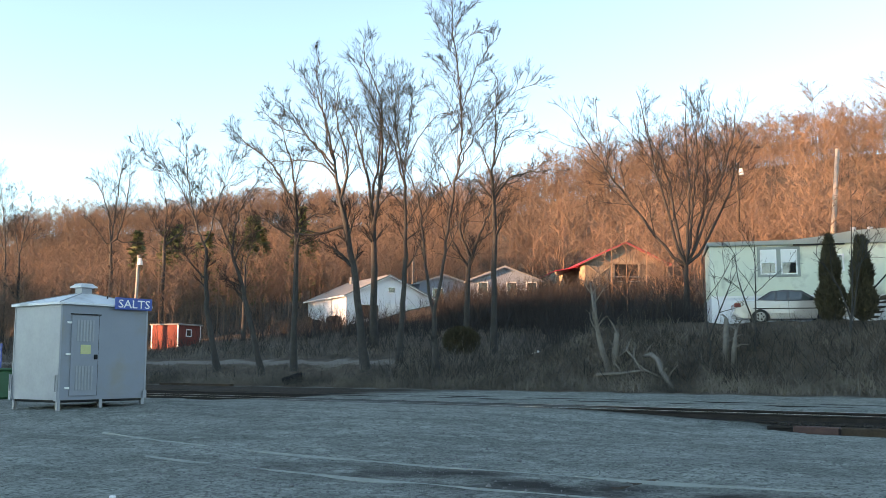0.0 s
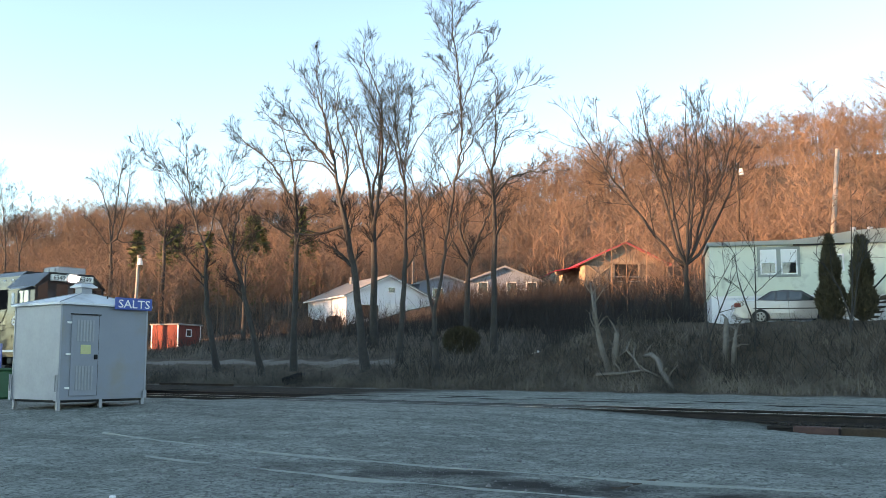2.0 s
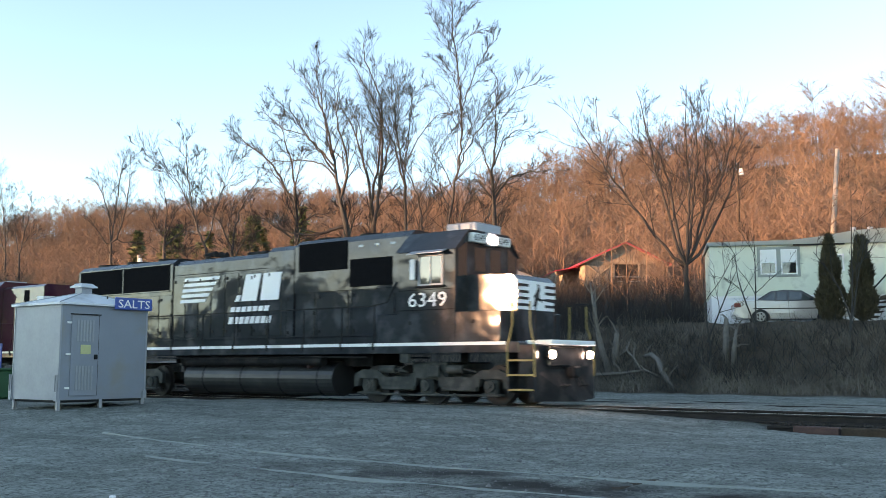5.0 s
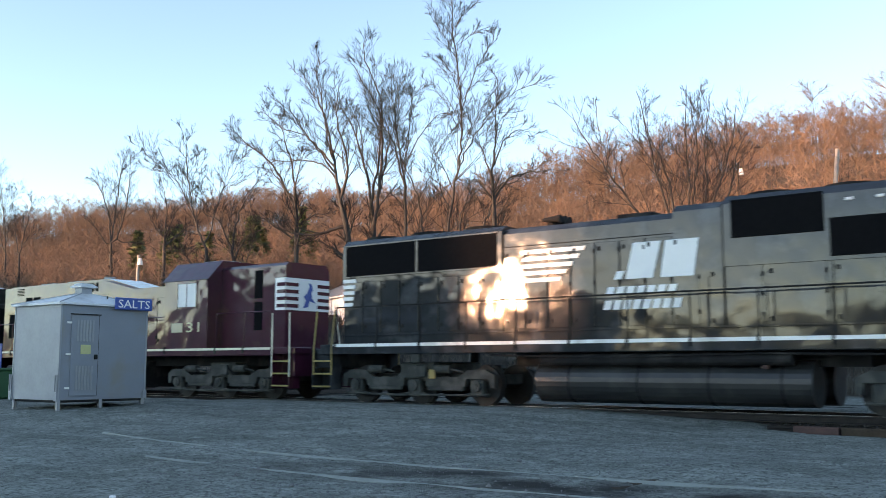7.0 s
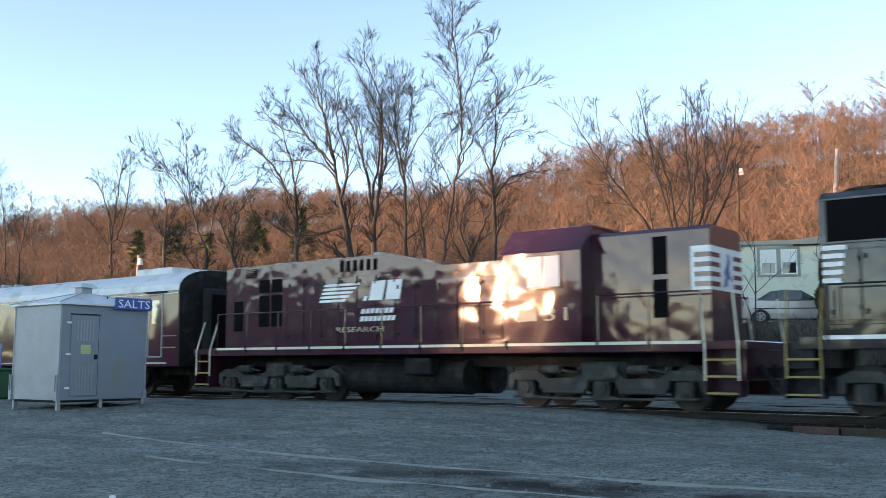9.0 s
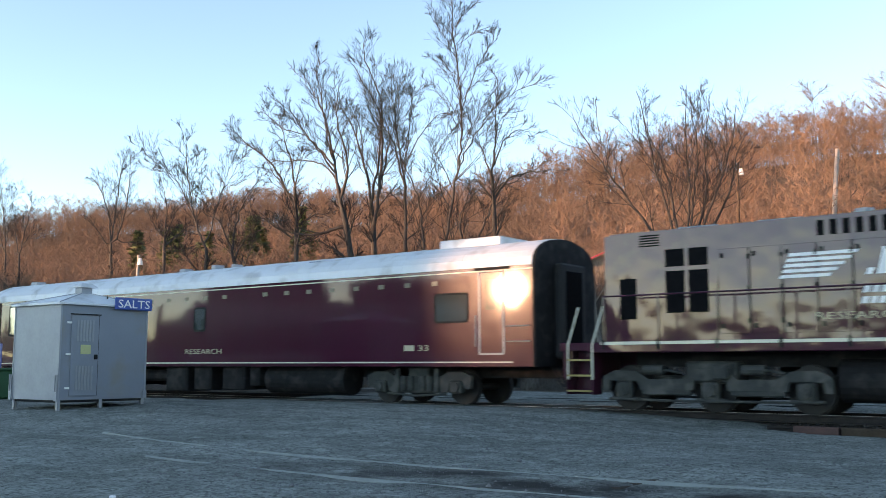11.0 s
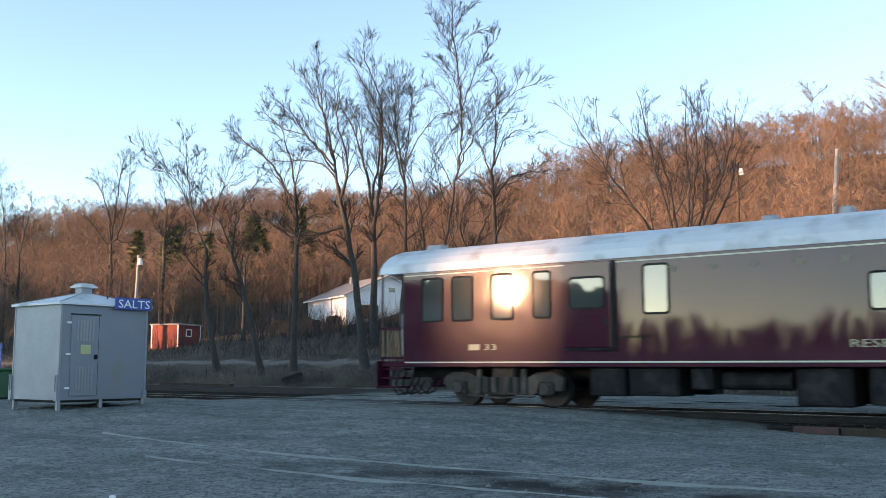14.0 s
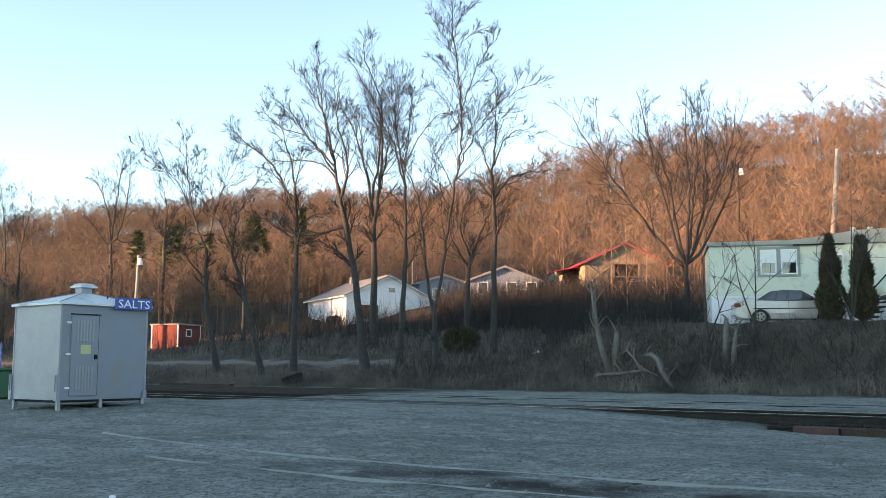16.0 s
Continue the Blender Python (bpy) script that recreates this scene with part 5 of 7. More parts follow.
def three_axle_truck(parent, cx, flip=1):
    """Cast side frames with equaliser arches, journal boxes, springs and brake cylinders."""
    mb = MB()
    for s in (-1, 1):
        y0, y1 = s * 1.06, s * 1.20
        o = [(-2.6, 0.45), (-2.6, 0.78), (-2.3, 0.92), (-1.75, 0.90), (-1.45, 0.72), (-0.62, 0.72), (-0.35, 0.95), (0.35, 0.95), (0.62, 0.72), (1.45, 0.72), (1.75, 0.90), (2.3, 0.92), (2.6, 0.78), (2.6, 0.45),
             (2.45, 0.45), (2.42, 0.68), (1.72, 0.68), (1.68, 0.48), (0.40, 0.48), (0.36, 0.7), (-0.36, 0.7), (-0.40, 0.48), (-1.68, 0.48), (-1.72, 0.68), (-2.42, 0.68), (-2.45, 0.45)]
        mb.prism([(cx + a * 1.0, b) for a, b in o], min(y0, y1), max(y0, y1), "y")
        mb.box(cx - 1.62, cx - 0.45, min(y0, y1), max(y0, y1), 0.36, 0.5, 0.03)
        mb.box(cx + 0.45, cx + 1.62, min(y0, y1), max(y0, y1), 0.36, 0.5, 0.03)
        for k in (-2.07, 0, 2.07):
            mb.box(cx + k - 0.2, cx + k + 0.2, s * 1.13 - 0.1, s * 1.13 + 0.1, 0.24, 0.66, 0.04)
            mb.box(cx + k - 0.34, cx + k + 0.34, s * 1.13 - 0.05, s * 1.13 + 0.05, 0.24, 0.31, 0.015)
            mb.cyl((cx + k, 0.5), 0.15, s * 1.2, s * 1.3, "y", 16)
            mb.cyl((cx + k, 0.5), 0.07, s * 1.3, s * 1.33, "y", 10)
        for k in (-1.1, -0.95, 0.95, 1.1):
            mb.cyl((cx + k, s * 1.12), 0.07, 0.5, 0.74, "z", 10)
        for k in (-1.55, 0.75):
            mb.cyl((s * 1.24, 0.93), 0.11, cx + k, cx + k + 0.5, "x", 12)
            mb.tube([(cx + k + 0.5, s * 1.24, 0.93), (cx + k + 0.9, s * 1.24, 0.86)], 0.03, 6)
        mb.tube([(cx - 2.4, s * 1.27, 0.27), (cx - 0.6, s * 1.27, 0.24), (cx + 2.4, s * 1.27, 0.27)], 0.03, 6)
        mb.box(cx + 0.1, cx + 0.45, s * 1.25 - 0.05, s * 1.25 + 0.05, 0.72, 1.05, 0.03)
    mb.box(cx - 0.6, cx + 0.6, -1.1, 1.1, 0.62, 1.12, 0.05)
    mb.box(cx - 2.4, cx + 2.4, -0.45, 0.45, 0.55, 0.8)
    ob = part("truck", mb, M_TRUCK, parent, "dusty cast steel three-axle truck")
    for k in (-2.07, 0, 2.07):
        wheelset(ob, cx + k, 0.51)
    return ob


def handrail(parent, xs, y, z0, z1, material, r=0.02, top=True):
    for x in xs:
        part("stanchion", MB().tube([(x, y, z0), (x, y, z1)], r, 6), material, parent)
    if top:
        part("handrail", MB().tube([(xs[0], y, z1), (xs[-1], y, z1)], r, 6), material, parent)


def steps(parent, x0, x1, s, material):
    """Corner boarding steps with yellow edges and two grab rails."""
    well = MB()
    well.box(x0, x0 + 0.03, s * 1.28 - 0.22, s * 1.28 + 0.22, 0.35, 1.5).box(x1 - 0.03, x1, s * 1.28 - 0.22, s * 1.28 + 0.22, 0.35, 1.5)
    well.box(x0, x1, s * 1.07 - 0.02, s * 1.07 + 0.02, 0.35, 1.5)
    sw = part("step_well", well, material, parent)
    for z in (0.42, 0.78, 1.14):
        part("tread", MB().box(x0 + 0.03, x1 - 0.03, s * 1.28 - 0.2, s * 1.28 + 0.22, z, z + 0.03), M_STEELDARK, sw)
        part("tread_edge", MB().box(x0 + 0.03, x1 - 0.03, min(s * 1.5, s * 1.52), max(s * 1.5, s * 1.52), z - 0.01, z + 0.035), M_HANDRAIL, sw, "worn yellow step edge")


def coupler(parent, x, s):
    mb = MB()
    mb.box(min(x, x - s * 0.55), max(x, x - s * 0.55), -0.1, 0.1, 0.76, 0.98, 0.03)
    mb.box(min(x, x - s * 0.2), max(x, x - s * 0.2), -0.17, 0.17, 0.72, 1.02, 0.05)
    part("coupler", mb, M_STEELDARK, parent)
    for y in (-0.55, -0.35, 0.4, 0.6):
        part("air_hose", MB().tube([(x - s * 0.5, y, 1.05), (x - s * 0.3, y, 0.75), (x - s * 0.15, y, 0.5), (x - s * 0.02, y, 0.55)], 0.028, 6), M_TYRE, parent)


def slant_mark(parent, x0, x1, z0, z1, y, n=5, back=True):
    """Row of white speed bars, longest on top."""
    dz = (z1 - z0) / (n * 1.65 - 0.65)
    for k in range(n):
        za = z1 - (k * 1.65 + 1) * dz
        cut = 0.16 * k * (x1 - x0) / 1.9
        side = MB()
        side_bar(side, x0 + 0.12 * (n - k) * 0.4, x1 - cut, za, za + dz, y, 0.05)
        part("speed_bar", side, M_LETTER, parent, "white speed bar")


def horse_shape(mb, c, h, w, x):
    """Plain rearing animal emblem, in the plane x = const."""
    o = [(-0.3, 0.0), (-0.12, 0.3), (-0.25, 0.45), (-0.05, 0.6), (0.1, 0.85), (0.05, 1.0), (0.22, 0.95), (0.3, 0.72), (0.2, 0.62), (0.25, 0.4), (0.5, 0.2), (0.3, 0.25), (0.1, 0.3), (0.0, 0.05)]
    mb.prism([(c[0] + a * w, c[1] + b * h) for a, b in o], x - 0.004, x + 0.006, "x")


def hung_door(x0, x1, z0, z1, y, parent, material, rng, t=0.012):
    """A hood door with small out-of-true tilt, handle and hinges."""
    ob = part("hood_door", MB().box(x0, x1, y - t, y + t, z0, z1, 0.006), material, parent)
    c = Vector(((x0 + x1) / 2, y, (z0 + z1) / 2))
    ob.matrix_basis = Matrix.Translation(c) @ Matrix.Rotation(radians(rng.uniform(-0.8, 0.8)), 4, "Z") @ Matrix.Rotation(radians(rng.uniform(-0.35, 0.35)), 4, "X") @ Matrix.Translation(-c)
    s = 1 if y > 0 else -1
    for z in (z0 + 0.22, (z0 + z1) / 2, z1 - 0.25):
        part("hinge", MB().box(x1 - 0.03, x1 + 0.02, y + s * 0.02 - 0.012, y + s * 0.02 + 0.012, z, z + 0.1), M_STEELDARK, ob)
    for z in (z0 + 0.12, z1 - 0.2):
        part("latch", MB().box(x0 + 0.05, x0 + 0.12, y + s * 0.025 - 0.015, y + s * 0.025 + 0.015, z, z + 0.1, 0.005), M_STEELDARK, ob)
    part("door_seam", MB().box(x0 - 0.026, x0 - 0.004, y - 0.004, y + 0.004, z0, z1), M_GRILLE, ob)
    return ob


def letter_row(parent, n, x0, x1, z0, z1, y, slant):
    """A name as plain slanted blocks, one to a letter."""
    w = (x1 - x0) / n
    for k in range(n):
        part("name_block", side_bar(MB(), x0 + k * w, x0 + (k + 0.74) * w, z0, z1, y, slant), M_LETTER, parent, "plain white letter block")


def sill(parent, x0, x1, z0, z1, material, label, posts):
    """White walkway edge, broken at each rail post."""
    stops = [x0] + sorted(p for p in posts if x0 < p < x1) + [x1]
    for s in (-1, 1):
        for a, b in zip(stops, stops[1:]):
            part("sill_stripe", MB().box(a + 0.03, b - 0.03, s * 1.507 - 0.006, s * 1.507 + 0.006, z0, z1), material, parent, label)
        for p in stops[1:-1]:
            part("post_bracket", MB().box(p - 0.03, p + 0.03, s * 1.515 - 0.015, s * 1.515 + 0.015, z0 - 0.1, z1 + 0.05), M_STEELDARK, parent)


def hood_outline(w, z0, z1, ch=0.16):
    return [(-w, z0), (w, z0), (w, z1 - ch), (w - ch * 1.3, z1), (-w + ch * 1.3, z1), (-w, z1 - ch)]


def build_black_loco():
    ob = thing("diesel_locomotive", "black six-axle diesel freight locomotive with white markings", "locomotive", m=pose(-3, 21.97, 0))
    P = M_BLACKPAINT
    part("underframe", MB().box(-10.2, 10.05, -1.5, 1.5, 1.34, 1.62, 0.02).box(-10.5, -9.9, -1.4, 1.4, 0.95, 1.5, 0.02), P, ob)
    sill(ob, -9.7, 9.7, 1.545, 1.63, M_WHITEPAINT, "grimy white sill stripe", [-9.6 + k * 1.52 for k in range(10)] + [5.3])
    rng = random.Random(61)
    hood = part("long_hood", MB().prism(hood_outline(0.95, 1.62, 4.55), -9.78, 6.2, "x"), P, ob, "black hood with grime and rippled side doors")
    part("radiator_housing", MB().prism(hood_outline(0.98, 3.42, 4.64), -9.82, -4.25, "x"), P, hood)
    part("central_housing", MB().prism(hood_outline(0.97, 3.0, 4.70), 0.47, 1.66, "x"), P, hood)
    part("dynamic_brake_housing", MB().prism(hood_outline(1.0, 3.2, 4.80, 0.2), 1.66, 6.17, "x"), P, hood)
    for s in (-1, 1):
        def plate(n, x0, x1, z0, z1, y, material, t=0.015, label=""):
            return part(n, MB().box(x0, x1, s * y - t, s * y + t, z0, z1, 0.006), material, hood, label)
        for x0, x1 in ((-9.68, -7.12), (-7.02, -4.4)):
            plate("radiator_grille", x0, x1, 3.58, 4.44, 0.985, M_GRILLE, 0.02, "black mesh radiator grille")
            for a, b, c, d in ((x0 - 0.05, x1 + 0.05, 4.44, 4.49), (x0 - 0.05, x1 + 0.05, 3.53, 3.58)):
                plate("grille_frame", a, b, c, d, 0.99, P, 0.03)
        plate("intake_grille", 1.86, 3.85, 3.82, 4.66, 1.01, M_GRILLE, 0.02, "black mesh air intake")
        plate("intake_grille", 3.96, 5.55, 3.28, 4.08, 1.01, M_GRILLE, 0.02, "black mesh air intake")
        for k in range(8):
            x0 = -4.18 + k * 0.66
            hung_door(x0, x0 + 0.62, 1.95, 3.98, s * 0.955, hood, P, rng)
        for k in range(8):
            x0 = -9.7 + k * 0.68
            hung_door(x0, x0 + 0.64, 1.95, 3.40, s * 0.955, hood, P, rng)
        for x0, x1 in ((1.3, 2.5), (2.6, 3.85), (4.0, 5.6)):
            hung_door(x0, x1, 1.85, 3.2, s * 0.955, hood, P, rng)
        plate("hood_ledge", -9.78, 6.1, 1.86, 1.9, 0.96, P, 0.03)
        plate("roof_seam", -4.22, 0.45, 4.04, 4.06, 0.955, M_STEELDARK, 0.008)
        plate("panel_seam", -4.23, -4.2, 1.9, 4.4, 0.96, M_GRILLE, 0.02)
        plate("panel_seam", 1.64, 1.67, 1.9, 4.6, 0.98, M_GRILLE, 0.03)
        for x in (4.3, 4.9, 5.5):
            plate("lifting_lug", x, x + 0.16, 4.42, 4.48, 1.01, M_WHITEPAINT, 0.012, "small white lifting mark")
        # white emblem blocks and name bars
        y = s * 0.978
        slant_mark(ob, -3.85, -1.85, 3.1, 3.93, y)
        for x0, x1, a, z0, z1 in ((-1.05, -0.86, 0.1, 3.05, 3.25), (-0.75, -0.05, 0.22, 3.05, 3.9), (0.14, 0.95, 0.14, 3.05, 3.9)):
            part("emblem_block", side_bar(MB(), x0, x1, z0, z1, y, a), M_LETTER, ob, "plain white emblem block")
        letter_row(ob, 7, -1.28, 0.55, 2.68, 2.88, y, 0.07)
        letter_row(ob, 8, -1.35, 0.66, 2.34, 2.56, y, 0.07)
        for k in range(5):
            z = 2.72 + k * 0.17
            part("end_bar", side_bar(MB(), -9.79, -9.42 + 0.03 * k, z, z + 0.10, s * 0.985, 0.0), M_LETTER, ob, "white end bar")
        # walkway rail
        xs = [-9.6 + k * 1.52 for k in range(10)] + [5.3]
        handrail(ob, xs, s * 1.46, 1.62, 2.66, M_STEELDARK)
        part("battery_box", MB().box(5.42, 9.5, min(s * 0.95, s * 1.49), max(s * 0.95, s * 1.49), 1.62, 2.42, 0.02), P, ob)
        for x in (6.55, 7.35, 8.6):
            part("box_latch", MB().box(x, x + 0.1, s * 1.49 - 0.015, s * 1.49 + 0.015, 2.1, 2.2), M_STEELDARK, ob)
        for x in (9.72, 10.5):
            part("grab_rail", MB().tube([(x, s * 1.5, 0.75), (x, s * 1.5, 1.5), (x + (0.25 if x < 10 else -0.4) * 0.4, s * 1.42, 2.05), (x + (0.25 if x < 10 else -0.4) * 0.4, s * 1.42, 2.6)], 0.022, 6), M_HANDRAIL, ob, "yellow grab rail")
        for x in (-9.75, -10.45):
            part("grab_rail", MB().tube([(x, s * 1.5, 0.75), (x, s * 1.5, 1.5), (x + 0.05, s * 1.42, 2.6)], 0.022, 6), M_HANDRAIL, ob, "yellow grab rail")
        steps(ob, 9.72, 10.5, s, P)
        steps(ob, -10.5, -9.75, s, P)
        part("brake_pipe", MB().tube([(-4.3, s * 1.42, 1.28), (-1.0, s * 1.42, 1.22), (2.5, s * 1.42, 1.28), (5.0, s * 1.42, 1.25)], 0.025, 6), M_STEELDARK, ob)
        for x in (-6.9, 6.2):
            part("hanger_bracket", MB().box(x, x + 0.3, s * 1.38 - 0.06, s * 1.38 + 0.06, 1.1, 1.36, 0.02), M_TRUCK, ob)
        part("sand_hatch", MB().box(-6.35, -6.15, s * 1.33 - 0.02, s * 1.33 + 0.02, 0.68, 0.92, 0.01), M_HANDRAIL, ob, "worn yellow tag plate")
        part("air_reservoir", MB().cyl((s * 1.25, 1.17), 0.15, -2.9, 3.2, "x", 14), M_STEELDARK, ob)
        part("ditch_light", MB().cyl((s * 0.95, 1.30), 0.10, 10.66, 10.72, "x", 16), M_DITCH, ob, "lit ditch light")
        part("ditch_light_bezel", MB().cyl((s * 0.95, 1.30), 0.14, 10.5, 10.67, "x", 16), M_STEELDARK, ob)
    for k in range(5):
        z = 2.72 + k * 0.17
        part("end_bar", MB().box(-9.80, -9.784, -0.9, 0.9, z, z + 0.10), M_LETTER, ob, "white end bar")
    # roof fittings
    for x in (-8.9, -7.1, -5.3):
        part("radiator_fan", MB().cyl((x, 0), 0.66, 4.62, 4.74, "z", 24), M_STEELDARK, ob)
    for x in (2.5, 4.2):
        part("brake_fan", MB().cyl((x, 0), 0.6, 4.78, 4.88, "z", 24), M_STEELDARK, ob)
    part("exhaust_stack", MB().box(-1.3, -0.3, -0.3, 0.3, 4.5, 4.72, 0.03), M_STEELDARK, ob)
    horn = MB().box(-3.3, -3.1, -0.3, 0.3, 4.5, 4.68)
    for k, y in enumerate((-0.25, 0, 0.25)):
        horn.cyl((y, 4.78), 0.04, -3.45, -2.9, "x", 10, 0.11)
    part("air_horn", horn, M_STEELDARK, ob)
    # cab
    o = [(-1.5, 1.62), (1.5, 1.62), (1.5, 4.08), (0.92, 4.60), (-0.92, 4.60), (-1.5, 4.08)]
    cab = part("cab", MB().prism(o, 6.17, 8.10, "x"), P, ob, "black cab with white road number")
    part("cab_roof", MB().prism([(1.56, 4.06), (0.95, 4.64), (-0.95, 4.64), (-1.56, 4.06), (-1.5, 4.08), (-0.92, 4.59), (0.92, 4.59), (1.5, 4.08)], 6.12, 8.16, "x"), P, cab)
    part("air_conditioner", MB().box(7.15, 8.15, -0.62, 0.62, 4.6, 4.88, 0.04).box(7.3, 7.6, -0.66, -0.6, 4.66, 4.82).box(7.7, 8.0, -0.66, -0.6, 4.66, 4.82), M_GALV, cab, "grey rooftop air conditioner")
    for s in (-1, 1):
        part("side_window", MB().box(6.95, 7.68, s * 1.5 - 0.012, s * 1.5 + 0.012, 3.18, 3.92, 0.01), M_GLASSGREEN, cab, "cab side window reflecting the bright sky")
        part("window_frame", MB().box(6.9, 6.95, s * 1.51 - 0.02, s * 1.51 + 0.02, 3.13, 3.97).box(7.68, 7.73, s * 1.51 - 0.02, s * 1.51 + 0.02, 3.13, 3.97).box(6.9, 7.73, s * 1.51 - 0.02, s * 1.51 + 0.02, 3.92, 3.97)
             .box(6.9, 7.73, s * 1.51 - 0.02, s * 1.51 + 0.02, 3.13, 3.18).box(7.3, 7.33, s * 1.51 - 0.02, s * 1.51 + 0.02, 3.18, 3.92), M_GALV, cab)
        # mirror face is plain white, a painted reflection of the sky
        part("mirror", MB().box(6.70, 6.86, s * 1.62 - 0.03, s * 1.62 + 0.03, 3.3, 3.85, 0.01), M_BLINDSKYWHITE, cab, "wing mirror with its sky reflection painted white")
        part("kick_panel", MB().box(6.2, 8.08, s * 1.503 - 0.006, s * 1.503 + 0.006, 2.48, 2.5), M_GRILLE, cab)
        part("cab_seam", MB().box(6.2, 8.08, s * 1.503 - 0.006, s * 1.503 + 0.006, 3.02, 3.035), M_GRILLE, cab)
        part("grab_rail", MB().tube([(5.2, s * 1.46, 2.66), (5.75, s * 1.46, 2.75), (6.1, s * 1.46, 3.3)], 0.02, 6), M_STEELDARK, cab)
        part("arm_rest", MB().box(6.85, 7.8, s * 1.55 - 0.06, s * 1.55 + 0.06, 3.07, 3.13, 0.02), M_STEELDARK, cab)
        part("sunshade", MB().prism([(s * 1.5, 4.06), (s * 1.78, 3.96), (s * 1.78, 3.985), (s * 1.5, 4.09)], 6.7, 7.85, "x"), M_GALV, cab)
        part("windscreen", MB().prism([(s * 0.12, 3.55), (s * 0.62, 3.55), (s * 0.62, 4.18), (s * 0.12, 4.18)], 8.09, 8.115, "x"), M_GLASS, cab)
        part("windscreen", MB().prism([(s * 0.98, 3.35), (s * 1.38, 3.35), (s * 1.38, 4.05), (s * 0.98, 4.3)], 8.09, 8.115, "x"), M_GLASS, cab)
        part("number_board", MB().box(8.1, 8.27, min(s * 0.24, s * 0.9), max(s * 0.24, s * 0.9), 4.3, 4.55, 0.02), M_WHITEPAINT, cab, "white lit number board")
        lettering("road_number", "6349", 0.26, pose(8.275, s * 0.57 - 0.29, 4.34, 90, 0, 90), M_GRILLE, cab, "black road number")
    side_text("road_number", "6349", 6.52, 7.8, 2.58, 0.38, -1.507, M_LETTER, cab, "white road number")
    part("headlight_box", MB().box(8.1, 8.25, -0.22, 0.22, 4.25, 4.62, 0.02), M_GALV, cab)
    for y in (-0.1, 0.1):
        part("headlight", MB().cyl((y, 4.43), 0.085, 8.25, 8.29, "x", 16), M_LAMP, cab, "lit headlight")
    # short hood
    nose = part("short_hood", MB().prism([(8.1, 1.62), (9.66, 1.62), (9.66, 3.2), (9.5, 3.36), (8.1, 3.42)], -0.93, 0.93, "y"), P, ob)
    part("nose_panel", MB().box(9.655, 9.668, -0.92, 0.92, 2.46, 3.22), M_LETTER, nose, "white nose panel")
    for s in (-1, 1):
        part("nose_panel", MB().box(9.25, 9.66, s * 0.934 - 0.006, s * 0.934 + 0.006, 2.46, 3.22), M_LETTER, nose)
        for k in range(4):
            z = 2.54 + k * 0.17
            part("nose_bar", MB().box(9.668, 9.676, min(s * 0.4, s * 0.92), max(s * 0.4, s * 0.92), z, z + 0.075), P, nose, "black nose bar")
            part("nose_bar", MB().box(9.25, 9.67, s * 0.942 - 0.004, s * 0.942 + 0.004, z, z + 0.075), P, nose, "black nose bar")
    hs = MB()
    horse_shape(hs, (-0.02, 2.55), 0.6, 0.6, 9.672)
    part("nose_emblem", hs, P, nose, "plain black animal emblem")
    part("pilot", MB().box(10.02, 10.5, -1.48, 1.48, 0.75, 1.55, 0.03).box(9.95, 10.62, -1.0, 1.0, 1.0, 1.5, 0.03), P, ob)
    part("anticlimber", MB().box(10.0, 10.78, -1.08, 1.08, 1.53, 1.66, 0.02), M_WHITEPAINT, ob, "white-edged anticlimber")
    part("snow_plow", MB().add([(10.45, -1.5, 0.95), (10.5, -1.5, 0.16), (10.85, 0, 0.12), (10.5, 1.5, 0.16), (10.45, 1.5, 0.95), (10.55, 0, 0.95), (10.35, -1.5, 0.95), (10.35, 1.5, 0.95), (10.35, 1.5, 0.16), (10.35, -1.5, 0.16)],
                               [(0, 1, 2, 5), (5, 2, 3, 4), (6, 0, 5, 4, 7), (6, 9, 1, 0), (4, 3, 8, 7), (9, 8, 3, 2, 1), (6, 7, 8, 9)]), M_STEELDARK, ob, "dark steel plow")
    for y in (-1.42, 1.42, -0.5, 0.5):
        part("front_post", MB().tube([(10.5, y, 1.62), (10.5, y, 2.66)], 0.022, 6), M_STEELDARK, ob)
    for s in (-1, 1):
        part("front_rail", MB().tube([(10.5, s * 0.5, 2.6), (10.5, s * 1.42, 2.66)], 0.02, 6), M_STEELDARK, ob)
    coupler(ob, 10.85, 1)
    coupler(ob, -10.85, -1)
    # fuel tank with rounded edges
    for q in (-1, 1):
        tank = part("fuel_tank", MB().prism([(q * 0.78 + 0.5 * math.cos(2 * math.pi * k / 28), 0.64 + 0.5 * math.sin(2 * math.pi * k / 28)) for k in range(28)], -3.1, 3.55, "x"), M_TANK, ob, "dull black rounded fuel tank", smooth=False)
        for x in (-2.2, -0.4, 1.3, 2.9):
            part("tank_strap", MB().prism([(q * 0.78 + 0.508 * math.cos(2 * math.pi * k / 20), 0.64 + 0.508 * math.sin(2 * math.pi * k / 20)) for k in range(20)], x, x + 0.05, "x"), M_STEELDARK, tank)
        part("filler_cap", MB().cyl((2.6, 1.02), 0.07, q * 1.12, q * 1.3, "y", 12), M_REDTIMBER, tank, "red filler cap")
    part("tank_frame", MB().box(-4.0, 4.6, -0.7, 0.7, 1.0, 1.4), M_STEELDARK, ob)
    three_axle_truck(ob, 6.95)
    three_axle_truck(ob, -6.95)
    return ob


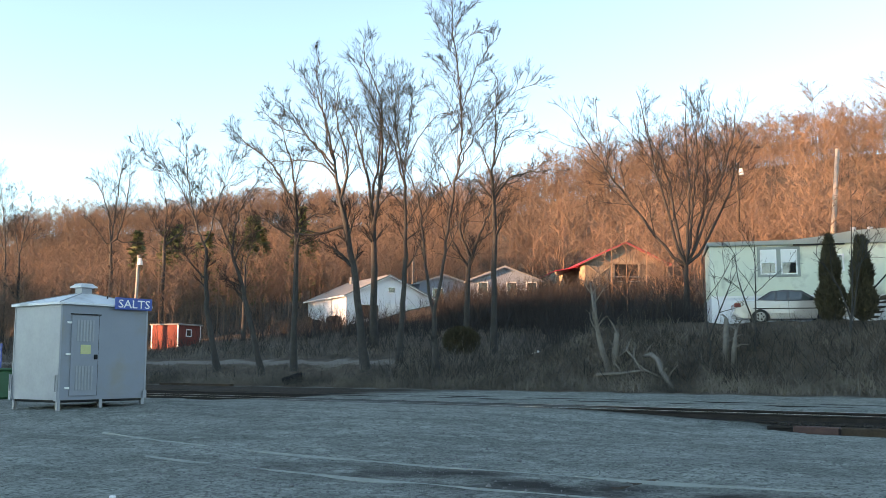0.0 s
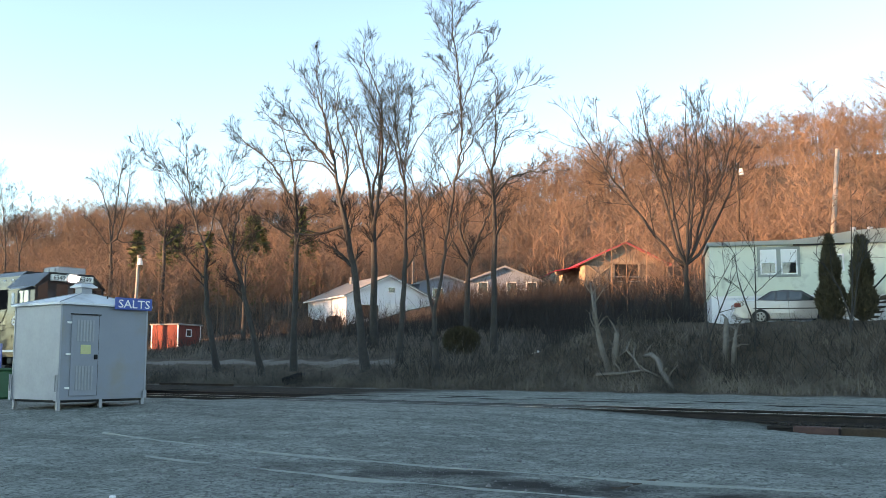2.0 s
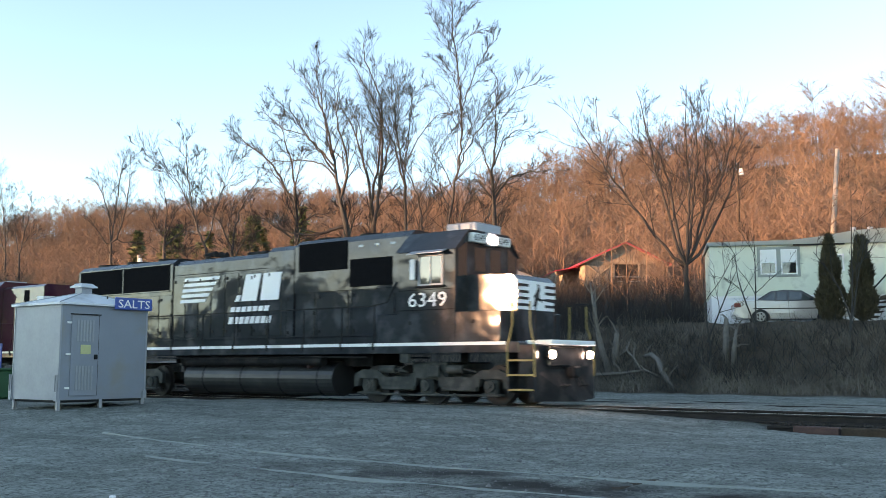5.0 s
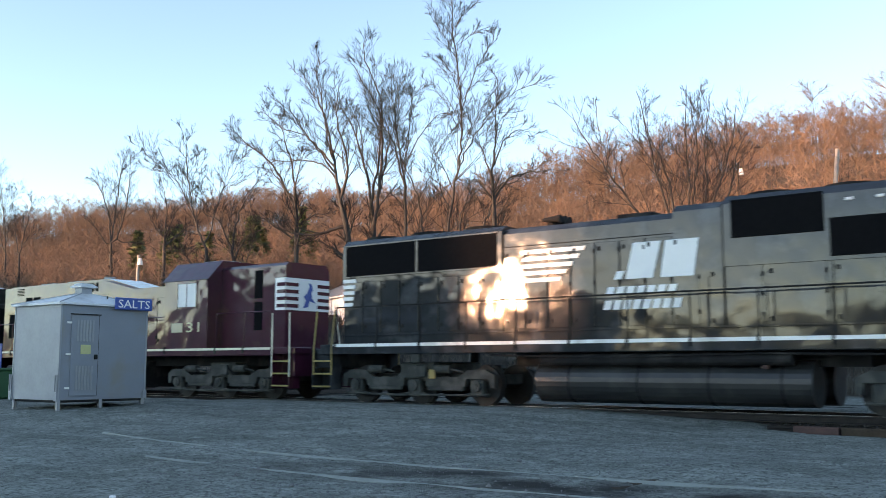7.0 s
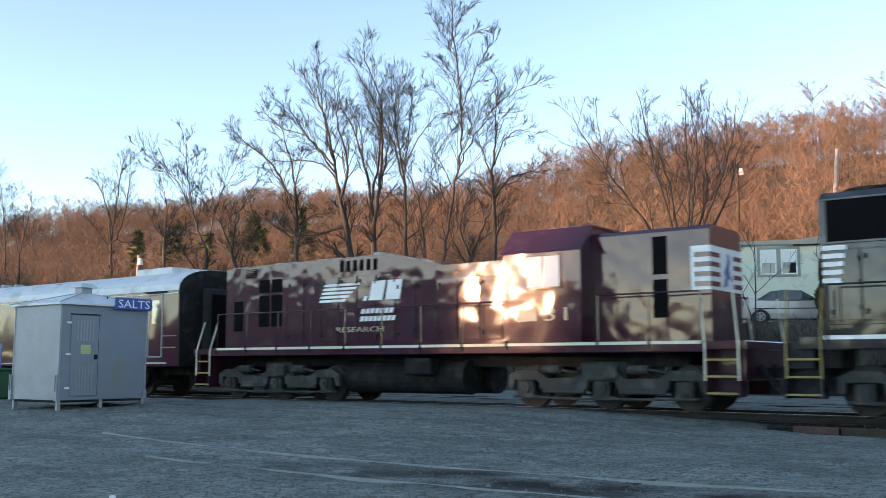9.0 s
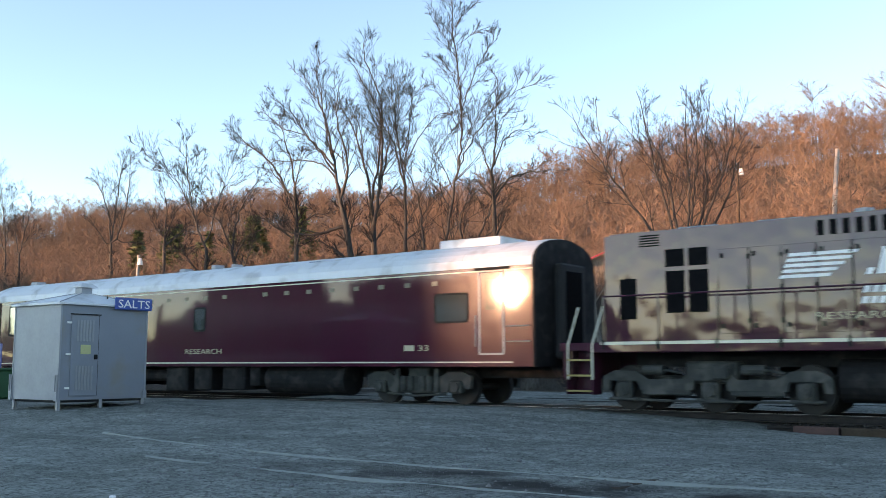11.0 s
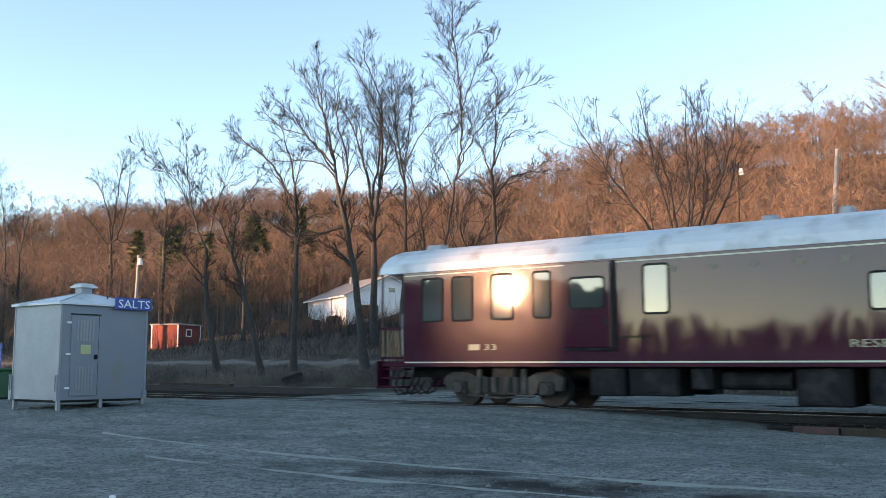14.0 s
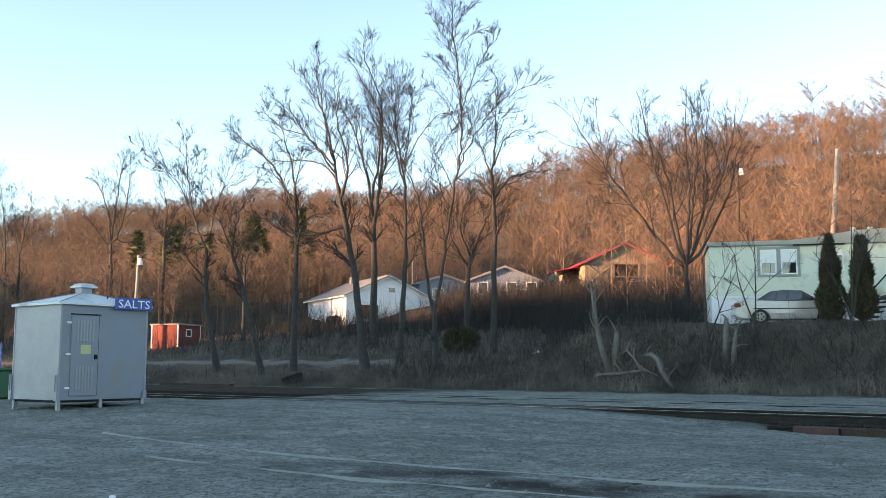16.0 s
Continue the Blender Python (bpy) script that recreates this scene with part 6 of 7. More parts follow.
def build_maroon_loco():
    ob = thing("research_locomotive", "maroon six-axle research locomotive with dented glossy sides", "locomotive", m=pose(-23.4, 21.97, 0))
    P = M_MAROON
    part("underframe", MB().box(-8.3, 8.2, -1.5, 1.5, 1.32, 1.56, 0.02), P, ob)
    sill(ob, -8.0, 8.15, 1.50, 1.57, M_CREAMSTRIPE, "cream sill stripe", [-7.9 + k * 1.37 for k in range(9)] + [5.6, 6.9])
    rng = random.Random(31)
    hood = part("long_hood", MB().prism([(-8.12, 1.56), (5.2, 1.56), (5.2, 3.74), (0.5, 3.72), (-1.42, 4.12), (-8.12, 4.10)], -0.95, 0.95, "y"), P, ob, "dented maroon hood")
    part("hood_cap", MB().prism([(-8.1, 4.10), (-1.42, 4.12), (0.5, 3.72), (0.5, 3.76), (-1.4, 4.2), (-8.1, 4.17)], -0.72, 0.72, "y"), P, hood)
    part("short_hood", MB().prism(hood_outline(0.95, 1.56, 4.2, 0.10), 5.2, 8.17, "x"), P, ob, "tall maroon short hood")
    cab = part("cab", MB().prism([(-1.5, 1.56), (1.5, 1.56), (1.5, 3.80), (0.92, 4.38), (-0.92, 4.38), (-1.5, 3.80)], 2.98, 5.18, "x"), P, ob)
    part("cab_roof", MB().prism([(1.56, 3.78), (0.95, 4.42), (-0.95, 4.42), (-1.56, 3.78), (-1.5, 3.80), (-0.92, 4.37), (0.92, 4.37), (1.5, 3.80)], 2.9, 5.24, "x"), P, cab)
    part("roof_vent", MB().box(3.6, 4.6, -0.4, 0.4, 4.4, 4.52, 0.03), M_GALV, cab)
    for s in (-1, 1):
        def plate(n, x0, x1, z0, z1, y, material, parent=hood, t=0.012, label=""):
            return part(n, MB().box(x0, x1, s * y - t, s * y + t, z0, z1, 0.006), material, parent, label)
        # the sky's reflection in this pane is painted on as white
        plate("side_window", 3.68, 4.60, 2.92, 3.68, 1.503, M_BLINDSKYWHITE, cab, 0.008, "cab side window with the sky's reflection painted white")
        for a, b, c, d in ((3.62, 3.68, 2.86, 3.74), (4.60, 4.66, 2.86, 3.74), (3.68, 4.6, 3.68, 3.74), (3.68, 4.6, 2.86, 2.92), (4.12, 4.15, 2.92, 3.68)):
            plate("window_frame", a, b, c, d, 1.505, P, cab, 0.02)
        plate("hood_window", 6.78, 7.14, 3.12, 4.0, 0.955, M_GRILLE, ob, 0.012, "dark hood door window")
        plate("hood_window", 6.78, 7.14, 2.12, 3.0, 0.955, M_GRILLE, ob, 0.012)
        for a in (-6.56, -6.0):
            for c, d in ((3.28, 3.68), (2.22, 3.18)):
                plate("louvre_opening", a, a + 0.46, c, d, 0.955, M_GRILLE, label="dark hood opening")
        plate("louvre_opening", -7.72, -7.3, 2.1, 3.05, 0.955, M_GRILLE)
        for k in range(5):
            plate("vent_slat", -7.2, -6.7, 3.78 + k * 0.06, 3.81 + k * 0.06, 0.955, M_GRILLE)
        for k in range(6):
            plate("hood_slot", -3.13 + k * 0.26, -2.99 + k * 0.26, 3.74, 4.06, 0.955, M_GRILLE)
        for k in range(11):
            x0 = -5.3 + k * 0.72
            hung_door(x0, x0 + 0.68, 1.72, 3.35 if x0 > -1.5 else 3.6, s * 0.952, hood, P, rng)
        y = s * 0.968
        slant_mark(ob, -4.0, -2.35, 2.87, 3.40, y)
        for x0, x1, a, z0, z1 in ((-2.2, -2.08, 0.06, 2.87, 3.0), (-1.98, -1.48, 0.14, 2.87, 3.42), (-1.36, -0.84, 0.1, 2.87, 3.42)):
            part("emblem_block", side_bar(MB(), x0, x1, z0, z1, y, a), M_LETTER, ob, "plain white emblem block")
        letter_row(ob, 7, -2.28, -1.05, 2.50, 2.64, y, 0.05)
        letter_row(ob, 8, -2.32, -0.98, 2.28, 2.42, y, 0.05)
        # white end panel with maroon bars
        part("end_panel", side_bar(MB(), 7.72, 8.17, 2.72, 3.72, s * 0.955, 0.0), M_LETTER, ob, "white end panel")
        for k in range(4):
            part("end_bar", side_bar(MB(), 7.80, 8.175, 2.80 + k * 0.22, 2.91 + k * 0.22, s * 0.966, 0.0), P, ob)
        xs = [-7.9 + k * 1.37 for k in range(9)]
        handrail(ob, xs, s * 1.46, 1.56, 2.62, P)
        handrail(ob, [5.6, 6.9, 8.1], s * 1.46, 1.56, 2.66, P)
        for x in (8.2, 8.95):
            part("grab_rail", MB().tube([(x, s * 1.5, 0.7), (x, s * 1.5, 1.5), (x - 0.12, s * 1.4, 2.6)], 0.022, 6), M_CREAMSTRIPE, ob, "pale grab rail")
        for x in (-8.2, -8.85):
            part("grab_rail", MB().tube([(x, s * 1.5, 0.7), (x, s * 1.5, 1.5), (x + 0.25, s * 1.4, 2.4)], 0.022, 6), M_CREAMSTRIPE, ob, "pale grab rail")
        steps(ob, 8.2, 8.95, s, P)
        steps(ob, -8.9, -8.2, s, P)
        part("toolbox", MB().box(-0.3, 0.6, min(s * 1.0, s * 1.42), max(s * 1.0, s * 1.42), 0.78, 1.22, 0.04), M_STEELDARK, ob)
    side_text("service_word", "RESEARCH", -3.25, -1.45, 1.98, 0.15, -0.972, M_GOLD, ob, "gold lettering")
    side_text("road_number", "31", 4.1, 4.75, 2.1, 0.32, -1.507, M_GOLD, ob, "gold road number")
    part("name_block", side_bar(MB(), 3.4, 3.95, 2.1, 2.4, -1.506), M_GOLD, ob, "gold letters as a plain bar")
    part("end_panel", MB().box(8.168, 8.18, -0.94, 0.94, 2.72, 3.72), M_LETTER, ob)
    for k in range(4):
        for s in (-1, 1):
            part("end_bar", MB().box(8.18, 8.19, min(s * 0.42, s * 0.94), max(s * 0.42, s * 0.94), 2.80 + k * 0.22, 2.91 + k * 0.22), P, ob)
    hs = MB()
    horse_shape(hs, (0, 2.8), 0.8, 0.7, 8.184)
    part("end_emblem", hs, M_SIGNBLUE, ob, "plain blue animal emblem")
    part("end_platform", MB().box(8.15, 9.1, -1.45, 1.45, 1.36, 1.56, 0.02).box(8.8, 9.05, -1.4, 1.4, 0.7, 1.4, 0.02), P, ob)
    part("end_platform", MB().box(-9.1, -8.25, -1.45, 1.45, 1.36, 1.56, 0.02).box(-9.05, -8.8, -1.4, 1.4, 0.7, 1.4, 0.02), P, ob)
    part("fuel_tank", MB().cyl((-0.62, 0.72), 0.46, -2.8, 1.4, "x", 20).cyl((0.62, 0.72), 0.46, -2.8, 1.4, "x", 20).box(-2.6, 1.2, -0.7, 0.7, 0.3, 1.2), M_STEELDARK, ob, "black cylindrical tanks")
    part("under_frame", MB().box(-7.5, 7.5, -0.6, 0.6, 1.0, 1.34), M_STEELDARK, ob)
    for x in (-6.5, -4.6):
        part("roof_hatch", MB().box(x, x + 1.0, -0.4, 0.4, 4.15, 4.26, 0.03), M_GALV, ob)
    part("exhaust_cap", MB().cyl((-2.4, 0), 0.2, 4.15, 4.36, "z", 14), M_GALV, ob)
    coupler(ob, 9.55, 1)
    coupler(ob, -9.55, -1)
    three_axle_truck(ob, 5.51)
    three_axle_truck(ob, -5.48)
    return ob


def rounded_rect(x0, x1, z0, z1, r, n=4):
    o = []
    for cx, cz, a0 in ((x1 - r, z0 + r, -90), (x1 - r, z1 - r, 0), (x0 + r, z1 - r, 90), (x0 + r, z0 + r, 180)):
        for k in range(n + 1):
            a = radians(a0 + 90 * k / n)
            o.append((cx + r * math.cos(a), cz + r * math.sin(a)))
    return o


def roof_arc(w, z0, z1, n=14):
    return [(w * math.cos(math.pi * k / n), z0 + (z1 - z0) * math.sin(math.pi * k / n) ** 0.85) for k in range(n + 1)]


def coach_truck(parent, cx):
    mb = MB()
    for s in (-1, 1):
        o = [(-1.75, 0.42), (-1.78, 0.75), (-1.5, 0.86), (-1.05, 0.86), (-0.8, 0.74), (0.8, 0.74), (1.05, 0.86), (1.5, 0.86), (1.78, 0.75), (1.75, 0.42), (1.55, 0.42), (1.5, 0.62), (1.08, 0.62), (1.02, 0.36), (0.85, 0.30), (-0.85, 0.30), (-1.02, 0.36), (-1.08, 0.62), (-1.5, 0.62), (-1.55, 0.42)]
        mb.prism([(cx + a, b) for a, b in o], s * 1.12 - 0.06, s * 1.12 + 0.06, "y")
        for k in (-1.3, 1.3):
            mb.box(cx + k - 0.2, cx + k + 0.2, s * 1.13 - 0.11, s * 1.13 + 0.11, 0.30, 0.64, 0.04)
            mb.cyl((cx + k, 0.46), 0.13, s * 1.2, s * 1.29, "y", 14)
        for k in (-0.45, -0.2, 0.2, 0.45):
            mb.cyl((cx + k, s * 1.2), 0.1, 0.36, 0.74, "z", 12)
        mb.tube([(cx - 1.0, s * 1.22, 0.28), (cx, s * 1.24, 0.22), (cx + 1.0, s * 1.22, 0.28)], 0.03, 6)
        mb.box(cx - 0.75, cx - 0.6, s * 1.2 - 0.05, s * 1.2 + 0.05, 0.3, 0.95, 0.02).box(cx + 0.6, cx + 0.75, s * 1.2 - 0.05, s * 1.2 + 0.05, 0.3, 0.95, 0.02)
    mb.box(cx - 0.35, cx + 0.35, -1.15, 1.15, 0.55, 1.0, 0.05)
    ob = part("truck", mb, M_TRUCK, parent, "dusty cast steel passenger truck")
    for k in (-1.3, 1.3):
        wheelset(ob, cx + k, 0.46)
    return ob


def build_coach():
    ob = thing("passenger_coach", "glossy maroon passenger coach with silver roof and open rear platform", "railway coach", m=pose(-46, 21.97, 0))
    P = M_CARMAROON
    body = part("body", MB().prism([(-1.5, 1.0), (1.5, 1.0), (1.5, 3.50), (-1.5, 3.50)], -11.95, 12.8, "x"), P, ob, "mirror-glossy maroon body")
    arc = roof_arc(1.53, 3.50, 4.27)
    roof = MB()
    roof.prism(arc, -12.6, 12.78, "x")
    # rounded rear hood over the platform
    n = len(arc)
    rings = []
    for k in range(5):
        t = k / 4
        sc = math.sqrt(max(0.0, 1 - (t * 0.96) ** 2))
        rings.append([(-12.6 - 0.52 * t, y * (0.55 + 0.45 * sc), 3.50 + (z - 3.50) * sc) for y, z in arc])
    vs = [p for q in rings for p in q]
    fs = [(k * n + i, k * n + i + 1, (k + 1) * n + i + 1, (k + 1) * n + i) for k in range(4) for i in range(n - 1)]
    roof.add(vs, fs)
    rf = part("roof", roof, M_ROOFSILVER, ob, "silver-painted arched roof", smooth=False)
    for x in [-11.6 + 2.02 * k for k in range(13)]:
        part("roof_seam", MB().prism([(y * 1.004, 3.50 + (z - 3.50) * 1.008) for y, z in arc] + [(y * 0.98, 3.50 + (z - 3.50) * 0.98) for y, z in reversed(arc)], x, x + 0.03, "x"), M_ROOFSILVER, rf)
    for x, w, h in ((-12.2, 0.5, 0.14), (-2.6, 0.3, 0.12), (-0.9, 0.25, 0.16), (0.1, 0.2, 0.12)):
        part("roof_vent", MB().box(x, x + w, -0.2, 0.2, 4.2, 4.27 + h, 0.03), M_GALV, rf)
    part("roof_vent", MB().box(4.6, 5.1, -1.05, -0.8, 3.92, 4.12, 0.03), M_GALV, rf)
    part("roof_unit", MB().box(9.3, 11.3, -0.7, 0.7, 4.1, 4.42, 0.03), M_ROOFSILVER, rf, "silver rooftop unit")
    part("end_wall", MB().prism([(1.5, 1.0), *roof_arc(1.53, 3.50, 4.25), (-1.5, 1.0)], 12.79, 12.86, "x"), M_STEELDARK, ob, "black coach end")
    part("diaphragm", MB().box(12.86, 13.1, -0.62, 0.62, 1.2, 3.6, 0.05), M_TYRE, ob, "black rubber diaphragm")
    part("end_door", MB().box(13.1, 13.115, -0.4, 0.4, 1.3, 3.4), M_GRILLE, ob)
    wins = [(-11.31, -10.67, 2.2, 3.28), (-10.31, -9.71, 2.2, 3.28), (-9.08, -8.48, 2.2, 3.28), (-7.83, -7.39, 2.2, 3.28), (-4.89, -4.33, 2.22, 3.28), (-0.04, 0.45, 2.15, 2.84), (9.79, 10.8, 2.17, 2.85)]
    for s in (-1, 1):
        y = s * 1.5
        for x0, x1, z0, z1 in wins:
            fr = part("window_frame", ring(rounded_rect(x0 - 0.05, x1 + 0.05, z0 - 0.05, z1 + 0.05, 0.10), rounded_rect(x0, x1, z0, z1, 0.07), y - s * 0.02, y + s * 0.014), M_STEELDARK, body)
            part("window_pane", MB().prism(rounded_rect(x0, x1, z0, z1, 0.07), min(y + s * 0.003, y + s * 0.006), max(y + s * 0.003, y + s * 0.006), "y"), M_GLASSGREEN, fr)
        # baggage door and side door, each with a window
        dr = part("wide_door", MB().box(-6.98, -5.75, y - 0.025, y + 0.025, 1.44, 3.46, 0.012), P, body, "flush maroon wide door")
        part("door_pillar", MB().box(-5.73, -5.6, y - 0.03, y + 0.03, 1.44, 3.46, 0.01), M_STEELDARK, dr)
        part("window_frame", ring(rounded_rect(-6.85, -5.88, 2.34, 3.12, 0.12), rounded_rect(-6.8, -5.93, 2.39, 3.07, 0.09), y + s * 0.02, y + s * 0.034), M_STEELDARK, dr)
        part("window_pane", MB().prism(rounded_rect(-6.8, -5.93, 2.39, 3.07, 0.09), y + s * 0.026 - 0.002, y + s * 0.026 + 0.002, "y"), M_GLASSGREEN, dr)
        part("threshold", MB().box(-6.98, -5.62, y + s * 0.04 - 0.04, y + s * 0.04 + 0.04, 1.38, 1.43), M_STEELDARK, dr)
        d2 = part("side_door", MB().box(11.22, 11.9, y - 0.012, y + 0.012, 1.34, 3.38, 0.008), P, body)
        for a, b, c, d in ((11.17, 11.22, 1.3, 3.42), (11.9, 11.95, 1.3, 3.42), (11.22, 11.9, 3.38, 3.43), (11.22, 11.9, 1.29, 1.34)):
            part("door_frame", MB().box(a, b, y - 0.02, y + 0.02, c, d, 0.006), M_GALV, d2, "bright metal door frame")
        part("window_pane", MB().prism(rounded_rect(11.38, 11.76, 2.42, 3.2, 0.05), y + s * 0.014 - 0.003, y + s * 0.014 + 0.003, "y"), M_GLASSGREEN, d2)
        for x in (-7.08, -5.45):
            for z in range(14):
                part("rivet", MB().cyl((x, 1.5 + z * 0.14), 0.014, y, y + s * 0.012, "y", 6), P, body)
        part("door_handle", MB().box(-5.9, -5.8, y + s * 0.05 - 0.02, y + s * 0.05 + 0.02, 1.95, 2.1, 0.01), M_STEELDARK, dr)
        part("door_track", MB().box(-5.6, -4.75, y + s * 0.03 - 0.015, y + s * 0.03 + 0.015, 1.66, 1.70), M_STEELDARK, body)
        part("drip_rail", MB().box(11.05, 12.1, y + s * 0.03 - 0.03, y + s * 0.03 + 0.03, 3.44, 3.5), M_STEELDARK, body)
        for z in (1.62, 2.0):
            part("grab_rail", MB().tube([(12.05, y + s * 0.05, z), (12.72, y + s * 0.05, z)], 0.015, 6), M_GALV, body)
        part("grab_rail", MB().tube([(11.1, y + s * 0.05, 1.5), (11.1, y + s * 0.05, 2.3)], 0.015, 6), M_GALV, body)
        part("sill_stripe", MB().box(-11.9, 12.2, y + s * 0.003 - 0.004, y + s * 0.003 + 0.004, 1.09, 1.125), M_CREAMSTRIPE, body, "cream lining")
        part("eave_stripe", MB().box(-11.95, 12.78, y + s * 0.004 - 0.004, y + s * 0.004 + 0.004, 3.40, 3.43), M_CREAMSTRIPE, body, "cream lining")
        for a, b in ((-11.95, -7.0), (-5.55, 11.15), (11.97, 12.78)):
            part("belt_rail", MB().box(a, b, y + s * 0.004 - 0.006, y + s * 0.004 + 0.006, 2.075, 2.10), P, body)
        # name along the letterboard as plain gold bars
        k = 0
        for i in range(16):
            if i == 7:
                continue
            x0 = -4.3 + i * 0.93
            part("letter_bar", side_bar(MB(), x0, x0 + 0.2, 3.11, 3.23, y + s * 0.004, 0, 0.003), M_DULLGOLD, body, "gold letter as a plain bar")
        for x0 in (-9.8, 8.72):
            part("name_block", side_bar(MB(), x0, x0 + 0.34, 1.41, 1.56, y + s * 0.004, 0, 0.003), M_GOLD, body, "gold letters as a plain bar")
    side_text("service_word", "RESEARCH", -0.5, 1.27, 1.39, 0.16, -1.507, M_GOLD, body, "gold lettering")
    side_text("coach_number", "33", 9.18, 9.53, 1.41, 0.15, -1.507, M_GOLD, body, "gold coach number")
    side_text("coach_number", "33", -9.34, -8.98, 1.41, 0.15, -1.507, M_GOLD, body, "gold coach number")
    # rear platform
    plat = part("rear_platform", MB().box(-12.95, -11.95, -1.35, 1.35, 0.98, 1.14, 0.02), P, ob)
    for s in (-1, 1):
        for k, z in enumerate((0.42, 0.66, 0.90)):
            part("step", MB().box(-12.85, -12.1, min(s * (1.5 - 0.1 * k), s * 1.0), max(s * (1.5 - 0.1 * k), s * 1.0), z, z + 0.05), P, plat)
        part("step_side", MB().box(-12.92, -12.86, s * 1.25 - 0.25, s * 1.25 + 0.25, 0.4, 1.14), P, plat)
        part("corner_post", MB().tube([(-12.88, s * 1.3, 1.14), (-12.88, s * 1.3, 3.5)], 0.03, 8), P, plat)
        for z in (1.2, 2.0):
            part("gate_rail", MB().box(-12.9, -12.0, s * 1.33 - 0.015, s * 1.33 + 0.015, z, z + 0.06), P, plat)
        for k in range(6):
            part("gate_bar", MB().tube([(-12.8 + k * 0.14, s * 1.33, 1.22), (-12.8 + k * 0.14, s * 1.33, 2.03)], 0.012, 6), P, plat)
        part("handhold", MB().tube([(-11.99, s * 1.52, 1.3), (-11.99, s * 1.52, 2.4)], 0.016, 6), M_GALV, plat)
    for k in range(13):
        part("rail_bar", MB().tube([(-12.9, -1.2 + k * 0.2, 1.14), (-12.9, -1.2 + k * 0.2, 2.03)], 0.014, 6), P, plat)
    part("platform_rail", MB().box(-12.94, -12.88, -1.32, 1.32, 2.0, 2.08, 0.01), P, plat)
    part("rear_door", MB().box(-11.97, -11.94, -0.4, 0.4, 1.2, 3.2), M_GLASS, ob)
    part("marker_panel", MB().box(-12.96, -12.94, -0.45, 0.45, 1.3, 1.9), M_STEELDARK, ob)
    for y in (-0.75, -0.5, -0.2, 0.2, 0.5):
        part("cable_loop", MB().tube([(-12.9, y, 0.95), (-13.05, y, 0.5), (-12.75, y, 0.22), (-12.45, y, 0.3), (-12.25, y, 0.6)], 0.03, 6), M_TYRE, ob)
    # under-floor equipment
    part("centre_sill", MB().box(-12.5, 12.9, -0.35, 0.35, 0.7, 1.0), M_STEELDARK, ob)
    for x0, x1, z0 in ((-6.4, -5.5, 0.32), (-5.4, -4.2, 0.34), (-1.62, -0.5, 0.2), (-0.19, 0.66, 0.25), (1.2, 2.25, 0.28), (2.45, 2.9, 0.4), (-3.9, -3.4, 0.5)):
        bx = part("equipment_box", MB().box(x0, x1, -1.35, -0.4, z0, 0.98, 0.03), M_STEELDARK, ob)
        part("box_panel", MB().box(x0 + 0.08, x1 - 0.08, -1.365, -1.345, z0 + 0.08, 0.88, 0.006), M_STEELDARK, bx)
        part("equipment_box", MB().box(x0, x1, 0.5, 1.35, z0, 0.98, 0.03), M_STEELDARK, ob)
    part("water_tank", MB().cyl((-0.85, 0.62), 0.44, 3.05, 6.3, "x", 22), M_STEELDARK, ob, "dark cylindrical tank")
    part("air_tank", MB().cyl((-0.9, 0.7), 0.2, -3.3, -1.8, "x", 16), M_STEELDARK, ob)
    coupler(ob, 13.2, 1)
    coach_truck(ob, 8.92)
    coach_truck(ob, -9.0)
    return ob


TRAIN = [build_black_loco(), build_maroon_loco(), build_coach()]
# ---- tracks ----
def rail_profile(h=0.17):
    return [(-0.07, 0), (0.07, 0), (0.07, 0.015), (0.012, 0.035), (0.012, h - 0.045), (0.036, h - 0.035), (0.036, h), (-0.036, h), (-0.036, h - 0.035), (-0.012, h - 0.045), (-0.012, 0.035), (-0.07, 0.015)]


def track(name, label, cy, x0, x1, tie_spans):
    ob = tagged(new(name), label, "railway track", kind="structure")
    for s in (-1, 1):
        y = cy + s * 0.7525
        part("rail", MB().prism([(y + a, b - 0.17) for a, b in rail_profile()], x0, x1, "x"), M_RAIL, ob, "rusty steel rail")
        if cy < 24:
            part("rail_head", MB().box(x0, x1, y - 0.028, y + 0.028, -0.001, 0.003), M_RAILHEAD, ob, "polished running surface")
    me = MB().box(-0.11, 0.11, -1.3, 1.3, -0.18, 0.0, 0.015).mesh("tie", M_TIE)
    rng = random.Random(4)
    for a, b in tie_spans:
        x = a
        while x < b:
            t = new("tie", me)
            t.parent = ob
            t.matrix_basis = pose(x, cy + rng.uniform(-0.04, 0.04), -0.165 + rng.uniform(-0.01, 0.005), 0, 0, rng.uniform(-1, 1))
            x += 0.53
    return ob


track("main_track", "main line of rusty rails with bright heads on dark ties", 21.97, -260, 90, ((-64, -25.2),))
track("second_track", "second line of rusty rails in gravel beyond the main line", 26.4, -260, 90, ((-64, -28),))


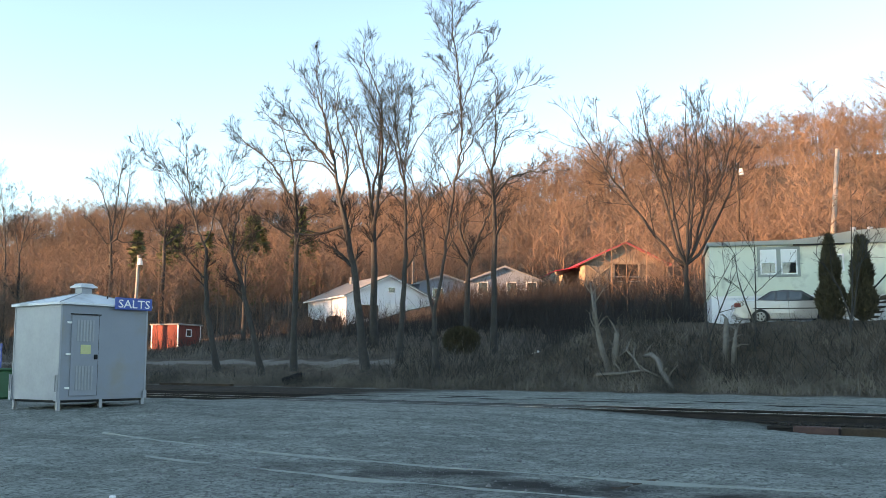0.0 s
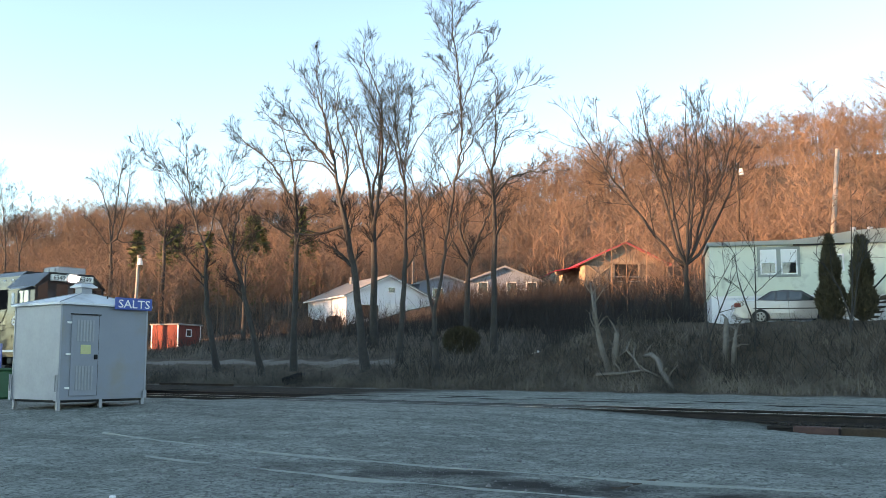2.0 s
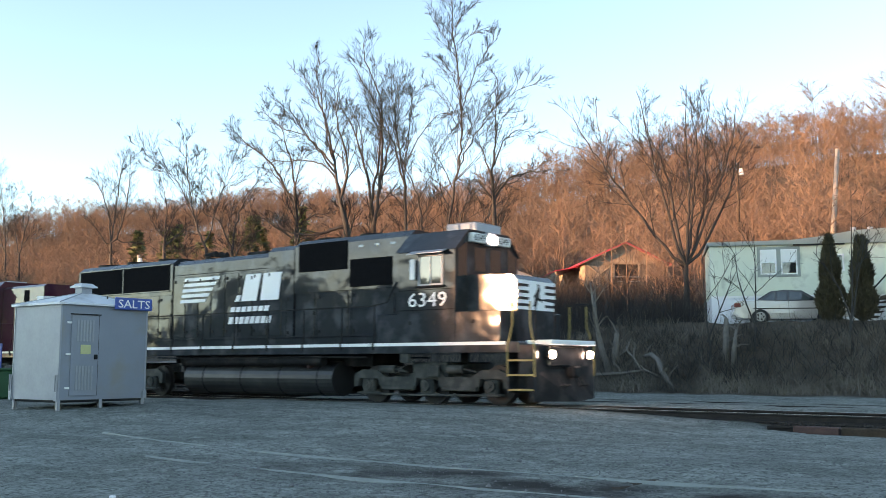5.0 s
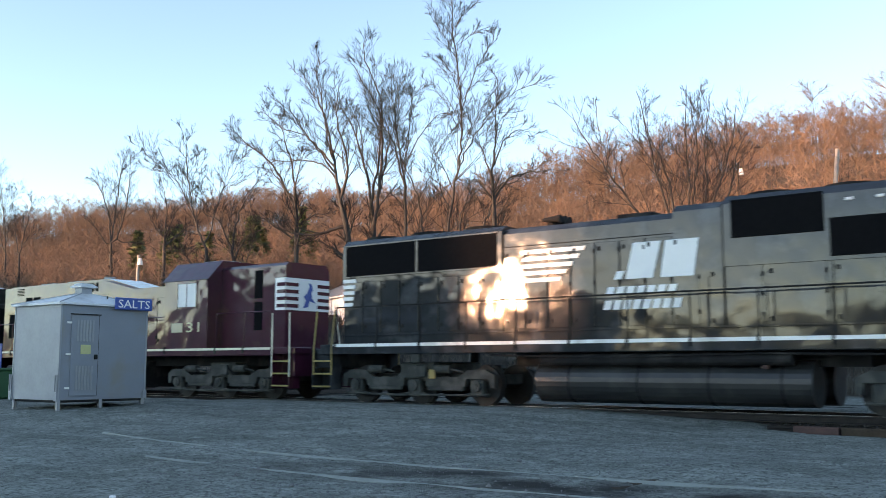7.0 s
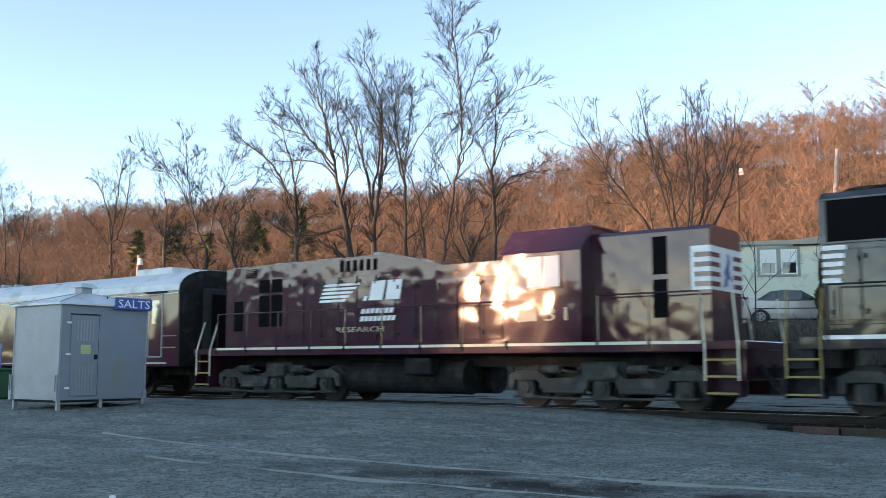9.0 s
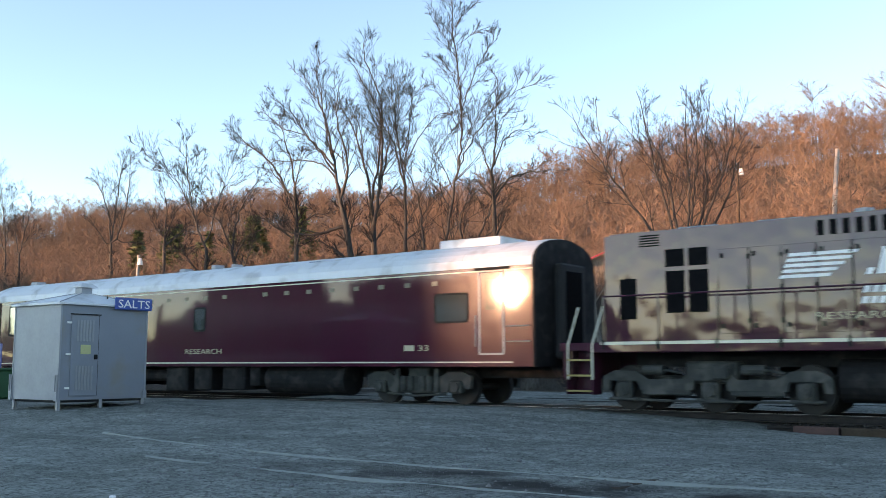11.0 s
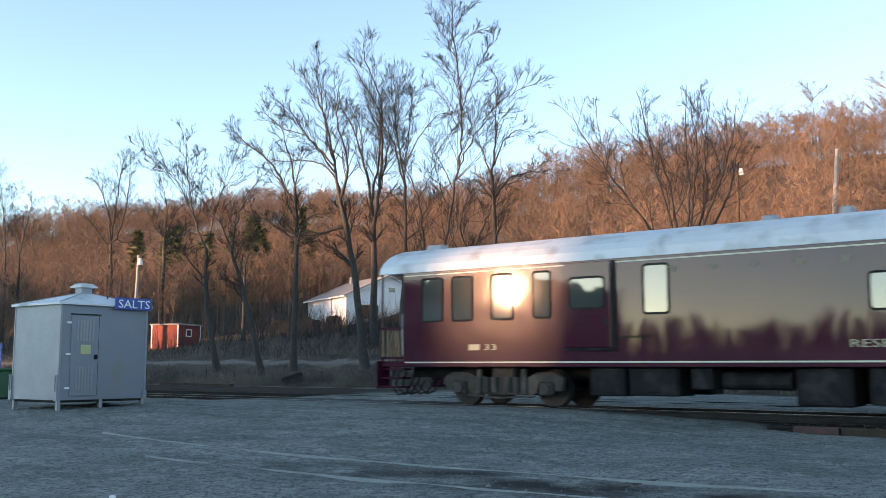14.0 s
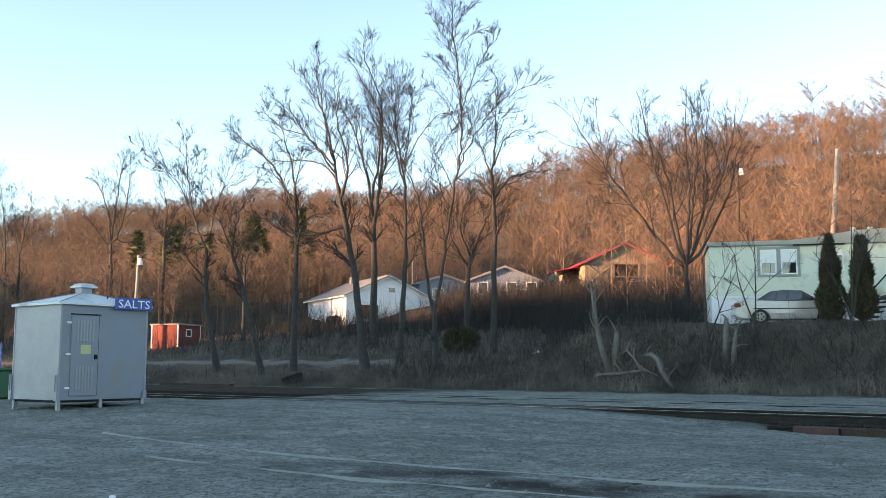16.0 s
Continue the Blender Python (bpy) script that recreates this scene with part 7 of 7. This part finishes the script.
def build_siding():
    ob = tagged(new("old_siding"), "old siding rails sunk in the gravel lot", "railway track", kind="structure")
    for off, x0 in ((0.0, -11.4), (1.5, -16.0)):
        pts = []
        for k in range(40):
            x = x0 + k * (8.0 - x0) / 39
            pts.append((x, 8.12 + off + 0.016 * (x + 7.5) ** 2, 0))
        web, head = MB(), MB()
        for lo, hi, w, mb in ((-0.12, -0.004, 0.006, web), (-0.004, 0.007, 0.005, head)):
            n = len(pts)
            vs = []
            for x, y, _ in pts:
                g = float(ground_z(x, y)) + 0.012
                vs += [(x, y - w, g + lo), (x, y + w, g + lo), (x, y + w, g + hi), (x, y - w, g + hi)]
            fs = [(4 * k + a, 4 * k + (a + 1) % 4, 4 * k + 4 + (a + 1) % 4, 4 * k + 4 + a) for k in range(n - 1) for a in range(4)]
            mb.add(vs, fs + [(0, 3, 2, 1), (4 * n - 4, 4 * n - 3, 4 * n - 2, 4 * n - 1)])
        part("rail", web, M_SIDERAIL, ob)
        part("rail_head", head, M_SIDERAIL, ob, "worn bright rail head")
    me = MB().box(-0.11, 0.11, -1.25, 1.25, -0.15, 0.0, 0.02).mesh("tie", M_TIE)
    for x in (-5.4, -4.8, -3.4, -2.1, -0.9):
        t = new("tie", me)
        t.parent = ob
        y = 8.85 + 0.016 * (x + 7.5) ** 2
        t.matrix_basis = pose(x, y, float(ground_z(x, y)) - 0.012, 0, 0, 2)


build_siding()


def build_trackside():
    # spare rails and baulks lying in the low bed beside the crossing
    for y, x0, x1, z in ((20.75, -7.2, 9.0, -0.40),):
        mb = MB().prism([(y + a, b + z) for a, b in rail_profile()], x0, x1, "x")
        solid("spare_rail", mb, M_RAIL, "rusty spare rail lying beside the track", "rail", "spare rails beside the track")
    solid("timber_baulk", MB().box(-6.43, -5.55, 20.0, 20.22, -0.44, -0.17, 0.02), M_REDTIMBER, "weathered red-brown timber baulk on the ballast", "timber", "timbers beside the track")
    solid("timber_baulk", MB().box(-5.5, -1.0, 19.98, 20.2, -0.44, -0.17, 0.02), M_TIE, "dark creosoted timber baulk on the ballast", "timber", "timbers beside the track")
    for x0, x1, y, z in ((-41.8, -38.4, 33.0, 0.02), (-44.6, -42.5, 33.4, 0.02)):
        solid("loose_plank", MB().box(x0, x1, y, y + 0.25, z - 0.03, z + 0.08, 0.01), M_TIE, "weathered dark plank lying by the tracks", "plank", "planks by the tracks", m=None)
    x, y = -36.0, 35.1
    solid("old_crate", MB().box(-0.45, 0.45, -0.3, 0.3, 0, 0.5, 0.03), M_STEELDARK, "dark broken crate lying on the bank", "crate", m=pose(x, y, float(ground_z(x, y)) - 0.08, 8, -16, 10))
    # dead wood on the bank
    rng = random.Random(9)

    def log(label, pts, rad, name="fallen_log"):
        p = [(a, b, float(ground_z(a, b)) + c) for a, b, c in pts]
        ob = thing(name, label, "dead wood", "dead wood on the bank")
        part("stem", MB().tube(p, rad, 9), M_PALEBARK, ob, smooth=True)
        for _ in range(4):
            q = Vector(p[rng.randrange(1, len(p))])
            e = q + Vector((rng.gauss(0, 0.4), rng.gauss(0, 0.15), rng.uniform(0.1, 0.6)))
            part("broken_branch", MB().tube([tuple(q), tuple(q.lerp(e, 0.5) + Vector((0, 0, 0.06))), tuple(e)], [0.04, 0.03, 0.01], 5), M_PALEBARK, ob)

    log("pale fallen log lying along the foot of the bank", [(-19.1, 35.4, 0.2), (-18.0, 35.4, 0.25), (-17.0, 35.4, 0.4), (-16.0, 35.2, 0.15)], [0.07, 0.07, 0.05, 0.02])
    log("twisted pale dead stem on the bank", [(-15.5, 34.7, 0.0), (-16.1, 35.1, 0.45), (-16.5, 35.5, 0.75), (-16.9, 35.8, 0.75), (-17.3, 36.0, 0.55)], [0.07, 0.1, 0.1, 0.1, 0.05])
    log("forked pale dead branch on the bank", [(-17.0, 35.4, 0.1), (-17.6, 35.7, 0.7), (-18.0, 35.9, 0.85), (-18.4, 36.0, 0.55)], [0.05, 0.05, 0.04, 0.02])
    log("broken standing tree stump with peeling bark", [(-14.05, 36.3, -0.2), (-14.05, 36.3, 0.8), (-14.0, 36.3, 1.75)], [0.15, 0.12, 0.08], "tree_stump")
    log("thin broken stem beside the stump", [(-13.75, 36.2, -0.2), (-13.7, 36.2, 0.7), (-13.6, 36.25, 1.35)], [0.12, 0.09, 0.05], "tree_stump")
    log("pale split trunk of the dying tree", [(-18.6, 36.1, -0.2), (-18.62, 36.1, 0.7), (-18.55, 36.15, 1.4)], [0.15, 0.13, 0.09], "tree_stump")
    for x, y, s in ((-23.5, 38.2, 0.13), (-23.9, 38.4, 0.08), (-11.15, 5.4, 0.035), (-8.05, 5.55, 0.03)):
        solid("litter_scrap", MB().box(-s, s, -s * 0.7, s * 0.7, 0, s * 0.8, s * 0.3), M_WHITEPAINT, "small white scrap of litter on the ground", "litter", "scraps of litter", m=pose(x, y, float(ground_z(x, y)) + 0.01, 6, 4, 30))


build_trackside()


# ---- brush, weeds and stones ----
def blades(name, label, category, spec, material, seed):
    """spec: sprigs as (x, y, height, number of blades, spread, width)."""
    rng = np.random.default_rng(seed)
    v, f = [], []
    for x, y, h, n, sp, w in spec:
        z = float(ground_z(x, y)) - 0.03
        for _ in range(n):
            b = np.array([x + rng.normal() * 0.12, y + rng.normal() * 0.12, z])
            d = np.array([rng.normal() * sp, rng.normal() * sp, 1.0])
            d = d / np.linalg.norm(d) * h * rng.uniform(0.5, 1.1)
            m = b + d * 0.55
            e = m + d * 0.45 + np.array([rng.normal(), rng.normal(), rng.normal() * 0.6 - 0.3]) * h * 0.18
            a = rng.uniform(0, 6.283)
            sd = np.array([math.cos(a), math.sin(a), 0]) * w
            k = len(v)
            v.extend([b - sd, b + sd, m + sd * 0.7, m - sd * 0.7, e])
            f.append((k, k + 1, k + 2, k + 3))
            f.append((k + 3, k + 2, k + 4))
            if h > 0.9:
                for _ in range(3):
                    p = b + d * rng.uniform(0.3, 0.8)
                    q = p + (d / h + rng.normal(size=3) * 0.8) * h * rng.uniform(0.15, 0.35)
                    k = len(v)
                    v.extend([p - sd * 0.5, p + sd * 0.5, q])
                    f.append((k, k + 1, k + 2))
    me = bpy.data.meshes.new(name)
    me.from_pydata([tuple(p) for p in v], [], f)
    me.materials.append(material)
    return tagged(new(name, me), label, category, kind="stuff")


def build_brush():
    rng = np.random.default_rng(21)
    spec = []
    for _ in range(17000):
        y = 34.2 + rng.exponential(4.2)
        x = rng.uniform(-75, -4)
        if y > 62 or (y > 38.6 and x > -17.5) or (38.7 < y < 40.8 and x < -32):
            continue
        spec.append((x, y, rng.uniform(0.2, 0.7) * (0.4 if x < -32 and 36 < y < 41 else 1.0), 4, 0.9, 0.014))
    for _ in range(1600):
        y = 34.6 + rng.exponential(2.6)
        x = rng.uniform(-60, -4)
        if y < 44 and not (y > 38.4 and x > -18.5) and not (x < -32 and 35.5 < y < 41):
            spec.append((x, y, rng.uniform(0.8, 1.5), 3, 1.1, 0.012))
    blades("dry_grass", "matted dry grass and weeds covering the bank", "grass", spec, M_BRUSH, 1)
    spec = []
    for _ in range(3600):
        y = 35.2 + rng.exponential(4.0)
        x = rng.uniform(-75, -4)
        if y > 60 or (y > 38.4 and x > -18.5) or (35.5 < y < 41 and x < -32):
            continue
        spec.append((x, y, rng.uniform(0.7, 1.6), 3, 0.75, 0.011))
    for _ in range(1500):
        x, y = rng.uniform(-90, -17), rng.uniform(43, 78)
        spec.append((x, y, rng.uniform(1.0, 2.6), 4, 0.35, 0.016))
    for _ in range(240):
        spec.append((rng.uniform(-24, -17.3), rng.uniform(39, 50), rng.uniform(1.5, 3.2), 4, 0.3, 0.014))
    for _ in range(1500):
        x, y = rng.uniform(-60, -24), rng.uniform(52, 79)
        if (-60 < x < -48 and 61 < y < 73) or (x > -46 and y > 64):
            continue
        spec.append((x, y, rng.uniform(1.0, 2.3), 4, 0.4, 0.02))
    for _ in range(900):
        y = rng.uniform(56, 69)
        x = at_px(rng.uniform(775, 985), y)
        if -59 < x < -50 and 61 < y < 73 and x + 0.5 * y < -21:
            continue
        spec.append((x, y, rng.uniform(1.4, 3.4), 4, 0.4, 0.022))
    for _ in range(900):
        y = rng.uniform(52, 75)
        spec.append((at_px(rng.uniform(960, 1215), y), y, rng.uniform(0.9, 2.2), 4, 0.5, 0.022))
    blades("bramble_thicket", "leafless brown brambles and saplings on the bank", "brush", spec, M_TWIG, 2)
    v, f = [], []
    for _ in range(5200):
        y = 5.2 + 15 * rng.uniform() ** 1.6
        x = -y * (0.76 + rng.uniform(-0.62, 0.62))
        if y > 18.2 and x > -12:
            continue
        s = rng.uniform(0.006, 0.02) * (2.0 if rng.uniform() < 0.03 else 1.0)
        z = float(ground_z(x, y)) + float(bump_field(np.array(x), np.array(y))) + s * 0.15
        k = len(v)
        o = np.array([(1, 0, 0), (-1, 0, 0), (0, 1, 0), (0, -1, 0), (0, 0, 0.7), (0, 0, -0.7)]) * s * rng.uniform(0.6, 1.3, size=(6, 1))
        a = rng.uniform(0, 6.28)
        for p in o:
            v.append((x + p[0] * math.cos(a) - p[1] * math.sin(a), y + p[0] * math.sin(a) + p[1] * math.cos(a), z + p[2]))
        f += [(k + a_, k + b_, k + c_) for a_, b_, c_ in ((0, 2, 4), (2, 1, 4), (1, 3, 4), (3, 0, 4), (2, 0, 5), (1, 2, 5), (3, 1, 5), (0, 3, 5))]
    lot_faces = len(f)
    for _ in range(2600):
        x, y = rng.uniform(-9.5, 2), rng.uniform(19.2, 21.2)
        if rng.uniform() < 0.35:
            x, y = rng.uniform(-60, -27.5), rng.uniform(20, 25)
        elif y < max(19.5, 14.46 - 0.87 * x) + 0.2:
            continue
        s = rng.uniform(0.02, 0.05)
        z = float(ground_z(x, y)) + s * 0.2
        k = len(v)
        o = np.array([(1, 0, 0), (-1, 0, 0), (0, 1, 0), (0, -1, 0), (0, 0, 0.8), (0, 0, -0.8)]) * s * rng.uniform(0.6, 1.3, size=(6, 1))
        for p in o:
            v.append((x + p[0], y + p[1], z + p[2]))
        f += [(k + a_, k + b_, k + c_) for a_, b_, c_ in ((0, 2, 4), (2, 1, 4), (1, 3, 4), (3, 0, 4), (2, 0, 5), (1, 2, 5), (3, 1, 5), (0, 3, 5))]
    me = bpy.data.meshes.new("loose_stones")
    me.from_pydata(v, [], f)
    me.materials.append(M_STONE)
    me.materials.append(M_BALLAST)
    me.polygons.foreach_set("material_index", [0 if k < lot_faces else 1 for k in range(len(f))])
    tagged(new("loose_stones", me), "loose grey stones scattered over the gravel lot", "gravel", kind="stuff")


build_brush()


def travelled(t):
    return 6.781 * (t - 8) + 0.0115 * (t - 8) ** 2


def motions():
    for ob, x in zip(TRAIN, (-3.0, -23.4, -46.0)):
        walk(ob, [(0.5 * k, pose(x + travelled(0.5 * k), 21.97, 0)) for k in range(33)])
    for ob, x, r in ROLLING:
        walk(ob, [(0.1 * k, pose(x, 0, r, 0, math.degrees(travelled(0.1 * k) / r) % 360, 0)) for k in range(161)])


motions()
